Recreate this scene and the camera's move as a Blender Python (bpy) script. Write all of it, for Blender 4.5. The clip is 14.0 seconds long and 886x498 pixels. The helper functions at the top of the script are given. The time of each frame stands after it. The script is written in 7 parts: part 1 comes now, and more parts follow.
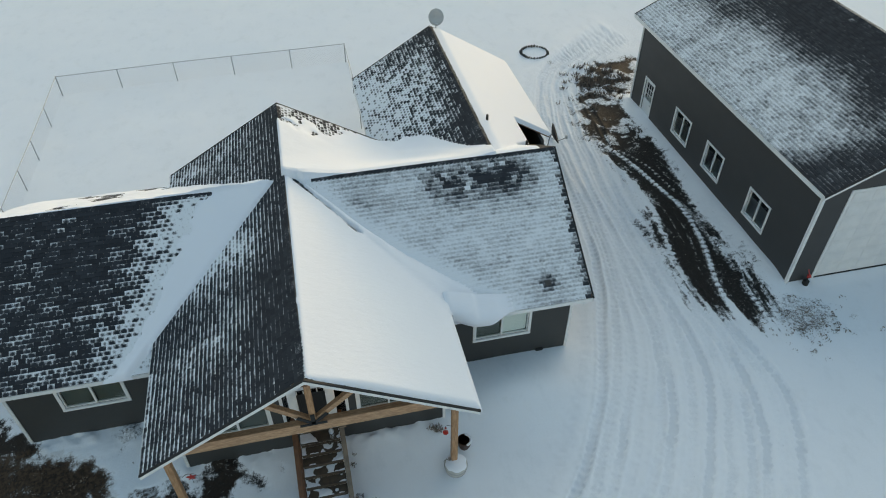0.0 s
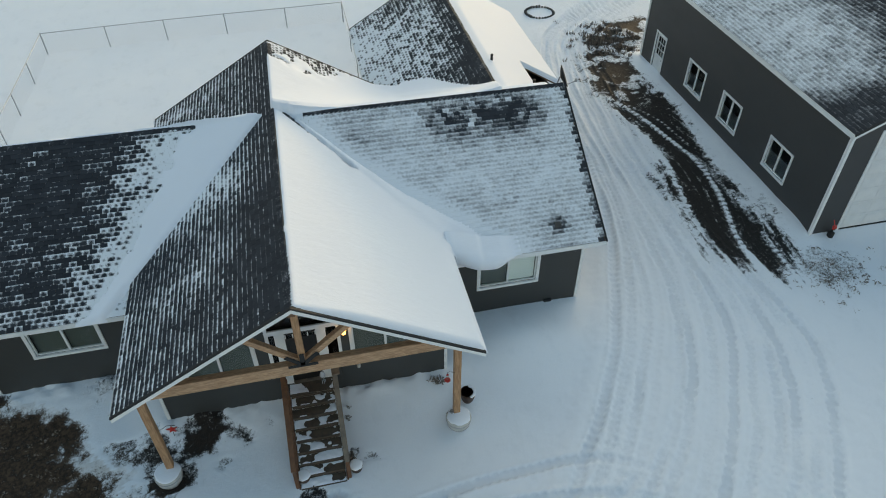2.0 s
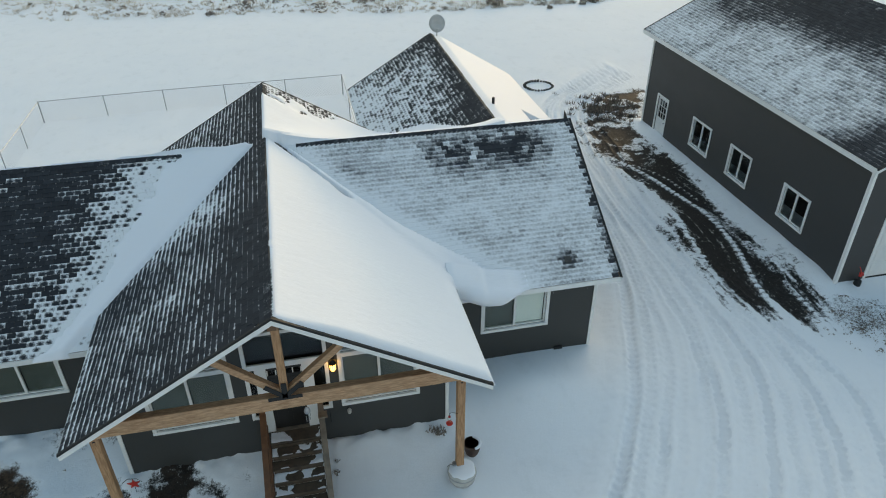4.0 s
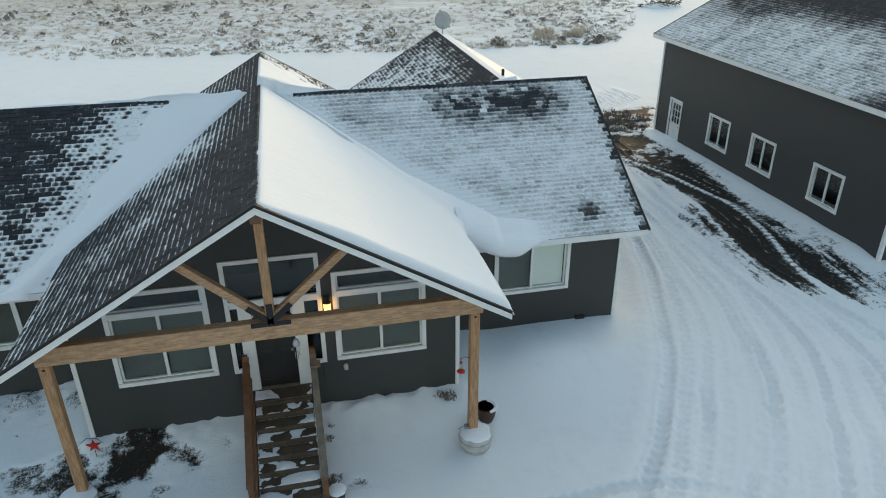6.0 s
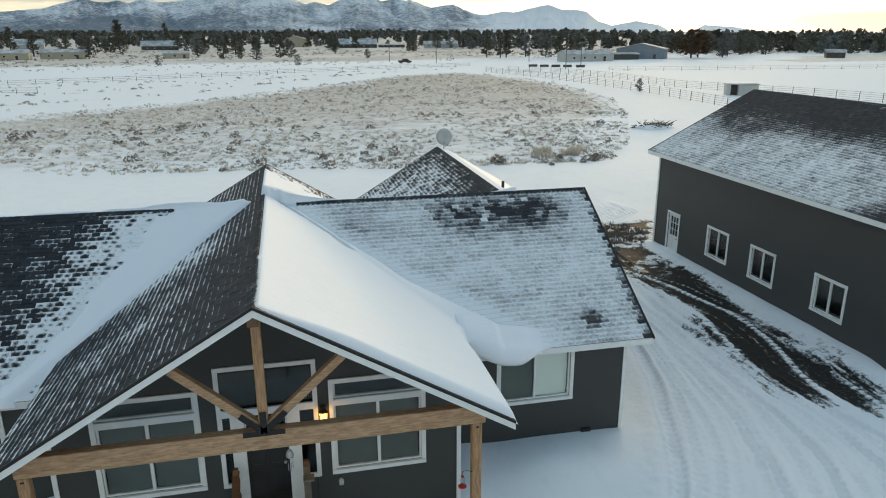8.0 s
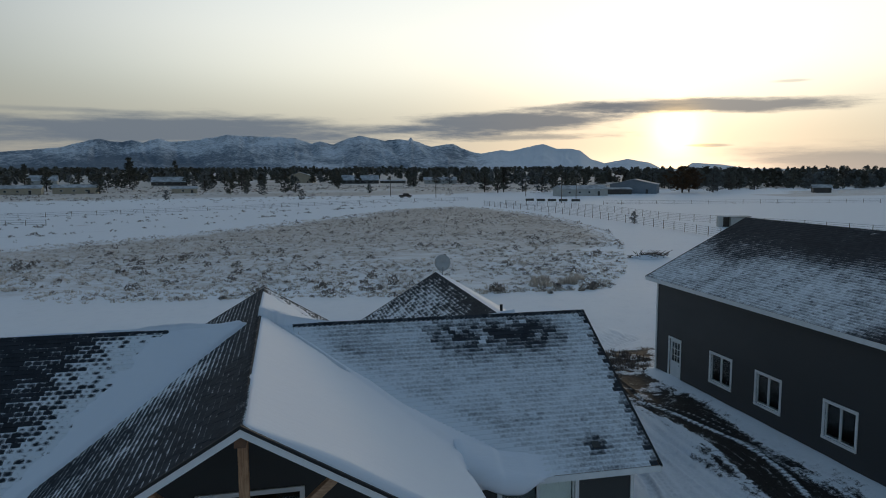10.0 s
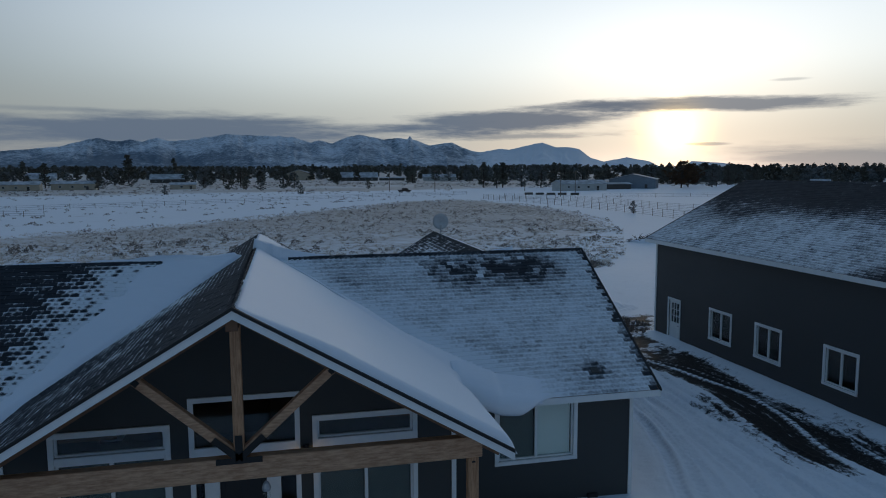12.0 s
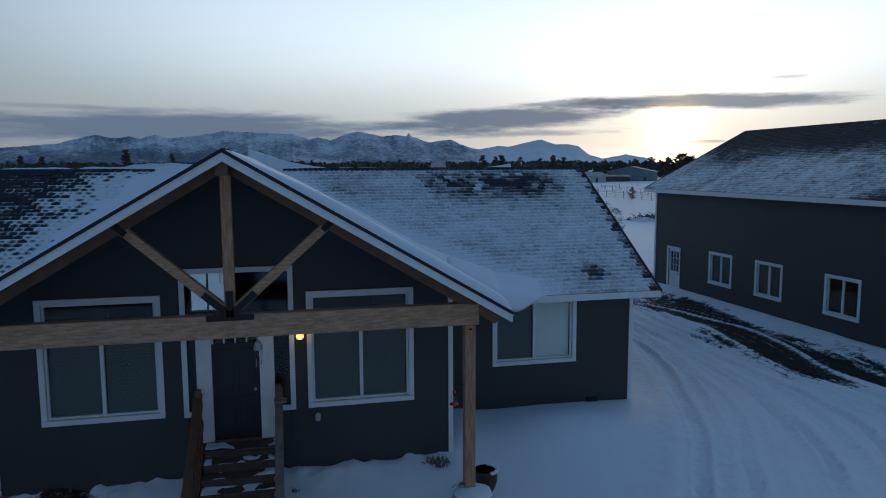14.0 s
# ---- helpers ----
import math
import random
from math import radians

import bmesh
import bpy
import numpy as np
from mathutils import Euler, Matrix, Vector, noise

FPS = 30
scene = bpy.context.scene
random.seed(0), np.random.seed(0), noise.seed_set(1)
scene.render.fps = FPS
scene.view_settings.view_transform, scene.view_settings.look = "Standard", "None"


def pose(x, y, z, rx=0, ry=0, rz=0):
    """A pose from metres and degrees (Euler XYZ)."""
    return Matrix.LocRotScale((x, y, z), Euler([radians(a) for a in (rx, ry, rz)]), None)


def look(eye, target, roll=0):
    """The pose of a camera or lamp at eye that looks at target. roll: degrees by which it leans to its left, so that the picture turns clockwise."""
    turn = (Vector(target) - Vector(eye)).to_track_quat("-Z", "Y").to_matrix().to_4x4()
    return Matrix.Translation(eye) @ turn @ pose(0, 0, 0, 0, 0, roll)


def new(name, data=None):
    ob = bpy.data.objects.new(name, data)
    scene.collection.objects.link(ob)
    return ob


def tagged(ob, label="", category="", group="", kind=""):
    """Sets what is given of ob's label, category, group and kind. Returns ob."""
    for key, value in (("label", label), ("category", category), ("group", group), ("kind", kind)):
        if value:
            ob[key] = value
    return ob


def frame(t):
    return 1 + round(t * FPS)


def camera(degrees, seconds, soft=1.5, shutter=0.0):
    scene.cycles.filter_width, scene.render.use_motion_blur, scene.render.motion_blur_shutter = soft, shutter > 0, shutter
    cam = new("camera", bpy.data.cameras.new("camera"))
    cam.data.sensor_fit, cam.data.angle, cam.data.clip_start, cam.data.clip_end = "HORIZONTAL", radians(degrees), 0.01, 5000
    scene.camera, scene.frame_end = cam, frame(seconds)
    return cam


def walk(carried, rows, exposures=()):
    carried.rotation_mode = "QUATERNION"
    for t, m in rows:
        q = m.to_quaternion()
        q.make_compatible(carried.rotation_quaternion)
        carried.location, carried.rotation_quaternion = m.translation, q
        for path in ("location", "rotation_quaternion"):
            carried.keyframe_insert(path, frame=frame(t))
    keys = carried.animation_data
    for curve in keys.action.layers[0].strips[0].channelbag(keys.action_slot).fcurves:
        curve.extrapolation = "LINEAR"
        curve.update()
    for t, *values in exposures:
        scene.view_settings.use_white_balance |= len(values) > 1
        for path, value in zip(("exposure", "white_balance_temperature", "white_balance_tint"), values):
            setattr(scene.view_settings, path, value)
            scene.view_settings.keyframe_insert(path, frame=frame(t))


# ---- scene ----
# House axes: x to the right along the front, y towards the back, z up.
cam = camera(64.7, 14.0, soft=1.0)
ROWS = [
    (0.0, 0.00, 0.00, 19.60, 48.20, 0.00, -12.80),
    (0.5, 0.03, 0.03, 19.08, 48.15, 0.01, -12.73),
    (1.0, 0.03, 0.01, 18.42, 48.16, 0.02, -12.75),
    (1.5, 0.00, 0.01, 17.75, 48.14, 0.02, -12.73),
    (2.0, -0.02, 0.02, 17.11, 48.10, 0.02, -12.72),
    (2.5, -0.03, -0.01, 16.46, 48.03, -0.01, -12.78),
    (3.0, -0.03, -0.03, 15.78, 47.97, -0.01, -12.78),
    (3.2, -0.03, -0.02, 15.52, 48.40, 0.00, -12.82),
    (3.5, -0.02, 0.01, 15.11, 51.12, 0.01, -12.90),
    (3.7, -0.04, 0.01, 14.85, 53.66, 0.03, -12.88),
    (4.7, -0.14, -0.01, 12.95, 61.80, 0.14, -12.80),
    (5.8, -0.23, -0.03, 10.71, 63.43, 0.25, -12.71),
    (6.0, -0.25, -0.04, 10.42, 63.59, 0.27, -12.69),
    (6.5, -0.24, 0.00, 10.25, 66.46, 0.20, -12.64),
    (7.0, -0.21, 0.01, 10.21, 72.43, 0.21, -12.55),
    (7.5, -0.21, 0.00, 10.18, 73.00, 0.22, -12.54),
    (8.0, -0.23, 0.03, 10.18, 72.99, 0.19, -12.56),
    (8.5, -0.22, 0.08, 10.22, 77.02, 0.14, -12.54),
    (8.7, -0.21, 0.08, 10.24, 79.63, 0.15, -12.55),
    (9.5, -0.19, 0.07, 10.12, 83.60, 0.18, -12.58),
    (10.8, -0.15, 0.06, 9.29, 83.75, 0.22, -12.64),
    (11.0, -0.15, 0.06, 9.10, 83.65, 0.23, -12.65),
    (11.5, -0.14, 0.06, 8.60, 83.66, 0.25, -12.65),
    (12.0, -0.12, 0.05, 8.04, 83.64, 0.28, -12.67),
    (12.5, -0.09, 0.05, 7.45, 83.63, 0.28, -12.68),
    (13.0, -0.08, 0.04, 6.83, 83.62, 0.29, -12.71),
    (13.5, -0.07, 0.03, 6.24, 83.54, 0.32, -12.71),
    (14.0, -0.08, 0.05, 5.69, 83.43, 0.28, -12.76),
]
EXPOSURES = [
    (0.0, 1.14, 9250, 8), (3.5, 1.19, 9200, 8), (6.5, 1.29, 9350, 8), (7.5, 1.24, 9400, 8), (8.5, 1.18, 9150, 8), (9.0, 1.0, 8500, 9),
    (10.4, -0.58, 6550, 9), (12.0, -0.58, 6000, 9), (14.0, -0.43, 5650, 9),
]
walk(cam, [(t, pose(x, y, z, rx, ry, rz)) for t, x, y, z, rx, ry, rz in ROWS], EXPOSURES)

# ---- world, sun ----
SUN_AZ, SUN_EL = 30.8, 3.0


class Nodes:
    """Short hand for node trees."""

    def __init__(self, tree):
        self.t = tree
        tree.nodes.clear()

    def add(self, kind, **given):
        n = self.t.nodes.new(kind)
        for k, v in given.items():
            if k in n.inputs:
                self.put(n.inputs[k], v)
        return n

    def put(self, socket, v):
        if isinstance(v, bpy.types.NodeSocket):
            self.t.links.new(v, socket)
        else:
            socket.default_value = v

    def math(self, op, a, b=0.0, c=0.0, clamp=False):
        n = self.t.nodes.new("ShaderNodeMath")
        n.operation, n.use_clamp = op, clamp
        for s, v in zip(n.inputs, (a, b, c)):
            self.put(s, v)
        return n.outputs[0]

    def mix(self, f, a, b):
        n = self.t.nodes.new("ShaderNodeMix")
        n.data_type = "RGBA"
        self.put(n.inputs[0], f)
        self.put(n.inputs[6], a)
        self.put(n.inputs[7], b)
        return n.outputs[2]

    def ramp(self, x, a, b, lo=0.0, hi=1.0):
        n = self.t.nodes.new("ShaderNodeMapRange")
        n.interpolation_type = "SMOOTHSTEP"
        for s, v in zip(n.inputs, (x, a, b, lo, hi)):
            self.put(s, v)
        return n.outputs[0]

    def noise(self, vec, scale, detail=4.0, rough=0.55, stretch=None):
        if stretch:
            m = self.t.nodes.new("ShaderNodeMapping")
            self.t.links.new(vec, m.inputs["Vector"])
            m.inputs["Scale"].default_value = stretch
            vec = m.outputs[0]
        n = self.t.nodes.new("ShaderNodeTexNoise")
        self.t.links.new(vec, n.inputs["Vector"])
        n.inputs["Scale"].default_value, n.inputs["Detail"].default_value, n.inputs["Roughness"].default_value = scale, detail, rough
        return n.outputs["Fac"]


world = bpy.data.worlds.new("world")
scene.world = world
world.use_nodes = True
N = Nodes(world.node_tree)
co = N.add("ShaderNodeTexCoord").outputs["Generated"]
sky = N.add("ShaderNodeTexSky")
sky.sky_type, sky.sun_disc = "NISHITA", False
sky.sun_elevation, sky.sun_rotation = radians(SUN_EL), radians(SUN_AZ)
sky.air_density, sky.dust_density, sky.ozone_density, sky.altitude = 1.0, 0.6, 1.5, 900
sep = N.add("ShaderNodeSeparateXYZ", Vector=co)
up = sep.outputs[2]
sun_way = Vector((math.sin(radians(SUN_AZ)) * math.cos(radians(SUN_EL)), math.cos(radians(SUN_AZ)) * math.cos(radians(SUN_EL)), math.sin(radians(SUN_EL))))
dot = N.t.nodes.new("ShaderNodeVectorMath")
dot.operation = "DOT_PRODUCT"
N.t.links.new(co, dot.inputs[0])
dot.inputs[1].default_value = sun_way
near = dot.outputs["Value"]
# a thin bright veil round the low sun, then bands of stratus near the horizon
veil = N.math("MULTIPLY", N.ramp(near, 0.35, 1.0), N.ramp(up, 0.03, 0.2))
core = N.math("POWER", N.math("MAXIMUM", near, 0.0), 2200.0)
halo = N.math("POWER", N.math("MAXIMUM", near, 0.0), 140.0)
streak = N.noise(co, 2.2, 5.0, 0.55, (1.0, 1.0, 14.0))
fine = N.noise(co, 8.0, 7.0, 0.66, (1.0, 1.0, 8.0))
turn = N.math("MULTIPLY", N.math("ARCTAN2", sep.outputs[0], sep.outputs[1]), 57.2958)
rise = N.math("MULTIPLY", N.math("ARCSINE", up), 57.2958)
# banks of stratus: bearing, height, half width, half height (degrees), tilt, softness, raggedness, density
BANKS = [
    (-10.0, 3.2, 27.0, 1.55, -0.004, 0.7, 1.0, 0.94), (-16.0, 4.5, 17.0, 0.28, -0.01, 0.9, 0.6, 0.35),
    (18.0, 4.05, 12.5, 1.25, 0.05, 0.7, 1.2, 0.93), (23.0, 5.0, 7.0, 0.55, 0.0, 0.7, 1.5, 0.6), (34.0, 4.95, 14.0, 0.75, -0.02, 0.6, 1.05, 0.85),
    (20.0, 2.75, 9.0, 0.40, 0.01, 0.7, 1.6, 0.6), (46.0, 0.7, 17.0, 1.7, -0.01, 0.7, 0.7, 0.62),
    (38.7, 6.45, 1.7, 0.16, 0.0, 0.7, 0.4, 0.35), (33.2, 1.95, 2.2, 0.20, 0.0, 0.5, 0.8, 0.5), (-30.0, 2.2, 22.0, 1.6, 0.0, 0.9, 0.7, 0.6),
]


def bank(az, el, wide, high, tilt, soft, ragged, dense):
    off = N.math("SUBTRACT", turn, az)
    a = N.math("DIVIDE", off, wide)
    e = N.math("DIVIDE", N.math("SUBTRACT", N.math("SUBTRACT", rise, el), N.math("MULTIPLY", off, tilt)), high)
    r = N.math("SQRT", N.math("ADD", N.math("MULTIPLY", a, a), N.math("MULTIPLY", e, e)))
    d = N.math("ADD", N.math("SUBTRACT", 1.0, r), N.math("MULTIPLY", N.math("SUBTRACT", N.math("ADD", N.math("MULTIPLY", fine, 1.3), N.math("MULTIPLY", streak, 0.9)), 1.1), ragged))
    return N.ramp(d, 0.0, soft, 0.0, dense)


open_sky = 1.0
for row in BANKS:
    open_sky = N.math("MULTIPLY", N.math("SUBTRACT", 1.0, bank(*row)), open_sky)
cloud = N.math("SUBTRACT", 1.0, open_sky)
haze = N.math("MULTIPLY", N.ramp(up, 0.15, 0.02), 0.7)
hs = N.add("ShaderNodeHueSaturation", Saturation=0.5, Color=sky.outputs[0])
base = hs.outputs[0]
SKY_WHITE, SKY_CORE, SKY_HALO, SKY_DOME, SKY_MILK = (5.4, 5.1, 4.4, 1), (42.0, 26.0, 6.0, 1), (0.9, 0.6, 0.25, 1), (0.3, 0.95, 1.9, 1), (1.6, 1.85, 1.95, 1)


def plus(a, fac, col):
    n = N.t.nodes.new("ShaderNodeMix")
    n.data_type, n.blend_type = "RGBA", "ADD"
    N.put(n.inputs[0], fac)
    N.put(n.inputs[6], a)
    N.put(n.inputs[7], col)
    return n.outputs[2]


lit = plus(plus(base, N.ramp(up, 0.05, 0.32), SKY_DOME), veil, SKY_WHITE)
lit = plus(lit, N.math("MULTIPLY", N.ramp(up, 0.26, 0.07), N.ramp(near, 0.7, 0.99)), (1.7, 1.35, 0.85, 1))
lit = plus(lit, N.math("MULTIPLY", N.ramp(near, 0.3, 0.95), N.ramp(up, 0.75, 0.1)), SKY_MILK)
lit = N.mix(N.ramp(up, 0.28, 0.75, 0.0, 0.26), lit, (0.25, 0.8, 1.7, 1))
dim = N.mix(haze, lit, N.mix(N.ramp(near, 0.92, 0.9985), (4.1, 4.05, 3.9, 1), (4.4, 3.8, 2.9, 1)))
dim = N.mix(cloud, dim, N.mix(N.ramp(near, 0.93, 0.998), (1.45, 1.85, 2.45, 1), (1.75, 1.95, 2.35, 1)))
clear = N.math("SUBTRACT", 1.0, N.math("MULTIPLY", cloud, 0.92))
dim = plus(plus(dim, N.math("MULTIPLY", core, clear), SKY_CORE), N.math("MULTIPLY", halo, clear), SKY_HALO)
back = N.add("ShaderNodeBackground", Color=dim, Strength=0.12)
N.t.links.new(back.outputs[0], N.add("ShaderNodeOutputWorld").inputs[0])

sun = bpy.data.lights.new("sun", "SUN")
sun.energy, sun.angle, sun.color = 0.7, radians(12), (1.0, 0.78, 0.52)
sun_ob = new("sun", sun)
sun_ob.matrix_world = look(sun_way * 50, (0, 0, 0))


# ---- materials ----
def material(name):
    m = bpy.data.materials.new(name)
    m.use_nodes = True
    n = Nodes(m.node_tree)
    out = n.add("ShaderNodeOutputMaterial")
    bsdf = n.add("ShaderNodeBsdfPrincipled")
    n.t.links.new(bsdf.outputs[0], out.inputs[0])
    return m, n, bsdf


def place(n):
    return n.add("ShaderNodeNewGeometry").outputs["Position"]


def bump(n, bsdf, height, strength, distance):
    b = n.add("ShaderNodeBump", Height=height, Strength=strength, Distance=distance)
    n.t.links.new(b.outputs[0], bsdf.inputs["Normal"])


def plain(name, a, b, rough=0.6, scale=3.0, metal=0.0, grain=60.0, relief=0.15, stretch=None):
    """A surface of two near tones with grain and soft stains."""
    m, n, bs = material(name)
    p = place(n)
    big = n.noise(p, scale, 4.0, 0.6, stretch)
    small = n.noise(p, grain, 3.0, 0.6, stretch)
    f = n.math("ADD", n.math("MULTIPLY", n.ramp(big, 0.3, 0.7), 0.7), n.math("MULTIPLY", small, 0.3))
    n.put(bs.inputs["Base Color"], n.mix(f, (*a, 1), (*b, 1)))
    n.put(bs.inputs["Roughness"], n.ramp(big, 0.2, 0.8, rough - 0.08, rough + 0.1))
    bs.inputs["Metallic"].default_value = metal
    bump(n, bs, small, relief, 0.01)
    return m


def snow_material(name, tint=(0.86, 0.88, 0.92)):
    m, n, bs = material(name)
    p = place(n)
    big = n.noise(p, 0.6, 4.0, 0.5)
    wind = n.noise(p, 5.0, 5.0, 0.6, (0.5, 1.6, 1.0))
    small = n.noise(p, 45.0, 3.0, 0.6)
    n.put(bs.inputs["Base Color"], n.mix(big, (tint[0] * 0.96, tint[1] * 0.97, tint[2], 1), (*tint, 1)))
    bs.inputs["Roughness"].default_value = 0.75
    bs.inputs["Specular IOR Level"].default_value = 0.25
    h = n.math("ADD", n.math("MULTIPLY", wind, 0.8), n.math("MULTIPLY", small, 0.2))
    bump(n, bs, h, 0.35, 0.03)
    return m


SNOW = snow_material("snow")


def ground_material():
    m, n, bs = material("snowy_ground")
    p = place(n)
    bare = n.add("ShaderNodeAttribute")
    bare.attribute_name = "bare"
    veg = n.add("ShaderNodeAttribute")
    veg.attribute_name = "veg"
    fine = n.noise(p, 9.0, 6.0, 0.7)
    speck = n.noise(p, 30.0, 4.0, 0.7)
    dust = n.noise(p, 0.5, 5.0, 0.6)
    patch = n.noise(p, 0.22, 6.0, 0.65)
    wisp = n.noise(p, 0.9, 5.0, 0.65, (0.35, 1.0, 1.0))
    soil = n.mix(n.ramp(speck, 0.35, 0.7), (0.007, 0.007, 0.0075, 1), (0.040, 0.035, 0.032, 1))
    earth = n.mix(n.ramp(fine, 0.35, 0.65), (0.026, 0.016, 0.011, 1), (0.088, 0.054, 0.035, 1))
    soil = n.mix(n.ramp(veg.outputs["Fac"], 0.2, 0.5), soil, earth)
    straw = n.mix(fine, (0.36, 0.31, 0.27, 1), (0.60, 0.53, 0.465, 1))
    white = n.mix(dust, (0.80, 0.83, 0.88, 1), (0.87, 0.89, 0.92, 1))
    crust = n.noise(p, 1.4, 7.0, 0.72, (1.0, 0.6, 1.0))
    white = n.mix(n.ramp(crust, 0.50, 0.70, 0.0, 0.22), white, (0.66, 0.69, 0.72, 1))
    thin = n.math("ADD", veg.outputs["Fac"], n.math("MULTIPLY", n.math("SUBTRACT", n.math("ADD", n.math("MULTIPLY", patch, 0.5), n.math("MULTIPLY", wisp, 0.5)), 0.5), 1.35))
    thin = n.math("ADD", thin, n.math("MULTIPLY", n.math("SUBTRACT", fine, 0.5), 0.5))
    pack = n.add("ShaderNodeAttribute")
    pack.attribute_name = "pack"
    rough = n.math("ADD", pack.outputs["Fac"], n.math("MULTIPLY", n.math("SUBTRACT", fine, 0.5), 1.2))
    white = n.mix(n.ramp(rough, 0.25, 0.95, 0.0, 0.34), white, (0.52, 0.56, 0.61, 1))
    col = n.mix(n.ramp(thin, 0.35, 1.0, 0.0, 0.85), white, straw)
    soilf = n.math("ADD", bare.outputs["Fac"], n.math("MULTIPLY", n.math("SUBTRACT", n.math("ADD", n.math("MULTIPLY", fine, 0.6), n.math("MULTIPLY", speck, 0.4)), 0.5), 2.4))
    soilf = n.ramp(soilf, 0.28, 0.80)
    n.put(bs.inputs["Base Color"], n.mix(soilf, col, soil))
    bs.inputs["Roughness"].default_value = 0.8
    bs.inputs["Specular IOR Level"].default_value = 0.2
    h = n.math("ADD", n.math("ADD", n.math("MULTIPLY", fine, 0.5), n.math("MULTIPLY", crust, 0.4)), n.math("MULTIPLY", speck, 0.4))
    bump(n, bs, h, 0.4, 0.05)
    return m


def shingle_material(name, level, joint=1.0, loose=0.8, chance=0.40, lo=0.30, hi=0.80, hold=0.62):
    """Charcoal asphalt with wind-packed snow that holds on the upper part of every tab."""
    m, n, bs = material(name)
    p = place(n)
    cover = n.add("ShaderNodeAttribute")
    cover.attribute_name = "cover"
    uv = n.add("ShaderNodeSeparateXYZ", Vector=n.add("ShaderNodeTexCoord").outputs["UV"])
    oi = n.add("ShaderNodeObjectInfo").outputs["Random"]
    isl = n.add("ShaderNodeNewGeometry").outputs["Random Per Island"]
    rnd = n.math("FRACT", n.math("ADD", oi, isl))
    grit = n.noise(p, 160.0, 3.0, 0.7)
    mid = n.noise(p, 2.2, 4.0, 0.65)
    fine = n.noise(p, 14.0, 4.0, 0.65)
    dark = n.mix(rnd, (0.010, 0.013, 0.018, 1), (0.030, 0.035, 0.044, 1))
    dark = n.mix(n.math("MULTIPLY", grit, 0.5), dark, (0.07, 0.075, 0.085, 1))
    wave = n.math("ADD", uv.outputs[1], n.math("MULTIPLY", n.math("SUBTRACT", fine, 0.5), 0.3))
    across = n.math("MULTIPLY", n.math("ABSOLUTE", n.math("SUBTRACT", uv.outputs[0], 0.5)), 2.0 * joint)
    along = n.math("MAXIMUM", n.math("MULTIPLY", n.math("SUBTRACT", wave, 0.28), 2.0), n.math("MULTIPLY", n.math("SUBTRACT", 0.28, wave), 1.4))
    rim = n.math("SQRT", n.math("ADD", n.math("MULTIPLY", n.math("MULTIPLY", across, across), 0.6), n.math("MULTIPLY", along, along)))
    f = n.math("ADD", n.math("ADD", cover.outputs["Fac"], level), n.math("MULTIPLY", n.math("SUBTRACT", rim, 0.45), hold))
    crystal = n.noise(p, 55.0, 3.0, 0.7)
    f = n.math("ADD", f, n.math("MULTIPLY", n.math("SUBTRACT", crystal, 0.5), 0.7 * loose))
    f = n.math("ADD", f, n.math("MULTIPLY", n.math("SUBTRACT", mid, 0.5), 0.45))
    f = n.math("ADD", f, n.math("MULTIPLY", n.math("SUBTRACT", fine, 0.5), 0.9 * loose))
    f = n.math("ADD", f, n.math("MULTIPLY", n.math("SUBTRACT", n.ramp(rnd, 0.30, 0.62), 0.5), chance))
    s = n.ramp(f, lo, hi, 0.0, 0.97)
    n.put(bs.inputs["Base Color"], n.mix(s, dark, (0.83, 0.86, 0.90, 1)))
    bs.inputs["Roughness"].default_value = 0.85
    bs.inputs["Specular IOR Level"].default_value = 0.2
    bump(n, bs, n.math("ADD", grit, n.math("MULTIPLY", s, 1.5)), 0.3, 0.01)
    return m


GROUND = ground_material()
SHINGLE = shingle_material("asphalt_shingle", 0.0)
DUSTY_SHINGLE = shingle_material("dusted_asphalt_shingle", 0.10, 0.3, 1.0, 0.05, 0.14, 1.04, 0.34)
LINED_SHINGLE = shingle_material("snow_lined_asphalt_shingle", 0.21, 0.35, 0.7, 0.20, 0.30, 0.84, 0.95)
SHINGLE_CAP = shingle_material("asphalt_ridge_cap", 0.0, chance=0.1)
SIDING = plain("grey_siding", (0.037, 0.040, 0.040), (0.046, 0.048, 0.048), 0.6, 0.8, 0, 90, 0.08, (1, 1, 2))
GARAGE_SIDING = plain("garage_siding", (0.042, 0.043, 0.045), (0.051, 0.052, 0.054), 0.6, 0.5, 0, 90, 0.08, (1, 1, 2))
TRIM = plain("white_trim", (0.70, 0.72, 0.73), (0.80, 0.81, 0.81), 0.5, 4.0, 0, 70, 0.08)
TIMBER = plain("golden_timber", (0.28, 0.14, 0.072), (0.60, 0.38, 0.235), 0.6, 5.0, 0, 40, 0.25, (1, 6, 6))
TIMBER_UP = plain("golden_timber_upright", (0.27, 0.13, 0.062), (0.56, 0.33, 0.185), 0.6, 5.0, 0, 40, 0.25, (6, 6, 0.8))
STAIN = plain("red_brown_stained_wood", (0.10, 0.042, 0.02), (0.20, 0.085, 0.04), 0.6, 6.0, 0, 50, 0.25)
WEATHERED = plain("weathered_wood", (0.13, 0.105, 0.085), (0.26, 0.21, 0.165), 0.75, 6.0, 0, 50, 0.3)
TREAD = plain("dark_wet_tread", (0.055, 0.040, 0.030), (0.12, 0.085, 0.06), 0.65, 6.0, 0, 50, 0.3)
SOFFIT = plain("brown_soffit", (0.125, 0.062, 0.034), (0.205, 0.108, 0.06), 0.7, 4.0, 0, 40, 0.2)
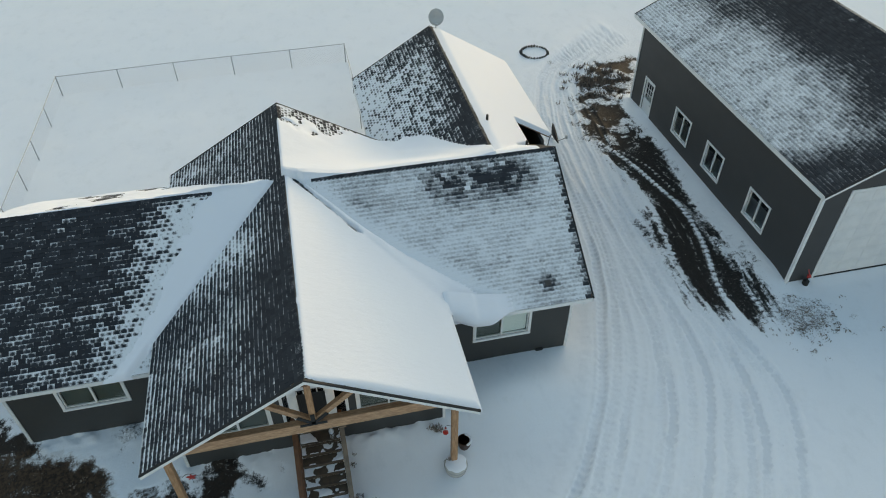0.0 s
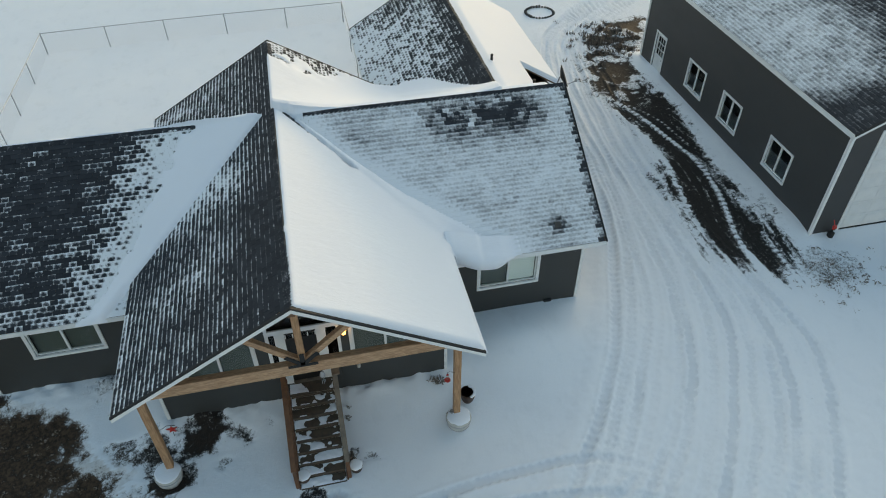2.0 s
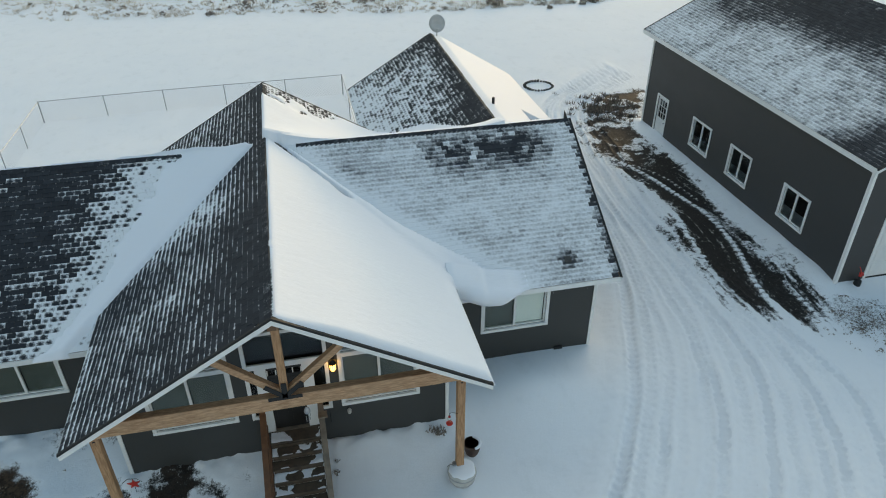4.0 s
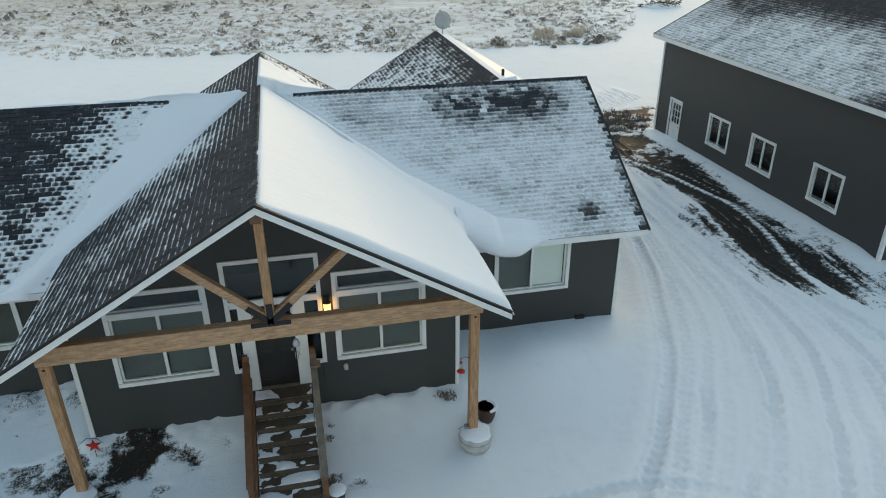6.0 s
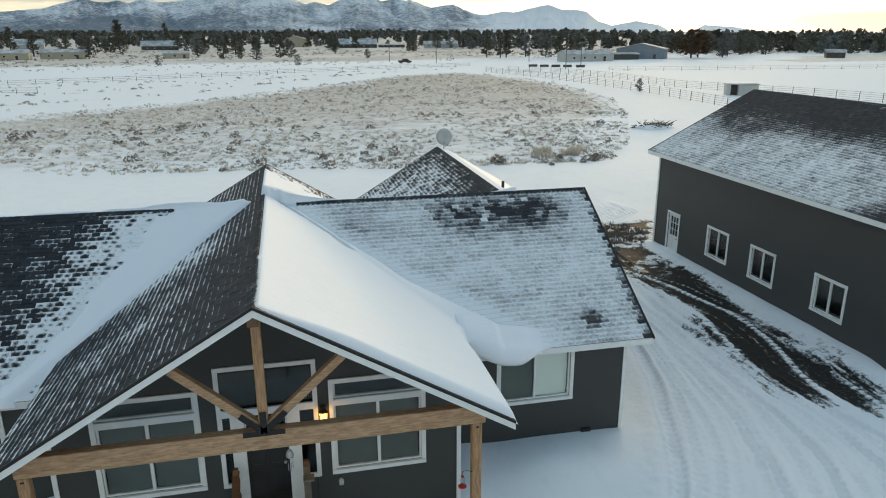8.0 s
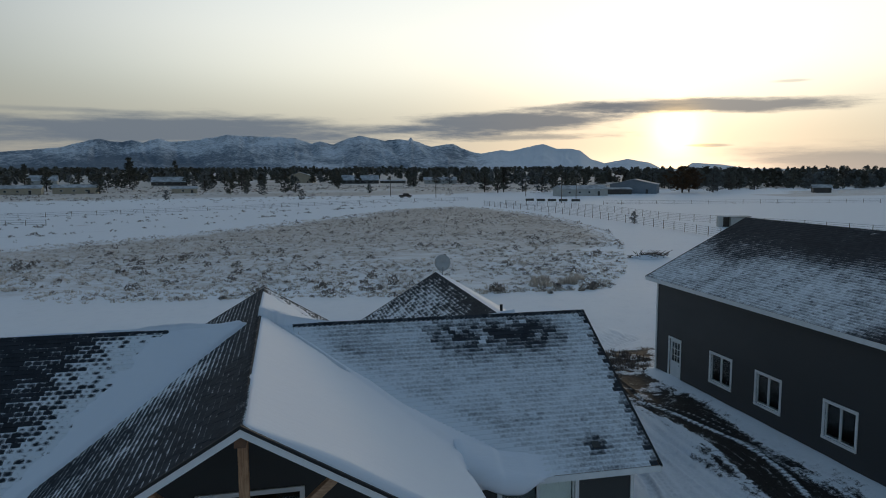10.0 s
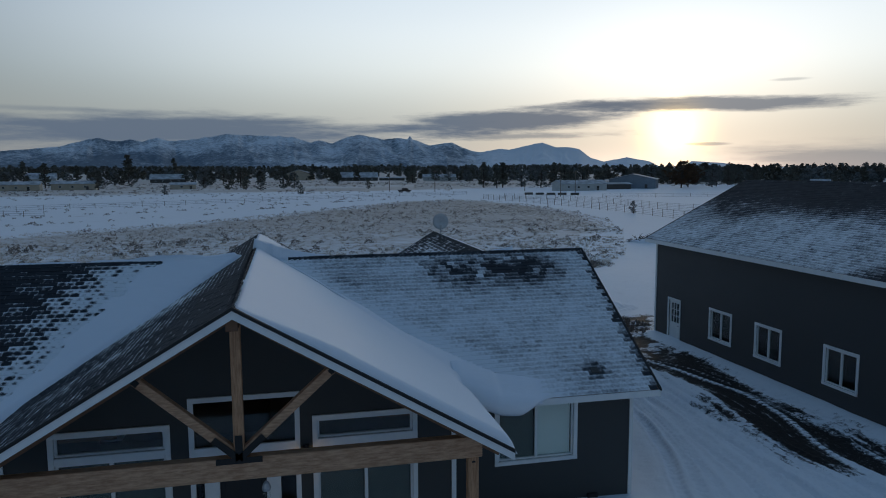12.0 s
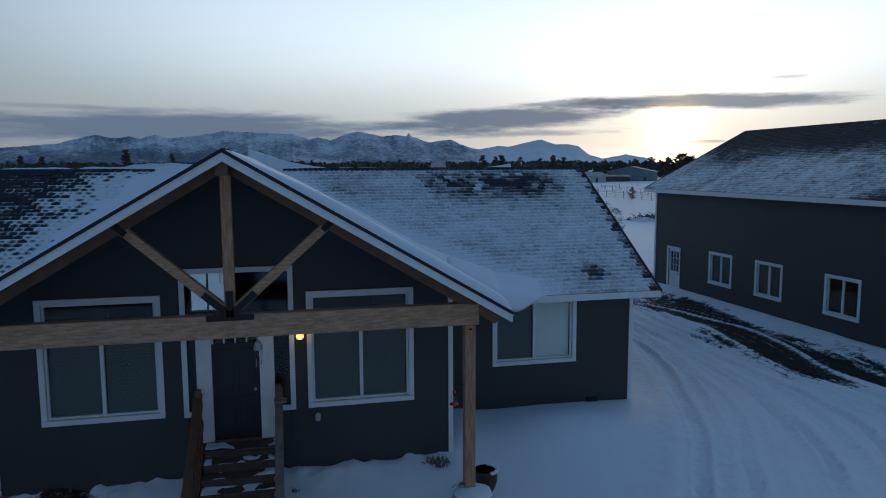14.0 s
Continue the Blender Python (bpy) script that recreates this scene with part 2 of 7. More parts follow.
BLACK = plain("black_steel", (0.012, 0.012, 0.013), (0.020, 0.020, 0.021), 0.7, 8.0, 0.1)
DOOR = plain("black_door_paint", (0.012, 0.011, 0.011), (0.022, 0.02, 0.019), 0.4, 3.0)
WHITE_DOOR = plain("white_door_paint", (0.66, 0.68, 0.69), (0.76, 0.77, 0.77), 0.45, 2.0)
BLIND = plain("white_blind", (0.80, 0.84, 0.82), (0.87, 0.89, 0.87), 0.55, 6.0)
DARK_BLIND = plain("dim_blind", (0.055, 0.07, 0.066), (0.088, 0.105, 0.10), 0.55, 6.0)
# near black: the shade of unlit rooms is put into this colour
ROOM_SHADE = plain("room_shade", (0.022, 0.023, 0.023), (0.035, 0.036, 0.035), 0.8, 1.0)
CONCRETE = plain("pale_concrete", (0.42, 0.42, 0.40), (0.58, 0.58, 0.56), 0.8, 7.0, 0, 80, 0.3)
RUST = plain("brown_enamel", (0.045, 0.022, 0.016), (0.09, 0.045, 0.03), 0.5, 8.0)
RED = plain("red_plastic", (0.55, 0.03, 0.025), (0.68, 0.06, 0.045), 0.35, 9.0)
STEEL = plain("galvanised_steel", (0.30, 0.31, 0.33), (0.45, 0.46, 0.48), 0.4, 8.0, 0.7)
DISH = plain("grey_dish_paint", (0.42, 0.43, 0.44), (0.52, 0.53, 0.53), 0.5, 5.0)
STONE = plain("dark_stone", (0.03, 0.03, 0.032), (0.09, 0.085, 0.08), 0.85, 9.0, 0, 40, 0.5)
BARK = plain("grey_brown_bark", (0.045, 0.035, 0.028), (0.11, 0.085, 0.065), 0.9, 3.0, 0, 12, 0.5)
NEEDLE = plain("dark_needles", (0.058, 0.058, 0.047), (0.155, 0.150, 0.120), 0.8, 0.8, 0, 6, 0.4)
FROST = plain("snow_dusted_needles", (0.045, 0.05, 0.042), (0.24, 0.25, 0.25), 0.8, 1.1, 0, 5, 0.4)
RUSSET = plain("russet_twigs", (0.055, 0.03, 0.015), (0.13, 0.07, 0.03), 0.85, 0.6, 0, 5, 0.4)
TAN_GRASS = plain("dry_grass", (0.50, 0.42, 0.35), (0.72, 0.64, 0.55), 0.85, 0.7, 0, 12, 0.3)
SAGE = plain("grey_sagebrush", (0.105, 0.085, 0.075), (0.30, 0.25, 0.215), 0.85, 0.9, 0, 12, 0.3)
TAN_WALL = plain("tan_wall", (0.42, 0.36, 0.27), (0.52, 0.45, 0.35), 0.7, 0.4)
PALE_WALL = plain("pale_grey_wall", (0.42, 0.42, 0.40), (0.52, 0.52, 0.50), 0.7, 0.4)
BLUE_WALL = plain("blue_grey_metal_wall", (0.16, 0.20, 0.24), (0.21, 0.25, 0.29), 0.55, 0.4)
DARK_WALL = plain("dark_wall", (0.06, 0.055, 0.05), (0.10, 0.09, 0.08), 0.7, 0.4)
FAR_ROOF = plain("snow_dusted_far_roof", (0.20, 0.21, 0.22), (0.66, 0.69, 0.72), 0.8, 0.3)
TYRE = plain("tyre_rubber", (0.012, 0.012, 0.012), (0.025, 0.025, 0.025), 0.8)
CARPAINT = plain("dark_red_paint", (0.022, 0.012, 0.011), (0.035, 0.018, 0.016), 0.35, 2.0)


def glass_material():
    m, n, bs = material("window_glass")
    clear = n.add("ShaderNodeBsdfTransparent")
    clear.inputs[0].default_value = (0.94, 0.97, 0.96, 1)
    gloss = n.add("ShaderNodeBsdfGlossy", Roughness=0.03)
    face = n.add("ShaderNodeLayerWeight", Blend=0.5).outputs["Facing"]
    f = n.math("ADD", n.math("MULTIPLY", n.math("POWER", face, 5.0), 0.9), 0.035, clamp=True)
    mx = n.t.nodes.new("ShaderNodeMixShader")
    n.put(mx.inputs[0], f)
    n.t.links.new(clear.outputs[0], mx.inputs[1])
    n.t.links.new(gloss.outputs[0], mx.inputs[2])
    out = [x for x in n.t.nodes if x.type == "OUTPUT_MATERIAL"][0]
    n.t.links.new(mx.outputs[0], out.inputs[0])
    return m


GLASS = glass_material()


def glow_material():
    m, n, bs = material("lit_lantern_glass")
    bs.inputs["Base Color"].default_value = (0.9, 0.6, 0.25, 1)
    bs.inputs["Emission Color"].default_value = (1.0, 0.55, 0.14, 1)
    bs.inputs["Emission Strength"].default_value = 2.2
    return m


GLOW = glow_material()


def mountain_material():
    m, n, bs = material("hazed_snowy_forest_slope")
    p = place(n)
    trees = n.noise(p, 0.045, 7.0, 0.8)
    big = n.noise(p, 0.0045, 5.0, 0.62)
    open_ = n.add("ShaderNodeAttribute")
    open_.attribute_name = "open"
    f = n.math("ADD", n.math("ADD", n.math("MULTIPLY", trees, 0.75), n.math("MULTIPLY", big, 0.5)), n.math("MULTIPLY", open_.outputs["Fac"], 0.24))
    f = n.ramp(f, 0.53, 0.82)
    # forest tone made pale and blue to imitate distance haze in the base colour
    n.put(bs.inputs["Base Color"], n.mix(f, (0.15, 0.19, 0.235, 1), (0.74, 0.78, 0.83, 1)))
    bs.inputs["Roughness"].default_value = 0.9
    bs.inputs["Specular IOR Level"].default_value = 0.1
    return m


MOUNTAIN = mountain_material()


# ---- mesh helpers ----
def mesh_of(bm, name, *mats):
    bmesh.ops.recalc_face_normals(bm, faces=bm.faces)
    me = bpy.data.meshes.new(name)
    bm.to_mesh(me)
    bm.free()
    for m in mats:
        me.materials.append(m)
    return me


def part(name, bm, mat, parent=None, label="", smooth=False):
    """Links a bmesh as one mesh object, under its thing or part."""
    ob = new(name, mesh_of(bm, name, mat))
    if parent:
        ob.parent = parent
    if label:
        ob["label"] = label
    if smooth:
        for f in ob.data.polygons:
            f.use_smooth = True
    return ob


def piece(name, me, parent, m=None):
    ob = new(name, me)
    ob.parent = parent
    if m is not None:
        ob.matrix_basis = m
    return ob


def thing(name, label, category, m=None, group="", kind=""):
    ob = new(name)
    if m is not None:
        ob.matrix_basis = m
    return tagged(ob, label, category, group, kind)


def box(bm, x0, x1, y0, y1, z0, z1, bevel=0.0):
    r = bmesh.ops.create_cube(bm, size=1.0)
    for v in r["verts"]:
        v.co = Vector(((x0 + x1) / 2 + v.co.x * (x1 - x0), (y0 + y1) / 2 + v.co.y * (y1 - y0), (z0 + z1) / 2 + v.co.z * (z1 - z0)))
    if bevel:
        es = list({e for v in r["verts"] for e in v.link_edges})
        bmesh.ops.bevel(bm, geom=es, offset=bevel, segments=1, affect="EDGES")
    return bm


def boxm(x0, x1, y0, y1, z0, z1, bevel=0.0):
    return box(bmesh.new(), x0, x1, y0, y1, z0, z1, bevel)


def stick(bm, a, b, w, h, up_hint=(0, 0, 1), bevel=0.0):
    """A squared timber from a to b: w across, h along the hint."""
    a, b = Vector(a), Vector(b)
    d = (b - a).normalized()
    s = d.cross(Vector(up_hint)).normalized()
    u = s.cross(d)
    vs = [bm.verts.new(p + s * (w / 2 * i) + u * (h / 2 * j)) for p in (a, b) for i, j in ((-1, -1), (1, -1), (1, 1), (-1, 1))]
    fs = [(0, 1, 2, 3), (7, 6, 5, 4), (0, 4, 5, 1), (1, 5, 6, 2), (2, 6, 7, 3), (3, 7, 4, 0)]
    for f in fs:
        bm.faces.new([vs[i] for i in f])
    if bevel:
        bmesh.ops.bevel(bm, geom=list({e for v in vs for e in v.link_edges}), offset=bevel, segments=1, affect="EDGES")
    return bm


def tube(bm, pts, radii, n=8, cap=True):
    """A round tube through points, one radius each."""
    rings = []
    for i, p in enumerate(pts):
        p = Vector(p)
        d = (Vector(pts[min(i + 1, len(pts) - 1)]) - Vector(pts[max(i - 1, 0)])).normalized()
        s = d.orthogonal().normalized()
        if abs(d.z) > 0.99:
            s = Vector((1, 0, 0))
        u = d.cross(s)
        rings.append([bm.verts.new(p + (s * math.cos(2 * math.pi * k / n) + u * math.sin(2 * math.pi * k / n)) * radii[i]) for k in range(n)])
    for a, b in zip(rings, rings[1:]):
        for k in range(n):
            bm.faces.new((a[k], a[(k + 1) % n], b[(k + 1) % n], b[k]))
    if cap:
        bm.faces.new(rings[0][::-1])
        bm.faces.new(rings[-1])
    return bm


def lathe(profile, n=24):
    """Turned shape from (radius, height) pairs, closed at both ends."""
    return tube(bmesh.new(), [(0, 0, z) for r, z in profile], [max(r, 0.002) for r, z in profile], n)


def prism(bm, pts, off):
    """A flat outline pushed through by off."""
    a = [bm.verts.new(Vector(p)) for p in pts]
    b = [bm.verts.new(Vector(p) + Vector(off)) for p in pts]
    bm.faces.new(a)
    bm.faces.new(b[::-1])
    for i in range(len(a)):
        j = (i + 1) % len(a)
        bm.faces.new((a[i], b[i], b[j], a[j]))
    return bm


def lattice(seed):
    return np.random.default_rng(seed).random((256, 256))


LATTICES = [lattice(s) for s in range(6)]


def vnoise(x, y, scale, seed=0, octaves=3):
    """Smooth value noise in 0..1 for arrays."""
    x, y = np.asarray(x, float), np.asarray(y, float)
    out, amp, tot = np.zeros(np.broadcast(x, y).shape), 1.0, 0.0
    for o in range(octaves):
        t = LATTICES[(seed + o) % 6]
        u, v = x / scale * 2 ** o + 31.7 * seed, y / scale * 2 ** o + 17.3 * seed
        i, j = np.floor(u).astype(int), np.floor(v).astype(int)
        fu, fv = u - i, v - j
        fu, fv = fu * fu * (3 - 2 * fu), fv * fv * (3 - 2 * fv)
        g = lambda a, b: t[a % 256, b % 256]
        out = out + amp * ((g(i, j) * (1 - fu) + g(i + 1, j) * fu) * (1 - fv) + (g(i, j + 1) * (1 - fu) + g(i + 1, j + 1) * fu) * fv)
        tot, amp = tot + amp, amp * 0.5
    return out / tot


def smooth(x, a, b):
    t = np.clip((np.asarray(x, float) - a) / (b - a), 0, 1)
    return t * t * (3 - 2 * t)


def sheet(name, xs, ys, z, mat, keep=None):
    """A height field over the grid xs, ys; z has the shape (len(ys), len(xs))."""
    nx, ny = len(xs), len(ys)
    gx, gy = np.meshgrid(xs, ys)
    co_all = np.stack([gx, gy, z], -1).reshape(-1, 3)
    idx = np.arange(nx * ny).reshape(ny, nx)
    q = np.stack([idx[:-1, :-1], idx[:-1, 1:], idx[1:, 1:], idx[1:, :-1]], -1).reshape(-1, 4)
    if keep is not None:
        k = keep.reshape(-1)
        q = q[k[q].any(1)]
        used = np.unique(q)
        remap = np.full(nx * ny, -1)
        remap[used] = np.arange(len(used))
        co_all, q = co_all[used], remap[q]
    me = bpy.data.meshes.new(name)
    me.from_pydata(co_all.tolist(), [], q.tolist())
    me.materials.append(mat)
    me.polygons.foreach_set("use_smooth", [True] * len(me.polygons))
    return new(name, me)


def curve_pts(pts, step=0.25):
    """Catmull-Rom points along a guide line."""
    p = [np.array(v, float) for v in pts]
    p = [2 * p[0] - p[1]] + p + [2 * p[-1] - p[-2]]
    out = []
    for i in range(1, len(p) - 2):
        n = max(2, int(np.linalg.norm(p[i + 1] - p[i]) / step))
        for k in range(n):
            t = k / n
            out.append(0.5 * (2 * p[i] + (p[i + 1] - p[i - 1]) * t + (2 * p[i - 1] - 5 * p[i] + 4 * p[i + 1] - p[i + 2]) * t * t + (3 * p[i] - p[i - 1] - 3 * p[i + 1] + p[i + 2]) * t ** 3))
    out.append(p[-2])
    return np.array(out)


def far_from(gx, gy, line):
    """Distance of every grid point to a guide line."""
    best = np.full(gx.shape, 1e9)
    for a in line:
        np.minimum(best, (gx - a[0]) ** 2 + (gy - a[1]) ** 2, out=best)
    return np.sqrt(best)


def inside(gx, gy, poly):
    r = np.zeros(gx.shape, bool)
    for (x0, y0), (x1, y1) in zip(poly, poly[1:] + poly[:1]):
        c = ((y0 > gy) != (y1 > gy)) & (gx < (x1 - x0) * (gy - y0) / ((y1 - y0) or 1e-9) + x0)
        r ^= c
    return r


# ---- ground ----
FIELD = [(-70, 62), (-24, 64), (0, 61), (16, 57), (27, 56), (36, 70), (47, 92), (56, 115), (62, 150), (62, 185), (52, 214), (36, 206), (14, 176), (-20, 131), (-46, 108), (-90, 88)]
LANE_IN = curve_pts([(3.4, 6.4), (6.4, 9.9), (8.4, 12.9), (9.9, 16.3), (11.1, 20.5), (11.8, 26), (12.4, 31), (14.5, 36), (20, 41)])
LANE_OUT = curve_pts([(8.6, 2.6), (12.1, 6.3), (13.7, 8.5), (14.7, 10.9), (14.9, 13.4), (14.3, 17), (14.1, 21), (14.5, 25), (15.2, 29.0), (16.2, 34), (21, 39)])


def between(a, b, f, wob, seed):
    n = 230
    ia, ib = np.linspace(0, len(a) - 1, n).astype(int), np.linspace(0, len(b) - 1, n).astype(int)
    p = a[ia] * (1 - f) + b[ib] * f
    p[:, 0] += (vnoise(np.arange(n) * 0.06, np.full(n, 0.0), 1.0, seed) - 0.5) * wob
    return p


TRACKS = [(between(LANE_IN, LANE_OUT, f, 0.4, i % 5), w) for i, (f, w) in enumerate(((0.0, 1.2), (0.08, 0.6), (0.16, 0.9), (0.21, 0.5), (0.30, 0.7), (0.36, 1.0), (0.47, 0.6), (0.56, 1.1), (0.64, 0.6), (0.72, 0.7), (0.79, 1.0), (0.88, 0.6), (0.97, 0.9)))]
ARCS = [curve_pts([(-3.2, 7.6), (-0.6, 8.9), (1.6, 9.35), (3.9, 9.6), (6.4, 9.55), (8.2, 8.7), (11, 6.6)]), curve_pts([(-1.2, 6.9), (1.2, 8.2), (3.2, 8.75), (5.0, 8.7), (7.0, 8.3), (9.3, 7.0), (12, 4.6)]), curve_pts([(2.6, 4.0), (4.4, 6.6), (6.6, 8.3), (9.2, 8.9), (13, 8.0)])]
GRAVEL_RUTS = [(curve_pts([(14.6, 27.5), (15.3, 25.4), (15.85, 23), (16.04, 21.7), (15.84, 19.75), (15.38, 17.9), (15.1, 16.7), (15.0, 15.0)]), 0.13, 0.95), (curve_pts([(14.3, 26.5), (14.67, 23.7), (14.64, 21.6), (14.22, 19.6), (14.0, 17.5)]), 0.14, 0.8), (curve_pts([(15.0, 27.0), (15.9, 25.3), (16.3, 23.2)]), 0.1, 0.6), (curve_pts([(16.4, 19.6), (16.32, 18.6), (16.2, 17.0), (16.1, 14.6)]), 0.12, 0.55)]
GRAVEL = [(20.5, 36.4), (17.6, 36.2), (15.8, 34.4), (14.3, 30.6), (14.1, 28), (14.6, 25), (14.4, 22), (13.7, 18.6), (13.8, 16.2), (14.8, 15.2), (15.6, 14.6), (16.6, 14.9), (17.5, 16.0), (17.1, 17.2), (16.7, 19.4), (16.7, 22), (17.1, 26), (17.0, 29), (17.0, 31.2), (18.0, 32.2), (20.5, 33.0)]
DIRT = [(-15, 17.5), (-10.6, 16.0), (-9.7, 15.0), (-8.6, 14.4), (-7.6, 13.2), (-6.6, 12.0), (-6.0, 11.1), (-5.1, 10.3), (-4.3, 9.95), (-5.4, 9.3), (-7.5, 8.6), (-12, 7.6), (-17, 8.0)]


ROAD_A = curve_pts([(-95, 104), (-56, 128), (-22, 154), (14, 204), (55, 240)], 1.5)
ROAD_B = curve_pts([(-100, 128), (-60, 150), (-20, 180), (15, 224), (60, 256)], 1.5)
ROAD_C = curve_pts([(70, 222), (100, 214), (160, 206), (300, 176)], 1.5)


def ground_base(x, y):
    """The lie of the land, snow on top."""
    x, y = np.asarray(x, float), np.asarray(y, float)
    z = -0.12 - 0.34 * smooth(y, 15.5, 10.5) * smooth(x, 12.0, 6.0)
    z = z - 0.25 * smooth(y, 9, 0) - 0.45 * smooth(y, 22, 42) * smooth(x, 20, 0) - 0.3 * smooth(y, 26, 44) * smooth(x, 0, 20) - 0.35 * smooth(y, 44, 66)
    z = z - 0.12 * smooth(x, -5, -14)
    # snow banked against the walls
    dx = np.maximum(np.maximum(-10.1 - x, x - 7.95), 0)
    dy = np.maximum(np.maximum(15.1 - y, y - 24.2), 0)
    porch = np.hypot(np.maximum(np.maximum(-5.15 - x, x - 3.05), 0), np.maximum(np.maximum(13.2 - y, y - 16), 0))
    z = z + 0.28 * np.exp(-(porch / 0.8) ** 2) + 0.16 * np.exp(-(np.hypot(dx, dy) / 0.9) ** 2) * smooth(porch, 0.0, 0.8)
    z = z + 0.46 * np.exp(-((x - 5.8) / 2.0) ** 2 - ((y - 13.8) / 1.0) ** 2)
    gar = np.hypot(np.maximum(17.75 - x, 0), np.maximum(np.maximum(16.4 - y, y - 31.3), 0))
    z = z + 0.20 * np.exp(-(gar / 0.75) ** 2) * smooth(y, 15.4, 17.5)
    far = smooth(np.hypot(x, y - 20), 60, 300)
    z = z + 13.0 * smooth(np.hypot(x, y), 480, 2300)
    return z + (vnoise(x, y, 7.0, 1) - 0.5) * 0.14 + (vnoise(x, y, 90.0, 2) - 0.5) * 1.2 * far - 0.1 * smooth(y, 100, 250)


def spread(parts, out_lo, out_hi, grow=1.085):
    """Grid lines: the given stretches at their steps, then ever wider."""
    mid = [v for lo, hi, step in parts for v in np.arange(lo, hi - 1e-6, step)]
    lo, step = parts[0][0], 0.095
    a, s = [], step
    p = lo
    while p > out_lo:
        s = min(s * grow, 220)
        p -= s
        a.append(p)
    b, s, p = [], step, mid[-1]
    while p < out_hi:
        s = min(s * grow, 220)
        p += s
        b.append(p)
    return np.array(a[::-1] + mid + b)


def build_ground():
    xs = spread([(-12.5, 3.0, 0.095), (3.0, 17.0, 0.055), (17.0, 21.0, 0.095)], -4700, 4700)
    ys = spread([(5.5, 24.0, 0.055), (24.0, 36.0, 0.095)], -4700, 4850)
    gx, gy = np.meshgrid(xs, ys)
    z = ground_base(gx, gy)
    near = (gx > -16) & (gx < 26) & (gy > 0) & (gy < 46)
    ix, iy = gx[near], gy[near]
    dz = np.zeros(ix.shape)
    lane = np.zeros(ix.shape)
    pack = np.zeros(ix.shape)
    crumb = vnoise(ix, iy, 0.16, 3, 2)
    for k, (line, w) in enumerate(TRACKS):
        d = far_from(ix, iy, line)
        gap = 0.55 + 0.45 * smooth(vnoise(ix, iy * 0.6, 2.2, k % 5), 0.38, 0.62)
        dz += w * gap * (-0.05 * smooth(d, 0.19, 0.11) + (0.02 + 0.035 * crumb) * np.exp(-((d - 0.22) / 0.055) ** 2) + 0.02 * (crumb - 0.5) * smooth(d, 0.17, 0.1))
        lane = np.maximum(lane, np.exp(-(d / 1.2) ** 2))
        pack = np.maximum(pack, min(w, 1.0) * gap * smooth(d + (crumb - 0.5) * 0.12, 0.20, 0.12))
    for line in ARCS:
        d = far_from(ix, iy, line)
        fade = smooth(ix, 9.0, 5.5) * (0.55 + 0.45 * smooth(vnoise(ix, iy, 1.7, 3), 0.3, 0.5))
        dz += fade * (-0.05 * smooth(d, 0.19, 0.12) + (0.02 + 0.015 * crumb) * np.exp(-((d - 0.21) / 0.05) ** 2))
        pack = np.maximum(pack, 0.95 * fade * smooth(d, 0.2, 0.13))
    edge = far_from(ix, iy, LANE_IN)
    dz += 0.06 * np.exp(-((edge - 0.45) / 0.3) ** 2)
    ruts = np.zeros(ix.shape)
    for line, wide, deep in GRAVEL_RUTS:
        d = far_from(ix, iy, line)
        ruts = np.maximum(ruts, deep * np.exp(-((d + (crumb - 0.5) * 0.12) / wide) ** 2))
        dz += 0.03 * np.exp(-(d / wide) ** 2)
    dz += lane * (vnoise(ix, iy, 0.28, 3, 2) - 0.5) * 0.015
    dz += (vnoise(ix, iy, 1.6, 4) - 0.5) * 0.05
    # lumpy snow along the foot of the walls
    foot = np.where((ix > -5.3) & (ix < 3.1), 13.2, 15.1) - iy
    foot = np.where((ix > -10.3) & (ix < 3.1) & (foot > -0.3), np.exp(-(foot / 0.45) ** 2), 0.0)
    dz += foot * (0.13 * smooth(vnoise(ix, iy, 0.42, 4, 4), 0.35, 0.8) - 0.02)
    dz += 0.02 * smooth(lane, 0.2, 0.7) * (crumb - 0.35)
    rng = random.Random(5)
    # foot prints from the stairs to the lane, and scuffs by the lane
    for i in range(26):
        f = i / 25
        px, py = -0.9 + 3.4 * f + rng.uniform(-0.25, 0.25), 10.0 - 0.9 * math.sin(f * 2.2) + rng.uniform(-0.2, 0.2)
        d = np.hypot((ix - px) / 1.0, (iy - py) / 1.6)
        dz += -0.07 * smooth(d, 0.10, 0.06) + 0.015 * np.exp(-((d - 0.13) / 0.03) ** 2)
        pack = np.maximum(pack, 0.9 * smooth(d, 0.11, 0.07))
    bare = np.zeros(ix.shape)
    g = inside(ix, iy, GRAVEL)
    wob = vnoise(ix, iy, 1.3, 2)
    along = vnoise(ix * 3.0, iy * 0.45, 1.0, 4)
    gd = far_from(ix, iy, curve_pts(GRAVEL + GRAVEL[:1], 0.3))
    depth = np.where(g, gd, -gd)
    slim = vnoise(ix * 5.0, iy * 0.5, 1.0, 3)
    tail = smooth(iy, 19.0, 15.0)
    bare += smooth(depth + (wob - 0.5) * 0.9 + (crumb - 0.5) * 0.7 + (slim - 0.5) * (0.5 + 2.2 * tail), -0.6, 0.6 + 0.5 * tail) * (1.0 - 0.12 * tail)
    left = np.hypot((ix - 13.75 - 0.10 * (20.6 - iy)) * 3.0, iy - 20.6) + (wob - 0.5) * 0.8 + (crumb - 0.5) * 0.8
    bare = np.maximum(bare, 0.75 * smooth(left, 1.3, 0.3))
    run = far_from(ix, iy, GRAVEL_RUTS[0][0]) * np.where(ix < 16.1, -1.0, 1.0)
    comb = vnoise(run * 5.0, iy * 0.22, 1.0, 2, 3)
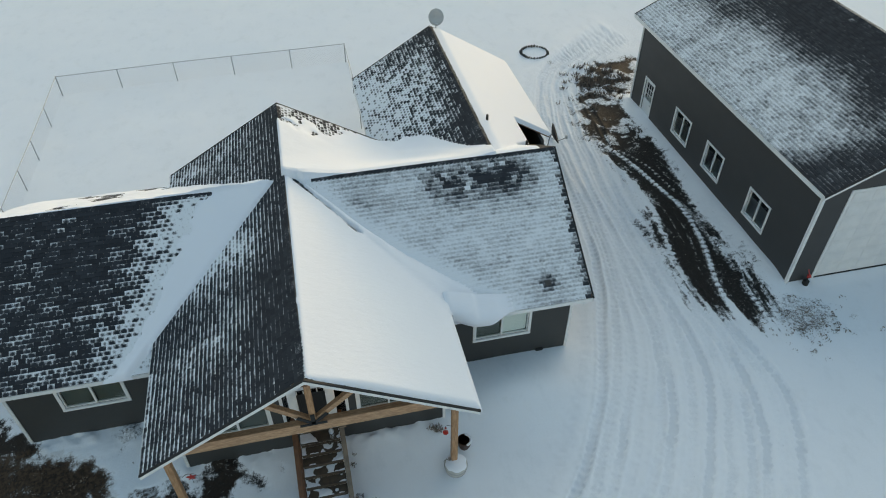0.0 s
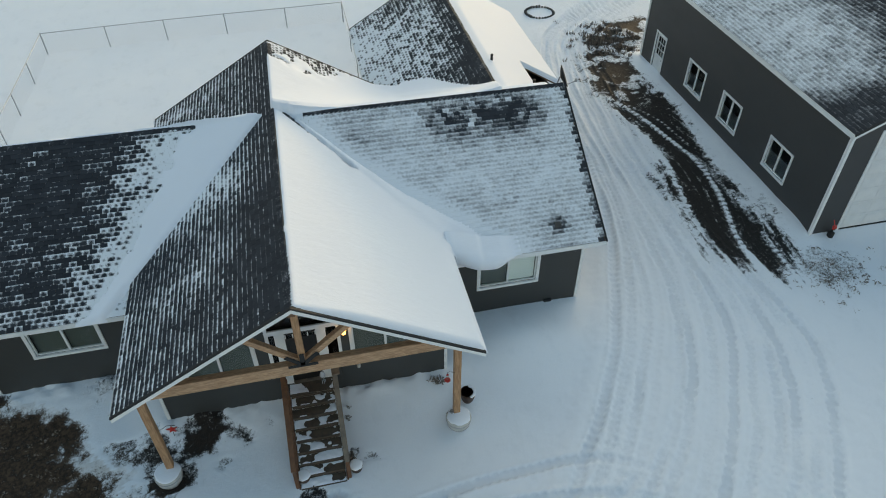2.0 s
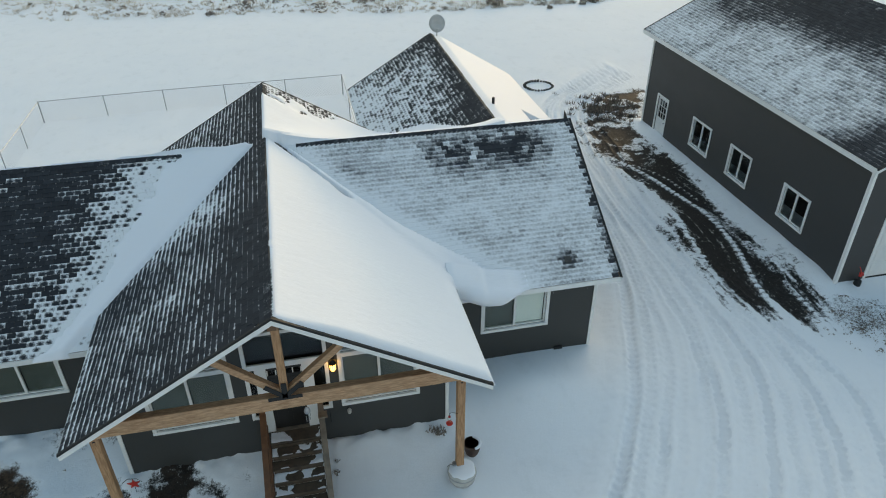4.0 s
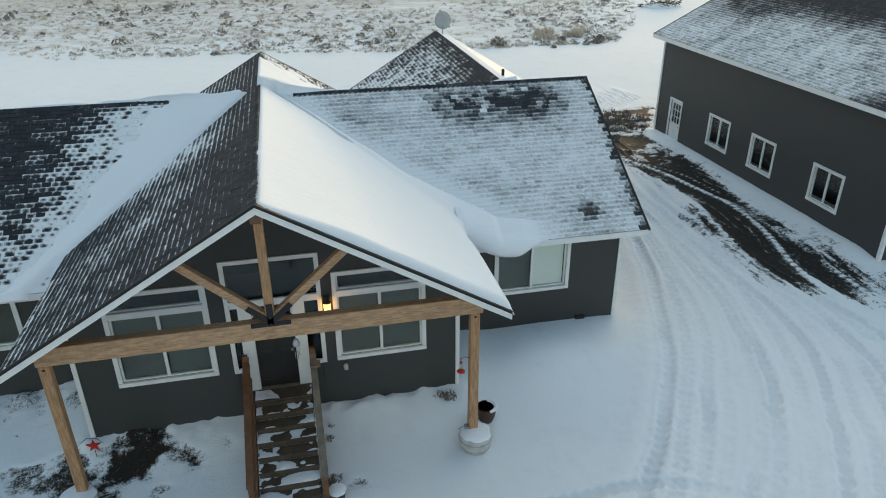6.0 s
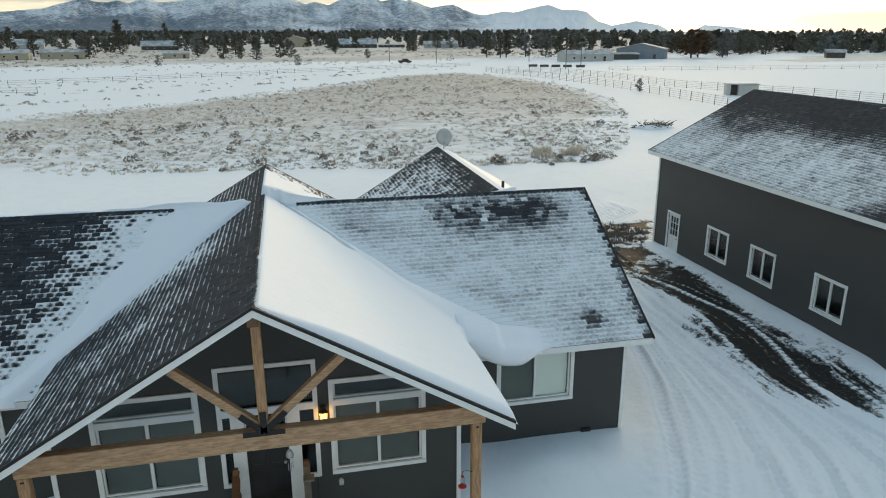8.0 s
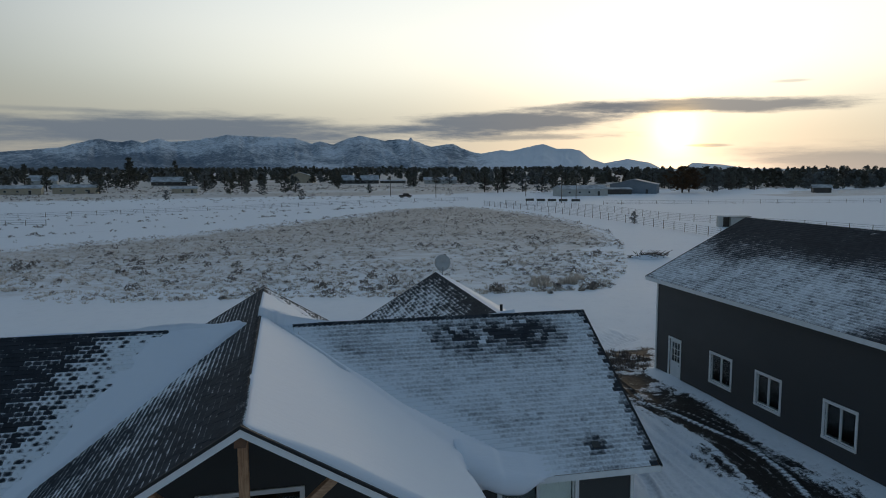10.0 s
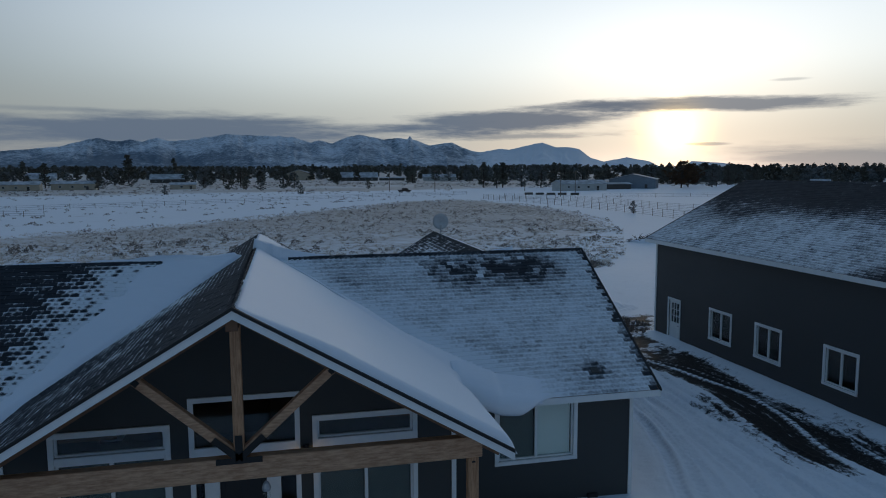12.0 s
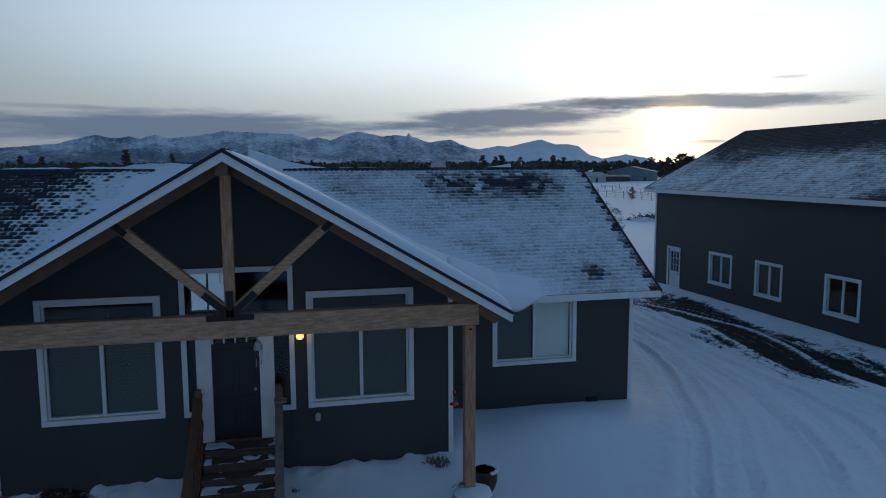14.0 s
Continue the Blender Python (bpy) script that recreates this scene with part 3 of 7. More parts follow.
    bare *= 1.0 - 0.34 * smooth(iy, 27.0, 24.0) * smooth(comb + 0.35 * (crumb - 0.5), 0.48, 0.72)
    bare = np.maximum(bare, 0.42 * smooth(np.hypot((ix - 17.7) / 1.7, (iy - 14.9) / 1.1) + (wob - 0.5) * 0.7 + (crumb - 0.5) * 0.5, 1.05, 0.5))
    bare -= 0.85 * ruts * smooth(vnoise(ix, iy, 0.9, 2), 0.12, 0.42)
    mott = smooth(iy, 25.6, 28.0)
    bare *= 1.0 - mott * 0.55 * smooth(vnoise(ix, iy, 0.5, 1), 0.42, 0.62)
    t = inside(ix, iy, DIRT)
    td = far_from(ix, iy, curve_pts(DIRT + DIRT[:1], 0.3))
    wob2 = vnoise(ix, iy, 1.1, 5)
    wob3 = vnoise(ix, iy, 0.45, 2, 4)
    bare += smooth(np.where(t, td, -td) + (wob2 - 0.5) * 1.2 + (wob3 - 0.5) * 1.6, -0.5, 0.7) * (0.72 + 0.28 * smooth(wob2 + 0.8 * (wob3 - 0.5), 0.30, 0.5))
    for px, py, r, s in ((-4.3, 12.6, 1.35, 0.95), (-3.3, 12.4, 0.7, 0.75), (-2.5, 12.7, 0.4, 0.5), (-5.4, 12.4, 1.0, 0.8), (-4.9, 11.6, 0.9, 0.7), (-3.6, 11.7, 0.4, 0.5), (-6.4, 12.7, 0.35, 0.6), (-5.25, 11.3, 0.75, 0.95), (-7.0, 14.8, 0.9, 0.45), (-5.9, 14.6, 0.5, 0.5), (-1.25, 10.1, 0.4, 0.75), (-0.2, 11.2, 0.25, 0.5)):
        d = np.hypot(ix - px, (iy - py) * 1.3) + (wob2 - 0.5) * 0.8 + (wob3 - 0.5) * 1.3 + (crumb - 0.5) * 0.5
        bare = np.maximum(bare, s * smooth(d, r, r * 0.35))
    bare += 0.9 * smooth(np.hypot((ix - 2.2) * 0.6, iy - 29.5) + (wob2 - 0.5) * 1.2, 1.0, 0.3)
    bare += 0.5 * smooth(np.hypot(ix + 8.6, (iy - 25.6) * 1.4) + (wob2 - 0.5) * 2.0, 1.6, 0.3)
    dz -= 0.06 * np.clip(bare, 0, 1)
    z[near] += dz
    ball = np.zeros(gx.shape)
    ball[near] = np.clip(bare, 0, 1)
    tread = np.zeros(gx.shape)
    tread[near] = pack
    # dry field, then thin snow over scrub further off
    veg = np.zeros(gx.shape)
    fd = inside(gx, gy, FIELD)
    dfe = far_from(gx, gy, curve_pts(FIELD + FIELD[:1], 4.0))
    veg += 0.80 * smooth(np.where(fd, dfe, -dfe) + (vnoise(gx, gy, 9, 3) - 0.5) * 7, -1, 7)
    veg += (0.16 * smooth(gy, 90, 170) - 0.22 * smooth(gy, 115, 66)) * fd
    farv = smooth(gy - 0.22 * gx, 296, 345) * (0.62 + 0.6 * vnoise(gx, gy * 3.0, 110, 1))
    veg = np.maximum(veg, farv)
    for guide in (ROAD_A, ROAD_B, ROAD_C):
        dr = far_from(gx, gy, guide)
        veg = np.maximum(veg, 0.62 * np.exp(-(dr / 1.6) ** 2) * smooth(vnoise(gx, gy, 7, 2), 0.35, 0.6))
    veg = np.maximum(veg, 0.75 * inside(gx, gy, [(190, 262), (420, 190), (600, 330), (420, 420), (260, 330)]))
    veg[near] = np.maximum(veg[near], 0.29 * smooth(iy, 26.5, 29.0) * smooth(ix, 12.5, 14.0) * (bare > 0.05))
    veg[near] = np.maximum(veg[near], 0.3 * smooth(np.where(t, td, -td), -0.8, 0.2) + 0.3 * smooth(ix, -2.0, -3.4) * smooth(iy, 15.2, 14.6) * (bare > 0.05))
    ob = sheet("ground", xs, ys, z, GROUND)
    for name, a in (("bare", ball), ("veg", veg), ("pack", tread)):
        at = ob.data.attributes.new(name, "FLOAT", "POINT")
        at.data.foreach_set("value", a.reshape(-1).astype(np.float32))
    return tagged(ob, "snow-covered ground with tyre tracks and bare gravel", "ground", kind="structure")


build_ground()


def ground_z(x, y):
    return float(ground_base(np.array([x]), np.array([y]))[0])


# ---- roofs ----
class Gable:
    """A gable roof: ridge along x or y at height top, half width and fall k."""

    def __init__(self, along, ridge, top, half, k, a0, a1, notch=None):
        self.notch = notch
        self.along, self.ridge, self.top, self.half, self.k, self.a0, self.a1 = along, ridge, top, half, k, a0, a1

    def height(self, x, y, lip=0.0):
        c, a = (x, y) if self.along == "y" else (y, x)
        z = self.top - self.k * np.abs(c - self.ridge)
        ok = (np.abs(c - self.ridge) <= self.half + lip + 1e-6) & (a >= self.a0 - lip - 1e-6) & (a <= self.a1 + lip + 1e-6)
        if self.notch:
            ok = ok & ~((x > self.notch[0] + lip) & (y < self.notch[1] - lip))
        return np.where(ok, z, -9.0)

    def at(self, c, a, z):
        return (c, a, z) if self.along == "y" else (a, c, z)


CENTRE = Gable("y", -0.97, 5.98, 4.52, 0.59, 11.0, 24.35)
WING = Gable("x", 19.6, 5.70, 4.77, 0.605, -10.6, 8.5)
REAR = Gable("y", 6.45, 5.28, 3.9, 0.6, 19.6, 31.3, (8.5, 24.4))
BARN = Gable("y", 22.9, 7.50, 5.55, 0.51, 16.0, 31.75)


def deck(g, parent, mat, thick=0.13, room=None):
    bm = bmesh.new()
    e = g.half
    runs = [(e, e, g.a0, g.a1)]
    if g.notch:
        runs = [(e, g.notch[0] - g.ridge, g.a0, g.notch[1]), (e, e, g.notch[1], g.a1)]
    if room:
        runs = [(e, e, g.a0, room[0]), (room[2], e, room[0], room[1]), (e, e, room[1], g.a1)]
    for l, r, a0, a1 in runs:
        out = [(-l, -g.k * l), (0, 0), (r, -g.k * r), (r, -g.k * r - thick), (0, -thick), (-l, -g.k * l - thick)]
        prism(bm, [g.at(g.ridge + c, a0, g.top + z - 0.012) for c, z in out], g.at(0, a1 - a0, 0))
    return part("roof", bm, mat, parent, "gable roof deck over dark asphalt shingles")


TAB, COURSE = 0.205, 0.147


def tab_mesh(w, thick, mat, snow):
    """One shingle tab lying along local x, falling along -y."""
    bm = bmesh.new()
    h, e = w / 2, COURSE
    c = [(-h, 0, thick), (h, 0, thick), (h, e * 1.25, 0.003), (-h, e * 1.25, 0.003), (-h, 0, -0.004), (h, 0, -0.004)]
    v = [bm.verts.new(p) for p in c]
    top = bm.faces.new((v[0], v[1], v[2], v[3]))
    but = bm.faces.new((v[4], v[5], v[1], v[0]))
    bm.faces.new((v[5], v[2], v[1]))
    bm.faces.new((v[4], v[0], v[3]))
    uv = bm.loops.layers.uv.new("UVMap")
    for f in bm.faces:
        for l in f.loops:
            l[uv].uv = (0.0 if l.vert.co.x < 0 else 1.0, 0.0 if f is not top else (1.0 if l.vert in (v[2], v[3]) else 0.0))
    me = bpy.data.meshes.new("shingle")
    bm.to_mesh(me)
    bm.free()
    me.materials.append(mat)
    at = me.attributes.new("cover", "FLOAT", "POINT")
    at.data.foreach_set("value", np.full(len(me.vertices), snow, np.float32))
    return me


def shingles(g, side, parent, others, cover, own=None, seed=0, dusty=None, mat=SHINGLE):
    """Courses of tabs on one slope. own: stretch whose tabs are single pieces."""
    rng = np.random.default_rng(seed)
    L = g.half * math.sqrt(1 + g.k * g.k)
    cosk, sink = g.half / L, g.k * g.half / L
    shapes = {}
    V, Fc, C, U, X, D = [], [], [], [], [], []
    n_c = int(L / COURSE) + 1
    single = 0
    for i in range(n_c):
        s = L - i * COURSE  # butt edge, measured down the slope from the ridge
        if s < 0.08:
            break
        off = (i * 0.37) % 1.0 * TAB
        for a in np.arange(g.a0 + off - TAB, g.a1, TAB):
            lo, hi = max(a, g.a0), min(a + TAB - 0.004, g.a1)
            if hi - lo < 0.04:
                continue
            am = (lo + hi) / 2
            sm = s - COURSE / 2
            c = g.ridge + side * cosk * sm
            z = g.top - sink * sm
            x, y, _ = g.at(c, am, z)
            if g.notch and x > g.notch[0] and y < g.notch[1] or any(o.height(np.float64(x), np.float64(y)) > z + 0.12 for o in others):
                continue
            th = rng.choice((0.011, 0.016, 0.021))
            if dusty and dusty(x, y):
                th, hi = 0.015, min(a + TAB, g.a1)
            if own and hi - lo > TAB - 0.03 and own(x, y) and single < 300:
                m = Matrix.Identity(4)
                ax = Vector(g.at(0, 1, 0))
                upv = Vector(g.at(-side * cosk, 0, sink))
                nv = ax.cross(upv)
                if nv.z < 0:
                    ax, nv = -ax, -nv
                bx, by, bz = g.at(g.ridge + side * cosk * s, am, g.top - sink * s)
                for r in range(3):
                    m[r][0], m[r][1], m[r][2] = ax[r], upv[r], nv[r]
                m[0][3], m[1][3], m[2][3] = bx, by, bz
                key = (th, round(float(cover(x, y, sm / L, rng)) * 12) / 12)
                if key not in shapes:
                    shapes[key] = tab_mesh(TAB - 0.004, th, mat, key[1])
                piece("shingle", shapes[key], parent, m)
                single += 1
                continue
            nz = (side * sink, cosk)
            b = len(V)
            for aa, ss, hh in ((lo, s, th), (hi, s, th), (hi, max(s - COURSE * 1.25, 0), 0.003), (lo, max(s - COURSE * 1.25, 0), 0.003), (lo, s, -0.004), (hi, s, -0.004)):
                V.append(g.at(g.ridge + side * cosk * ss + nz[0] * hh, aa, g.top - sink * ss + nz[1] * hh))
            Fc += [(b, b + 1, b + 2, b + 3), (b + 4, b + 5, b + 1, b), (b + 5, b + 2, b + 1), (b + 4, b, b + 3)]
            U += [0, 0, 1, 1] + [0] * 4 + [0.5] * 6
            X += [0, 1, 1, 0] + [0, 1, 1, 0] + [1, 1, 1] + [0, 0, 0]
            C += [cover(x, y, sm / L, rng)] * 6
            D += [1 if dusty and dusty(x, y) else 0] * 4
    me = bpy.data.meshes.new("shingles")
    me.from_pydata(V, [], Fc)
    me.materials.append(mat)
    me.materials.append(DUSTY_SHINGLE)
    me.polygons.foreach_set("material_index", D)
    uv = me.uv_layers.new(name="UVMap")
    uv.data.foreach_set("uv", np.stack([np.array(X, float), np.array(U, float)], -1).reshape(-1))
    at = me.attributes.new("cover", "FLOAT", "POINT")
    at.data.foreach_set("value", np.array(C, np.float32))
    ob = new("shingles", me)
    ob.parent = parent
    ob["kind"] = "stuff"
    return ob


def ridge_caps(g, parent, a0, a1, skip=()):
    """Bent cap tabs along a ridge, one piece each."""
    bm = bmesh.new()
    r = [g.at(c, q, -g.k * abs(c) + h) for q, lift in ((0, 0.014), (0.185, 0.003)) for c, h in ((-0.13, lift + 0.006), (0, lift + 0.012), (0.13, lift + 0.006))]
    v = [bm.verts.new(p) for p in r]
    for f in ((0, 1, 4, 3), (1, 2, 5, 4)):
        bm.faces.new([v[i] for i in f])
    me = mesh_of(bm, "ridge_cap", SHINGLE_CAP)
    for a in np.arange(a0, a1 - 0.17, 0.14):
        if not any(p < a < q for p, q in skip):
            piece("ridge_cap", me, parent, Matrix.Translation(g.at(g.ridge, a, g.top)))


# ---- house ----
house = thing("house", "dark grey one-storey house with snowy shingle roofs and white trim", "house")


def on_wall(o, u, n):
    """Matrix for wall-local axes: u along the wall, n outwards, z up."""
    m = Matrix.Identity(4)
    for r in range(3):
        m[r][0], m[r][1], m[r][2], m[r][3] = u[r], n[r], (0, 0, 1)[r], o[r]
    return m


def wall(name, m, u0, u1, z0, top, holes, mat, parent, breaks=(), thick=0.15):
    """A wall of upright strips with real openings; top(u) gives its upper edge."""
    cuts = sorted({u0, u1, *breaks, *[h[0] for h in holes], *[h[1] for h in holes]})
    bm = bmesh.new()
    for a, b in zip(cuts, cuts[1:]):
        hs = sorted([h for h in holes if h[0] <= a + 1e-6 and h[1] >= b - 1e-6], key=lambda h: h[2])
        z = z0
        for h in hs:
            prism(bm, [(a, 0, z), (b, 0, z), (b, 0, h[2]), (a, 0, h[2])], (0, -thick, 0))
            z = h[3]
        prism(bm, [(a, 0, z), (b, 0, z), (b, 0, top(b)), (a, 0, top(a))], (0, -thick, 0))
    bmesh.ops.remove_doubles(bm, verts=bm.verts, dist=1e-4)
    bm.transform(m)
    return part(name, bm, mat, parent)


def window(m, u0, u1, z0, z1, parent, blinds=("dark", "dark"), transom=0.0, trim=0.095):
    """White-cased slider: casing > sash, panes, blinds. Outer casing size given."""
    bm = bmesh.new()
    box(bm, u0, u1, -0.02, 0.035, z1 - trim, z1, 0.004)
    box(bm, u0, u1, -0.02, 0.045, z0, z0 + trim, 0.004)
    box(bm, u0, u0 + trim, -0.02, 0.032, z0 + trim, z1 - trim, 0.004)
    box(bm, u1 - trim, u1, -0.02, 0.032, z0 + trim, z1 - trim, 0.004)
    a, b, c, d = u0 + trim, u1 - trim, z0 + trim, z1 - trim
    if transom:
        box(bm, a, b, -0.02, 0.03, d - transom - 0.14, d - transom, 0.004)
    bm.transform(m)
    win = part("window", bm, TRIM, parent, "white-cased window with dark glass")
    tiers = [(c, d, True)]
    if transom:
        tiers = [(c, d - transom - 0.14, True), (d - transom, d, False)]
    for lo, hi, split in tiers:
        sash = bmesh.new()
        e = 0.04
        box(sash, a, b, -0.09, -0.03, hi - e, hi)
        box(sash, a, b, -0.09, -0.03, lo, lo + e)
        box(sash, a, a + e, -0.09, -0.03, lo + e, hi - e)
        box(sash, b - e, b, -0.09, -0.03, lo + e, hi - e)
        mid = (a + b) / 2
        halves = [(a + e, b - e)]
        if split:
            box(sash, mid - 0.032, mid + 0.032, -0.085, -0.02, lo + e, hi - e)
            halves = [(a + e, mid - 0.032), (mid + 0.032, b - e)]
        sash.transform(m)
        part("sash", sash, TRIM, win)
        for i, (p, q) in enumerate(halves):
            g = boxm(p, q, -0.066, -0.058, lo + e, hi - e)
            g.transform(m)
            pane = part("pane", g, GLASS, win)
            pane.visible_shadow = False
            kind = blinds[i] if split else None
            if kind:
                s = bmesh.new()
                zz = lo + e + 0.02
                while zz < hi - e - 0.01:
                    tilt = 0.027
                    dp = 0.006 if kind == "white" else 0.012
                    v = [s.verts.new(t) for t in ((p + 0.01, -0.12 + dp, zz - tilt), (q - 0.01, -0.12 + dp, zz - tilt), (q - 0.01, -0.12 - dp, zz + tilt), (p + 0.01, -0.12 - dp, zz + tilt))]
                    s.faces.new(v)
                    v = [s.verts.new(t.co + Vector((0, 0, 0.003))) for t in v]
                    s.faces.new(v[::-1])
                    zz += 0.058 if kind == "white" else 0.066
                s.transform(m)
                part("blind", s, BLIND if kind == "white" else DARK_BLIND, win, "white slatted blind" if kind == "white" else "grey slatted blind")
    return win


FRONT = on_wall((0, 13.2, 0), (1, 0, 0), (0, -1, 0))
WINGF = on_wall((0, 15.22, 0), (1, 0, 0), (0, -1, 0))


def under(g):
    return lambda u: g.top - 0.15 - g.k * abs(u - g.ridge)


H = 0.085
wall("wall", FRONT, -5.15, 3.05, -0.7, under(CENTRE), [(-4.36 + H, -2.31 - H, 1.2 + H, 3.46 - H), (-1.99 + H, 0.02 - H, 0.64, 3.92 - H), (0.25 + H, 2.29 - H, 1.18 + H, 3.42 - H)], SIDING, house, (-1.0,))
flat = lambda z: (lambda u: z)
wall("wall", WINGF, 3.05, 8.0, -0.7, flat(2.9), [(4.50 + H, 6.57 - H, 1.12 + H, 2.68 - H)], SIDING, house)
wall("wall", WINGF, -10.1, -5.15, -0.7, flat(2.9), [(-8.69 + H, -6.66 - H, 1.25 + H, 2.74 - H)], SIDING, house)
EAST = lambda x: on_wall((x, 0, 0), (0, 1, 0), (1, 0, 0))
WEST = lambda x: on_wall((x, 0, 0), (0, -1, 0), (-1, 0, 0))
BACK = lambda y: on_wall((0, y, 0), (-1, 0, 0), (0, 1, 0))
wall("wall", EAST(3.05), 13.352, 15.3, -0.7, flat(3.4), [], SIDING, house)
wall("wall", WEST(-5.15), -15.3, -13.352, -0.7, flat(3.4), [], SIDING, house)
wall("wall", EAST(8.0), 15.372, 23.88, -0.7, under(WING), [], SIDING, house, (19.6,))
wall("wall", WEST(-10.1), -23.88, -15.372, -0.7, lambda u: WING.top - 0.15 - WING.k * abs(-u - 19.6), [], SIDING, house, (-19.6,))
wall("wall", BACK(24.05), -9.95, 10.1, -0.7, lambda u: max(2.8, CENTRE.top - 0.15 - CENTRE.k * abs(-u + 1.0)) if -3.5 < u < 5.5 else 2.8, [(2.0 + H, 3.3 - H, 0.95 + H, 2.6 - H)], SIDING, house, (-3.5, 1.0, 5.5))
wall("wall", BACK(30.9), -9.95, -2.95, -1.0, lambda u: REAR.top - 0.15 - REAR.k * abs(-u - 6.45), [], SIDING, house, (-6.45,))
wall("wall", EAST(9.95), 24.06, 30.74, -0.9, flat(2.95), [], SIDING, house)
wall("wall", WEST(2.95), -30.74, -24.06, -1.0, flat(2.95), [], SIDING, house)
# room walls and floor behind the front windows, near black to imitate indoor shade
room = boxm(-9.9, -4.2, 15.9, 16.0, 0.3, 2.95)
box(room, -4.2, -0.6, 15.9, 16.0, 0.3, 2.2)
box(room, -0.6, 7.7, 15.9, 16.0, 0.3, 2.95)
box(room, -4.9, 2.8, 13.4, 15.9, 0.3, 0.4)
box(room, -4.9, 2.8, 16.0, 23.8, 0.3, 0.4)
part("room_wall", room, ROOM_SHADE, house, "near-black inner wall behind the windows, painted as unlit room shade")

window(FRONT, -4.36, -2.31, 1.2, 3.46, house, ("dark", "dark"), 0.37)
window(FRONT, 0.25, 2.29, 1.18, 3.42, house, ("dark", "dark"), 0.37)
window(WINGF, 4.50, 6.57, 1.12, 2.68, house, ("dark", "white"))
window(BACK(24.05), 2.0, 3.3, 0.95, 2.6, house, (None, None))
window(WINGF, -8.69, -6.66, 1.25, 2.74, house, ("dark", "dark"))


def corner_board(x, y, z0, z1, parent, w=0.095, dx=0, dy=0):
    part("corner_board", boxm(x - w / 2, x + w / 2, y - w / 2, y + w / 2, z0, z1, 0.004), TRIM, parent)


for x, y, z1 in ((3.03, 13.22, 3.3), (-5.13, 13.22, 3.3), (7.98, 15.24, 2.76), (-10.08, 15.24, 2.76), (7.98, 24.06, 2.72), (9.93, 30.88, 2.8), (2.97, 30.88, 2.8)):
    corner_board(x, y, 0.0 if y < 14 else -0.1, z1, house)


def entrance():
    """Black door between two side lights under a wide transom."""
    z1, u0, u1 = 3.92, -1.99, 0.02
    t = 0.095

    def board(name, x0, x1, y0, y1, a, b, parent):
        bm = boxm(x0, x1, y0, y1, a, b, 0.004)
        bm.transform(FRONT)
        return part(name, bm, TRIM, parent)

    ent = board("entrance", u0, u1, -0.02, 0.036, z1 - t, z1, house)
    ent["label"] = "white-cased entrance with side lights and transom"
    for a in (u0, u1 - t):
        board("casing", a, a + t, -0.02, 0.032, 1.2, z1 - t, ent)
    board("transom_bar", u0 + t, u1 - t, -0.02, 0.034, 2.80, 2.96, ent)
    for a in (u0, u1 - 0.3):
        board("sill", a, a + 0.3, -0.02, 0.038, 1.17, 1.265, ent)
    for a, b in ((-1.745, -1.475), (-0.625, -0.36)):
        board("jamb", a, b, -0.06, 0.03, 0.66, 2.80, ent)
    for a, b, lo, hi in ((u0 + t, u1 - t, 2.96, z1 - t), (u0 + t, -1.745, 1.265, 2.8), (-0.36, u1 - t, 1.265, 2.8)):
        g = boxm(a, b, -0.066, -0.058, lo, hi)
        g.transform(FRONT)
        part("pane", g, GLASS, ent).visible_shadow = False
    for a, b in ((u0 + t, -1.745), (-0.36, u1 - t)):
        g = boxm(a - 0.02, b, -0.1, -0.0, 0.64, 1.2)
        g.transform(FRONT)
        part("panel", g, SIDING, ent)
    d = boxm(-1.475, -0.625, -0.10, -0.05, 0.68, 2.50)
    d.transform(FRONT)
    door = part("door", d, DOOR, house, "black panelled front door with small top lights")
    g = boxm(-1.475, -0.625, -0.10, -0.05, 2.66, 2.80)
    g.transform(FRONT)
    part("top_rail", g, DOOR, door)
    for a, b in ((-1.38, -1.1), (-1.0, -0.72)):
        for lo, hi in ((0.85, 1.5), (1.6, 2.4)):
            g = boxm(a, b, -0.055, -0.042, lo, hi, 0.006)
            g.transform(FRONT)
            part("door_panel", g, DOOR, door)
    g = boxm(-1.46, -0.64, -0.08, -0.07, 2.50, 2.66)
    g.transform(FRONT)
    part("pane", g, GLASS, door)
    for k in range(5):
        x = -1.455 + 0.81 * k / 4
        g = boxm(x - 0.014, x + 0.014, -0.10, -0.046, 2.50, 2.66)
        g.transform(FRONT)
        part("glazing_bar", g, WHITE_DOOR, door, "pale glazing bar")
    k = lathe([(0.012, 0), (0.012, 0.05), (0.03, 0.06), (0.03, 0.085), (0.015, 0.095)], 12)
    k.transform(FRONT @ Matrix.Translation((-0.71, -0.05, 1.62)) @ Matrix.Rotation(radians(-90), 4, "X"))
    part("door_knob", k, STEEL, door, "metal door knob")
    s = boxm(-1.5, -0.6, -0.1, 0.06, 0.62, 0.665, 0.004)
    s.transform(FRONT)
    part("threshold", s, WEATHERED, ent)


entrance()

# roofs over the house
ROOFS = [CENTRE, WING, REAR]
decks = {}
for g in ROOFS:
    decks[g] = deck(g, house, SOFFIT, room=(-3.6, 1.7, 2.0) if g is WING else None)


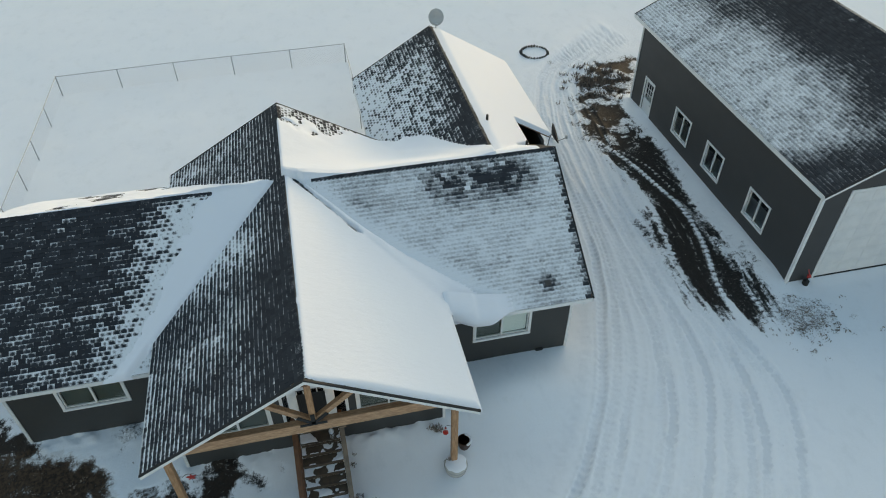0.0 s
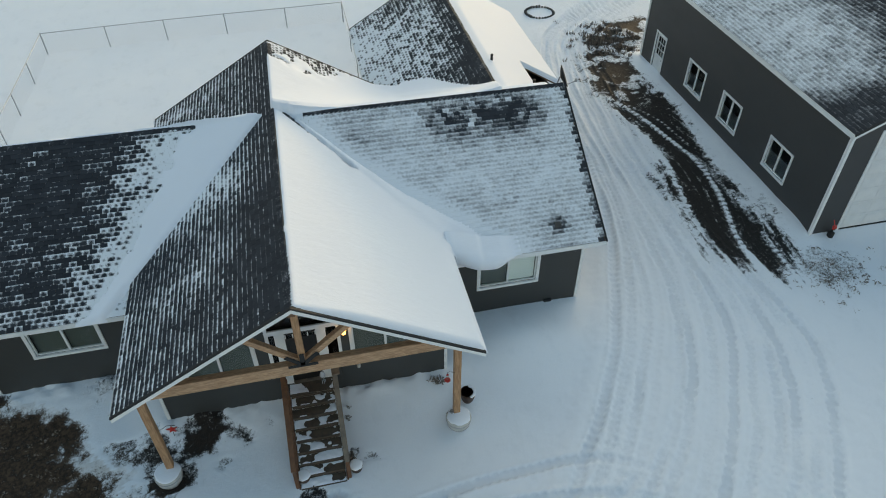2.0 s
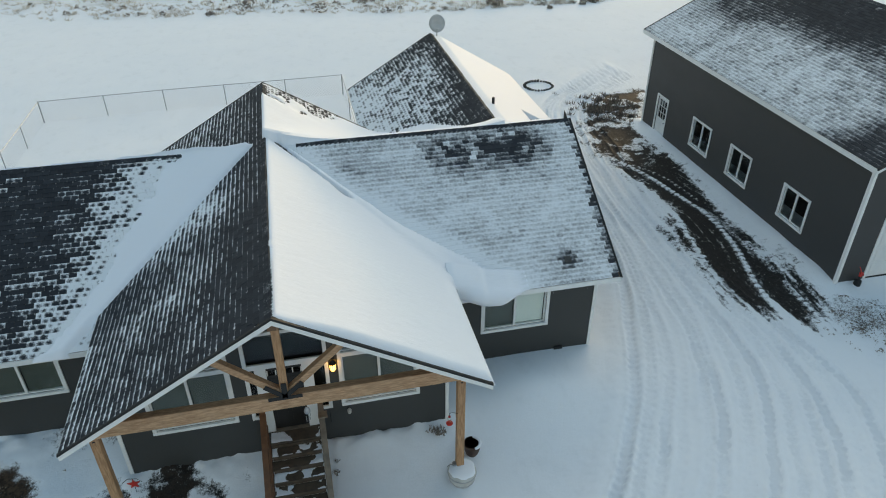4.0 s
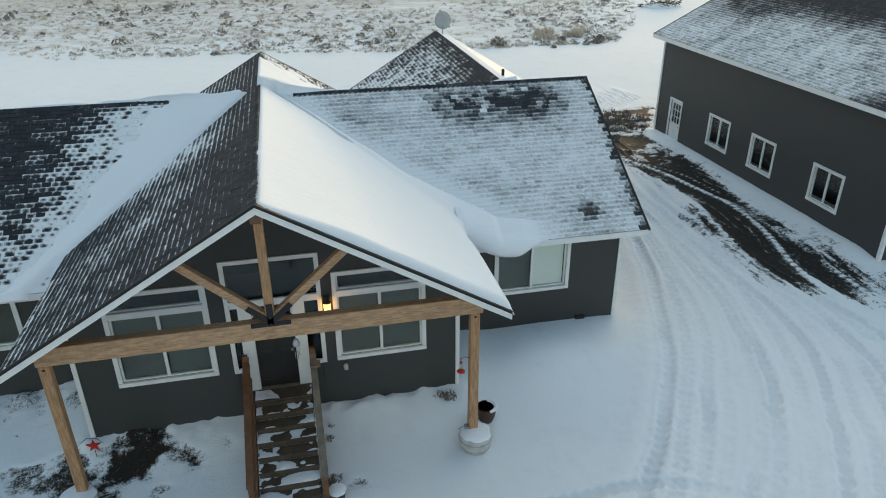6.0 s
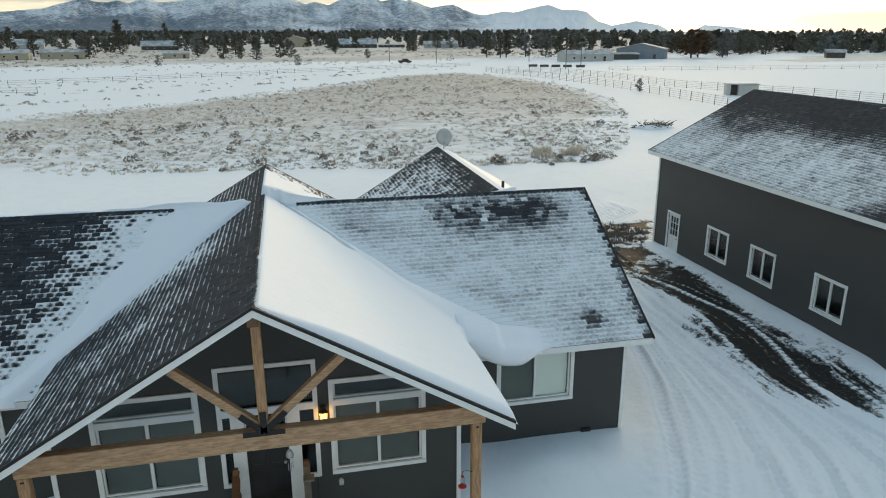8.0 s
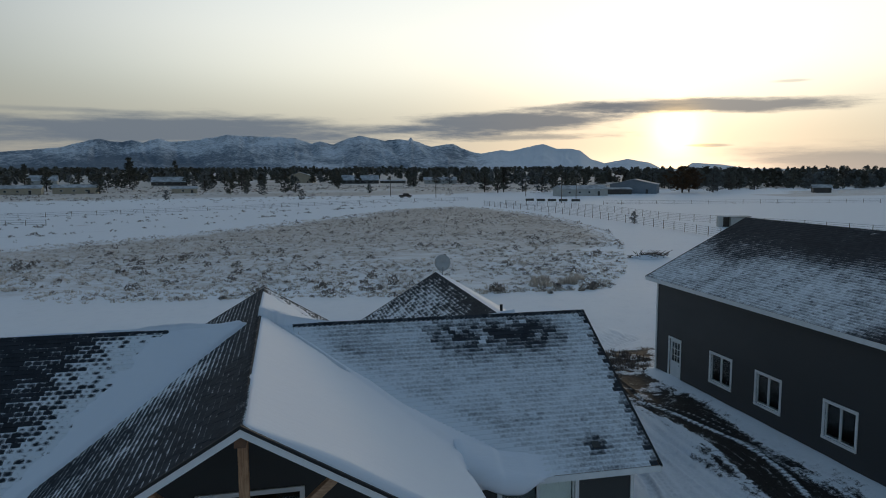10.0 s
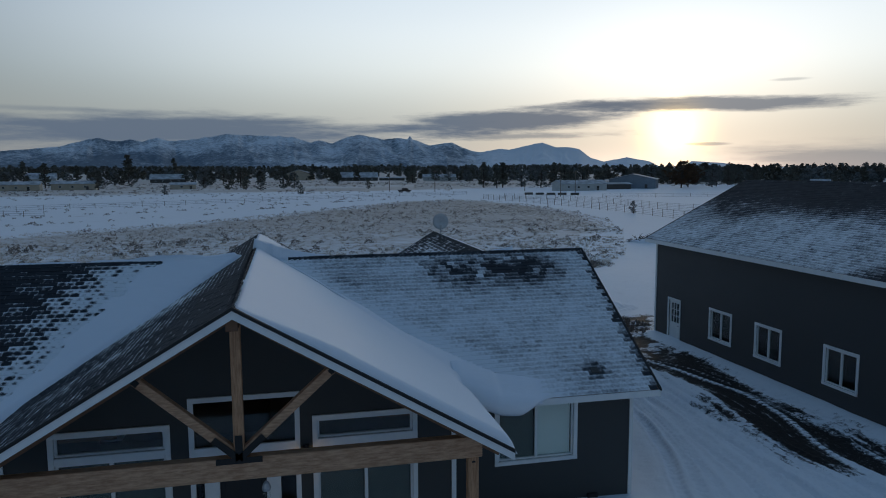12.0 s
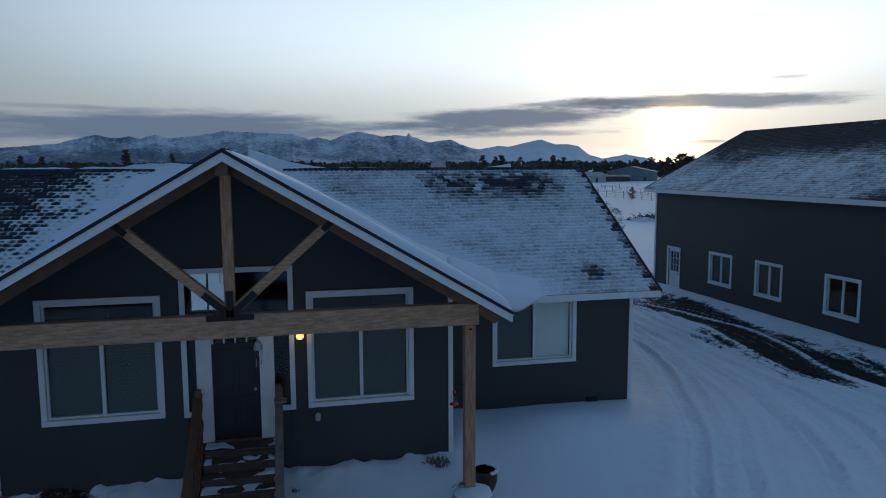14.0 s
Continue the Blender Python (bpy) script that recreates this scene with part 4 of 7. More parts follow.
def rakes(g, end, parent, h=0.165, mat=TRIM):
    for s in (-1, 1):
        bm = bmesh.new()
        o = g.at(0, 0.02 if end == g.a1 else -0.02, 0)
        z = g.top - 0.006
        c0, c1 = g.ridge, g.ridge + s * (g.half + 0.02)
        d = -g.k * (g.half + 0.02)
        prism(bm, [g.at(c0, end, z), g.at(c1, end, z + d), g.at(c1, end, z + d - h), g.at(c0, end, z - h)], Vector(o) * 2)
        part("fascia", bm, mat, parent, "white rake board")
        bm = bmesh.new()
        prism(bm, [g.at(c0, end, z + 0.030), g.at(c1, end, z + d + 0.030), g.at(c1, end, z + d - 0.03), g.at(c0, end, z - 0.03)], Vector(o) * 3)
        part("drip_edge", bm, BLACK, parent, "black metal drip edge")


def eaves(g, side, a0, a1, parent, h=0.15):
    c = g.ridge + side * g.half
    z = g.top - g.k * g.half - 0.012
    c2 = c + side * 0.03
    p, q = g.at(min(c, c2), a0, z - h), g.at(max(c, c2), a1, z)
    part("fascia", boxm(p[0], q[0], p[1], q[1], p[2], q[2]), TRIM, parent, "white eave board")


rakes(CENTRE, CENTRE.a0, house)
rakes(CENTRE, CENTRE.a1, house)
rakes(WING, WING.a0, house)
rakes(WING, WING.a1, house)
rakes(REAR, REAR.a1, house)
eaves(CENTRE, -1, 11.0, 15.6, house)
eaves(CENTRE, 1, 11.0, 15.6, house)
eaves(WING, -1, 3.57, 8.5, house)
eaves(WING, -1, -10.6, -5.57, house)
eaves(REAR, -1, 24.4, 31.3, house)
eaves(REAR, 1, 24.4, 31.3, house)
part("fascia", boxm(8.42, 8.47, 21.9, 24.4, 2.9, 3.9), TRIM, house, "white board below the step in the roof")


def cov_centre_left(x, y, f, rng):
    patch = float(vnoise(x * 0.45 + 0.25 * y, y * 1.3, 1.0, 2)) - 0.5
    belt = 0.26 * math.exp(-((y - 14.0 - 0.1 * (x + 3)) / 1.0) ** 2) * smooth(f, 0.2, 0.5) + 0.26 * math.exp(-((y - 17.4) / 0.9) ** 2) * smooth(f, 0.1, 0.3)
    base = belt + 0.10 * smooth(f, 0.15, 0.6) - 0.30 * smooth(f, 0.38, 0.0) + 0.22 * smooth(f, 0.93, 1.0) + 0.25 * (y > 16)
    return float(base + 0.55 * patch * smooth(f, 0.1, 0.45) - 0.10 + 0.07 * rng.normal())


def cov_wing_front(x, y, f, rng):
    zw = WING.top - WING.k * abs(y - WING.ridge)
    if x < 0:
        side = (CENTRE.ridge - (CENTRE.top - zw) / CENTRE.k) - x
        wide = 0.8 + 2.2 * float(smooth(y, 15.0, 19.6))
        spots = float(vnoise(x, y * 1.4, 0.9, 4)) - 0.5
        near = float(smooth(side + 0.9 * spots, wide + 1.4, wide - 1.0))
        base = -0.12 + 0.90 * near + 0.20 * smooth(f, 0.3, 1.0) + 0.6 * spots + 0.10 * rng.normal() * (1 - 0.8 * near)
        return float(base + 0.10 * smooth(x, -8.6, -10.4) - 0.25 * smooth(f, 0.14, 0.0) * (1 - near))
    spots = float(vnoise(x * 0.7, y * 1.6, 0.8, 4)) - 0.5
    dark = math.exp(-((x - 5.6) / 1.9) ** 4 - ((f - 0.15) / 0.13) ** 2)
    base = 0.70 + 0.24 * spots + 0.04 * rng.normal() - (0.62 + 1.1 * spots + 0.24 * rng.normal()) * dark
    base -= 0.20 * math.exp(-((x - 1.4) / 0.8) ** 2 - ((f - 0.2) / 0.12) ** 2)
    side = x - (CENTRE.ridge + (CENTRE.top - zw) / CENTRE.k)
    wide = 0.05 + 1.25 * float(smooth(y, 18.2, 14.8))
    base += 0.6 * float(smooth(side, wide + 0.9, wide - 0.2))
    hole = math.hypot((x - 7.1) / 0.30, (y - 15.46) / 0.27)
    return float(base - 0.5 * smooth(hole + 0.2 * rng.normal(), 1.5, 0.3) - (0.55 + 0.3 * rng.normal()) * smooth(x, 8.25, 8.45))


def cov_rear_left(x, y, f, rng):
    spots = float(vnoise(x * 0.8, y, 0.9, 3)) - 0.5
    return float(0.46 + 0.32 * smooth(f, 0.45, 1.0) - 0.45 * smooth(f, 0.28, 0.0) - 0.2 * smooth(y, 29.0, 31.3) - 0.3 * smooth(y, 25, 23) + 0.5 * spots + 0.08 * rng.normal())


full = lambda x, y, f, rng: 0.3
shingles(CENTRE, -1, decks[CENTRE], [WING], cov_centre_left, lambda x, y: y < 13.0 and x > -3.6, 1, None, LINED_SHINGLE)
shingles(CENTRE, 1, decks[CENTRE], [WING, REAR], lambda x, y, f, rng: 0.42 + 0.1 * rng.normal() if y > 20 else -0.05 + 0.2 * rng.normal(), None, 2)
shingles(WING, -1, decks[WING], [CENTRE], cov_wing_front, None, 3, lambda x, y: x > 0)
shingles(WING, 1, decks[WING], [CENTRE, REAR], lambda x, y, f, rng: -0.1 if x > 6 else 0.15, None, 4)
shingles(REAR, -1, decks[REAR], [CENTRE, WING], cov_rear_left, None, 5)
shingles(REAR, 1, decks[REAR], [WING], full, None, 6)
ridge_caps(CENTRE, decks[CENTRE], 11.0, 24.3)
ridge_caps(WING, decks[WING], -10.6, 8.5, ((-2.2, -0.2),))
ridge_caps(REAR, decks[REAR], 20.4, 31.3)


# drifted snow on the roofs
def smax(a, b, k):
    h = np.maximum(k - np.abs(a - b), 0) / k
    return np.maximum(a, b) + h * h * k / 4


def roof_snow():
    xs, ys = np.arange(-10.8, 10.6, 0.065), np.arange(10.85, 31.5, 0.065)
    x, y = np.meshgrid(xs, ys)
    zc, zw, zr = (g.height(x, y, 0.07) for g in (CENTRE, WING, REAR))
    roof = np.maximum(np.maximum(zc, zw), zr)
    n1, n2 = vnoise(x, y, 1.1, 1) - 0.5, vnoise(x, y, 0.35, 3) - 0.5
    t = np.full(x.shape, -0.06)
    # thick slab on the porch slope that faces right
    slope_r = (zc >= roof - 1e-6) & (x > -1.0)
    slab = 0.05 + 0.13 * smooth(x, -0.95, 0.8)
    slab = slab * np.where(y > 14.9, 1.0, np.sqrt(np.clip((3.60 - x) / 0.14, 0.02, 1))) * np.sqrt(np.clip((y - 11.0) / 0.12, 0.0, 1)) * smooth(x, -1.0, -0.85)
    t = np.where(slope_r & (y < 19.7), slab + 0.02 * n1, t)
    back_c = slope_r & (y >= 19.7)
    t = np.where(back_c, 0.12 + 0.05 * n1 - 0.35 * smooth(y + 1.8 * n1 + 1.2 * n2, 22.8, 24.2) * smooth(x + 1.2 * n2, 1.9, -0.2), t)
    # behind the right ridge, and the right slope of the rear wing
    back_w = (zw >= roof - 1e-6) & (y > 19.6) & (x > -1)
    t = np.where(back_w, 0.12 * smooth(y, 19.62, 20.0) - 0.3 * smooth(x + 0.1 * (y - 19.6), 8.0, 8.3), t)
    right_r = (zr >= roof - 1e-6) & (x > 6.5) & (zr > -5)
    t = np.where(right_r, 0.14 * np.sqrt(np.clip((10.42 - x) / 0.16, 0.02, 1)) * smooth(x, 6.55, 7.0) * np.sqrt(np.clip((31.36 - y) / 0.14, 0.05, 1)), t)
    left_b = (zw >= roof - 1e-6) & (y > 19.62) & (x < -1)
    t = np.where(left_b, 0.035 + 0.16 * n1 + 0.08 * n2 + 0.08 * smooth(x, -6, -2), t)
    # snow that fills the valleys
    run = CENTRE.top - CENTRE.k * np.abs(x - CENTRE.ridge)
    side = x - (CENTRE.ridge + (CENTRE.top - zw) / CENTRE.k)
    w1 = 0.08 + 1.35 * smooth(y, 18.2, 14.8) + 0.25 * n1
    f1 = np.where(side > 0, 0.26 * smooth(y, 19.6, 16.8) * np.clip(1 - side / w1, 0, 1) ** 1.5, 0.2 * smooth(y, 19.4, 16.5) * smooth(side, -0.9, 0.0))
    f1 = np.where((x > 3.5) & (side <= 0) & (y > 14.7), np.maximum(run + 0.19 - roof, 0.0), f1)
    f1 = np.where((y < 19.6) & (x > -0.95) & (zw > -5) & (x < 6.5), f1, 0)
    strip = slope_r & (np.abs(side + 0.31 + 0.13 * (18.9 - y)) < 0.10 + 0.14 * n2) & (y > 17.35 + 0.4 * n1) & (y < 19.75)
    t = np.where(strip, -0.06, t)
    f1 = np.where(strip, 0.0, f1)
    # broad drift on the left wing beside the valley
    side = (CENTRE.ridge - (CENTRE.top - zw) / CENTRE.k) - x
    w2 = 0.7 + 2.0 * smooth(y, 15.0, 19.7) + 0.5 * n1 + 0.2 * n2
    f2 = np.where(side > 0, 0.15 * np.clip(1 - side / w2, 0, 1) ** 1.4 - 0.03 * smooth(n2 + 0.4 * n1, -0.02, 0.14) * smooth(side / w2, 0.45, 0.75), 0.13 * smooth(side, -0.22, 0.0))
    f2 = np.where((y < 20.0) & (x < -0.95) & (zw > -5) & (zc > -5) | (y < 20.0) & (x < -5.4) & (zw > -5), f2, 0)
    f3 = smax(np.maximum(zc, zw), zr, 1.35) - roof
    f3 = np.where((y > 19.6) & (x > -1) & (x < 6.4), f3 - 0.16 * smooth(x, 4.6, 6.2) * (zr >= roof - 1e-6), 0)
    f4 = smax(zc, zw, 1.4) - np.maximum(zc, zw)
    f4 = np.where((y > 19.6) & (x > -1) & (zc > -5) & (zw > -5), f4, 0)
    fill = np.maximum(np.maximum(f1, f2), np.maximum(f3, f4))
    fill = np.where(roof > -5, fill, 0)
    t = np.maximum(t, np.where(fill > 0.015, fill + np.maximum(t, 0) * 0.6 + np.where(y > 19.8, 0.3, 1.0) * (0.02 * n1 + 0.015 * n2) - 0.012, t))
    rim = np.maximum(np.maximum(CENTRE.height(x, y, 0.15), WING.height(x, y, 0.15)), REAR.height(x, y, 0.15))
    z = np.where((roof > -5) & (t > 0.006), roof + t + 0.012, rim - 0.045)
    keep = (t > 0.006) & (roof > -5)
    soft_zone = smooth(x, 1.6, 2.6) * smooth(y, 17.6, 16.6) * smooth(y, 13.6, 14.3) * smooth(x, 7.5, 6.8) * keep
    soft_zone = np.maximum(soft_zone, smooth(y, 19.9, 20.3) * smooth(x, -0.6, 0.2) * smooth(x, 6.3, 5.8) * keep)
    zb = z.copy()
    for _ in range(14):
        p = np.pad(zb, 1, "edge")
        zb = np.where(keep, (p[:-2, 1:-1] + p[2:, 1:-1] + p[1:-1, :-2] + p[1:-1, 2:] + zb) / 5, z)
    z = z * (1 - soft_zone) + np.maximum(zb, roof + 0.012) * soft_zone
    ob = sheet("snow_drift", xs, ys, z, SNOW, keep)
    return tagged(ob, "wind-packed snow drifted thick over the house roof", "snow", kind="stuff")


roof_snow()


def cornice():
    """The lip of snow that hangs over the low eave beside the porch."""
    bm = bmesh.new()
    rows = []
    n = 48
    for i in range(n + 1):
        f = i / n
        x = 3.46 + 2.3 * f
        zw = lambda y: WING.top - WING.k * (WING.ridge - y)
        run = CENTRE.top - CENTRE.k * (x - CENTRE.ridge)
        wob = 0.5 + 0.5 * math.sin(9.0 * f + 1.0) * math.sin(4.3 * f)
        th = max(run + 0.19 - zw(15.0), 0.0) + 0.24 * max(0.0, 1 - abs(f - 0.42) / 0.58) ** 1.2
        th = min(th, 0.62) * float(smooth(f, 1.0, 0.72))
        droop = (0.02 + 0.33 * float(smooth(f, 0.12, 0.50))) * float(smooth(f, 1.0, 0.62)) * (0.82 + 0.18 * wob)
        out = 0.04 + 0.24 * float(smooth(f, 0.02, 0.42)) * float(smooth(f, 1.0, 0.6))
        e = 14.83
        prof = [(15.35, zw(15.35) + th * 0.9), (15.05, zw(15.05) + th * 0.95), (e, zw(e) + th * 0.86), (e - out * 0.65, zw(e) + th * 0.55), (e - out, zw(e) + th * 0.15 - droop * 0.25), (e - out * 0.95, zw(e) - droop * 0.72), (e - out * 0.6, zw(e) - droop), (e - 0.02, zw(e) - droop * 0.75), (e + 0.04, zw(e) - 0.02)]
        rows.append([bm.verts.new((x, p[0], p[1] + 0.012)) for p in prof])
    for a, b in zip(rows, rows[1:]):
        for k in range(len(a) - 1):
            bm.faces.new((a[k], a[k + 1], b[k + 1], b[k]))
    bm.faces.new(rows[0])
    bm.faces.new(rows[-1][::-1])
    ob = part("snow_cornice", bm, SNOW, None, "", True)
    tagged(ob, "rounded snow lip hanging over the low eave", "snow", kind="stuff")
    bm = bmesh.new()
    rng = random.Random(3)
    for i in range(14):
        x = 3.8 + 4.3 * i / 13 + rng.uniform(-0.1, 0.1)
        l = rng.uniform(0.05, 0.16)
        z0 = 2.68 if x > 5.4 else 2.72
        tube(bm, [(x, 14.76, z0), (x, 14.76, z0 - l * 0.6), (x, 14.76, z0 - l)], [0.012, 0.007, 0.002], 5)
    ob = part("icicles", bm, GLASS, None)
    tagged(ob, "short icicles along the white eave board", "ice", kind="stuff")


cornice()

# the timber porch frame
YB = 11.65
part("beam", stick(bmesh.new(), (-5.14, YB, 3.18), (3.16, YB, 3.18), 0.20, 0.38, bevel=0.012), TIMBER, house, "golden solid-timber porch beam")
for x in (-5.02, 3.0):
    part("post", stick(bmesh.new(), (x, YB, -0.35 if x > 0 else -0.5), (x, YB, 2.99), 0.19, 0.19, (0, 1, 0), 0.012), TIMBER_UP, house, "golden timber porch post")
    part("bolt", boxm(x - 0.03, x + 0.03, YB - 0.103, YB - 0.09, 2.90, 2.93), BLACK, house)
part("king_post", stick(bmesh.new(), (-0.985, YB, 3.37), (-0.985, YB, 5.85), 0.17, 0.17, (0, 1, 0), 0.01), TIMBER_UP, house, "upright timber under the ridge")
for s in (-1, 1):
    part("brace", stick(bmesh.new(), (-0.985 + s * 0.10, YB, 3.46), (-0.985 + s * 1.66, YB, 4.86), 0.15, 0.16, (0, 1, 0), 0.01), TIMBER, house, "slanting timber brace")
    part("end_bracket", stick(bmesh.new(), (-0.985 + s * 1.50, YB - 0.08, 4.70), (-0.985 + s * 1.66, YB - 0.08, 4.85), 0.10, 0.012, (0, 1, 0)), BLACK, house)
part("purlin", boxm(-1.08, -0.9, 11.06, 13.2, 5.60, 5.83), SOFFIT, house, "ridge beam under the porch roof")
br = bmesh.new()
yf = YB - 0.105
box(br, -1.355, -0.615, yf - 0.012, yf, 3.28, 3.38, 0.003)
box(br, -1.045, -0.925, yf - 0.014, yf, 3.28, 3.76, 0.003)
for s in (-1, 1):
    stick(br, (-0.985, yf - 0.008, 3.36), (-0.985 + s * 0.40, yf - 0.008, 3.72), 0.11, 0.012, (0, 1, 0))
part("bracket", br, BLACK, house, "black steel truss bracket")
for s in (-1, 1):
    part("rafter", stick(bmesh.new(), (-1.0, YB, CENTRE.top - 0.23), (-1.0 + s * 4.5, YB, CENTRE.top - 0.23 - 0.6 * 4.5), 0.16, 0.17, (0, 1, 0), 0.008), SOFFIT, house, "brown rafter under the porch roof")
fv = boxm(6.86, 7.12, 15.15, 15.23, 0.06, 0.2, 0.004)
part("foundation_vent", fv, BLACK, house, "dark foundation vent")

# ---- garage ----
garage = thing("garage", "tall dark grey garage with white-cased windows and snowy shingle roof", "garage")
GW = WEST(17.75)
GF = on_wall((0, 16.4, 0), (1, 0, 0), (0, -1, 0))
holes = []
GWIN = ((26.76, 25.17), (23.71, 22.17), (20.09, 18.55))
for a, b in GWIN:
    holes.append((-a + H, -b - H, 0.70 + H, 2.09 - H))
holes.append((-30.06, -29.1, -0.3, 1.9))
wall("wall", GW, -31.148, -16.552, -0.9, flat(4.72), holes, GARAGE_SIDING, garage)
wall("wall", GF, 17.75, 28.05, -0.6, under(BARN), [(18.95, 22.55, 0.0, 4.3)], GARAGE_SIDING, garage, (22.9,))
wall("wall", EAST(28.05), 16.552, 31.148, -0.9, flat(4.72), [], GARAGE_SIDING, garage)
wall("wall", BACK(31.3), -28.05, -17.75, -0.9, lambda u: BARN.top - 0.15 - BARN.k * abs(-u - 22.9), [], GARAGE_SIDING, garage, (-22.9,))
# near-black sheet that stands in for the shade inside the garage
part("inner_wall", boxm(19.4, 19.5, 16.6, 31.1, -0.3, 4.6), ROOM_SHADE, garage, "near-black inner wall behind the windows, painted as unlit room shade")
for a, b in GWIN:
    window(GW, -a, -b, 0.70, 2.09, garage, (None, None))


def side_door():
    bm = bmesh.new()
    t = 0.085
    a, b, z0, z1 = -30.13, -29.02, -0.22, 1.98
    box(bm, a, b, -0.02, 0.035, z1 - t, z1, 0.004)
    box(bm, a, a + t, -0.02, 0.03, z0, z1 - t, 0.004)
    box(bm, b - t, b, -0.02, 0.03, z0, z1 - t, 0.004)
    bm.transform(GW)
    ent = part("entrance", bm, TRIM, garage, "white-cased side entrance with a nine-pane door")
    p, q = a + t, b - t

    def bit(name, u0, u1, n0, n1, z0, z1, mat=WHITE_DOOR, bev=0.0):
        b2 = boxm(u0, u1, n0, n1, z0, z1, bev)
        b2.transform(GW)
        return part(name, b2, mat, ent)

    bit("door_leaf", p, q, -0.09, -0.05, -0.24, 0.82)
    bit("stile", p, p + 0.13, -0.09, -0.05, 0.82, z1 - t)
    bit("stile", q - 0.13, q, -0.09, -0.05, 0.82, z1 - t)
    bit("top_rail", p + 0.13, q - 0.13, -0.09, -0.05, 1.75, z1 - t)
    w = q - p - 0.26
    for k in (1, 2):
        bit("glazing_bar", p + 0.13 + w * k / 3 - 0.012, p + 0.13 + w * k / 3 + 0.012, -0.085, -0.045, 0.82, 1.75)
        zz = 0.82 + 0.93 * k / 3
        bit("glazing_bar", p + 0.13, q - 0.13, -0.085, -0.046, zz - 0.012, zz + 0.012)
    for u0 in (p + 0.1, (p + q) / 2 + 0.04):
        bit("door_panel", u0, u0 + 0.32, -0.055, -0.043, -0.1, 0.68, WHITE_DOOR, 0.006)
    bit("pane", p + 0.13, q - 0.13, -0.072, -0.066, 0.82, 1.75, GLASS)
    k = lathe([(0.012, 0), (0.012, 0.05), (0.03, 0.06), (0.03, 0.085), (0.015, 0.095)], 12)
    k.transform(GW @ Matrix.Translation((q - 0.07, -0.05, 0.72)) @ Matrix.Rotation(radians(-90), 4, "X"))
    part("door_knob", k, STEEL, ent)


side_door()


def roller_door():
    ob = part("overhead_door", boxm(18.96, 22.54, 16.50, 16.52, 0.02, 4.28), WHITE_DOOR, garage, "white panelled overhead garage door")
    for i in range(7):
        bm = boxm(18.96, 22.54, 16.45, 16.50, 0.02 + i * 0.612, 0.02 + i * 0.612 + 0.604, 0.006)
        for j in range(4):
            u = 19.08 + j * 0.88
            z0 = 0.12 + i * 0.612
            box(bm, u, u + 0.72, 16.435, 16.452, z0, z0 + 0.40, 0.008)
        part("door_section", bm, WHITE_DOOR, ob)
    tr = bmesh.new()
    box(tr, 18.84, 18.95, 16.37, 16.45, 0.0, 4.40, 0.004)
    box(tr, 22.55, 22.66, 16.37, 16.45, 0.0, 4.40, 0.004)
    box(tr, 18.95, 22.55, 16.37, 16.45, 4.30, 4.40, 0.004)
    part("door_casing", tr, TRIM, garage)
    part("door_seal", boxm(18.96, 22.54, 16.43, 16.5, -0.05, 0.02), BLACK, ob)


roller_door()
for x, y in ((17.77, 16.42), (17.77, 31.28)):
    corner_board(x, y, -0.1 if y < 20 else -0.3, 4.6, garage, 0.12)
gdeck = deck(BARN, garage, SOFFIT)
rakes(BARN, BARN.a0, garage)
rakes(BARN, BARN.a1, garage)
eaves(BARN, -1, 16.0, 31.75, garage, 0.17)
eaves(BARN, 1, 16.0, 31.75, garage, 0.17)


def cov_garage(x, y, f, rng):
    return float(0.62 + 0.35 * (float(vnoise(x, y * 1.4, 0.9, 4)) - 0.5) + 0.07 * rng.normal() - 0.82 * smooth(f + 0.35 * (vnoise(x, y, 3.0, 2, 2) - 0.5), 0.72, 0.16) - 0.45 * smooth(y - 2.0 * f, 17.2, 15.4) - 0.12 * smooth(y, 20, 16))


shingles(BARN, -1, gdeck, [], cov_garage, None, 7, lambda x, y: True)
shingles(BARN, 1, gdeck, [], full, None, 8)
ridge_caps(BARN, gdeck, 16.0, 31.75)


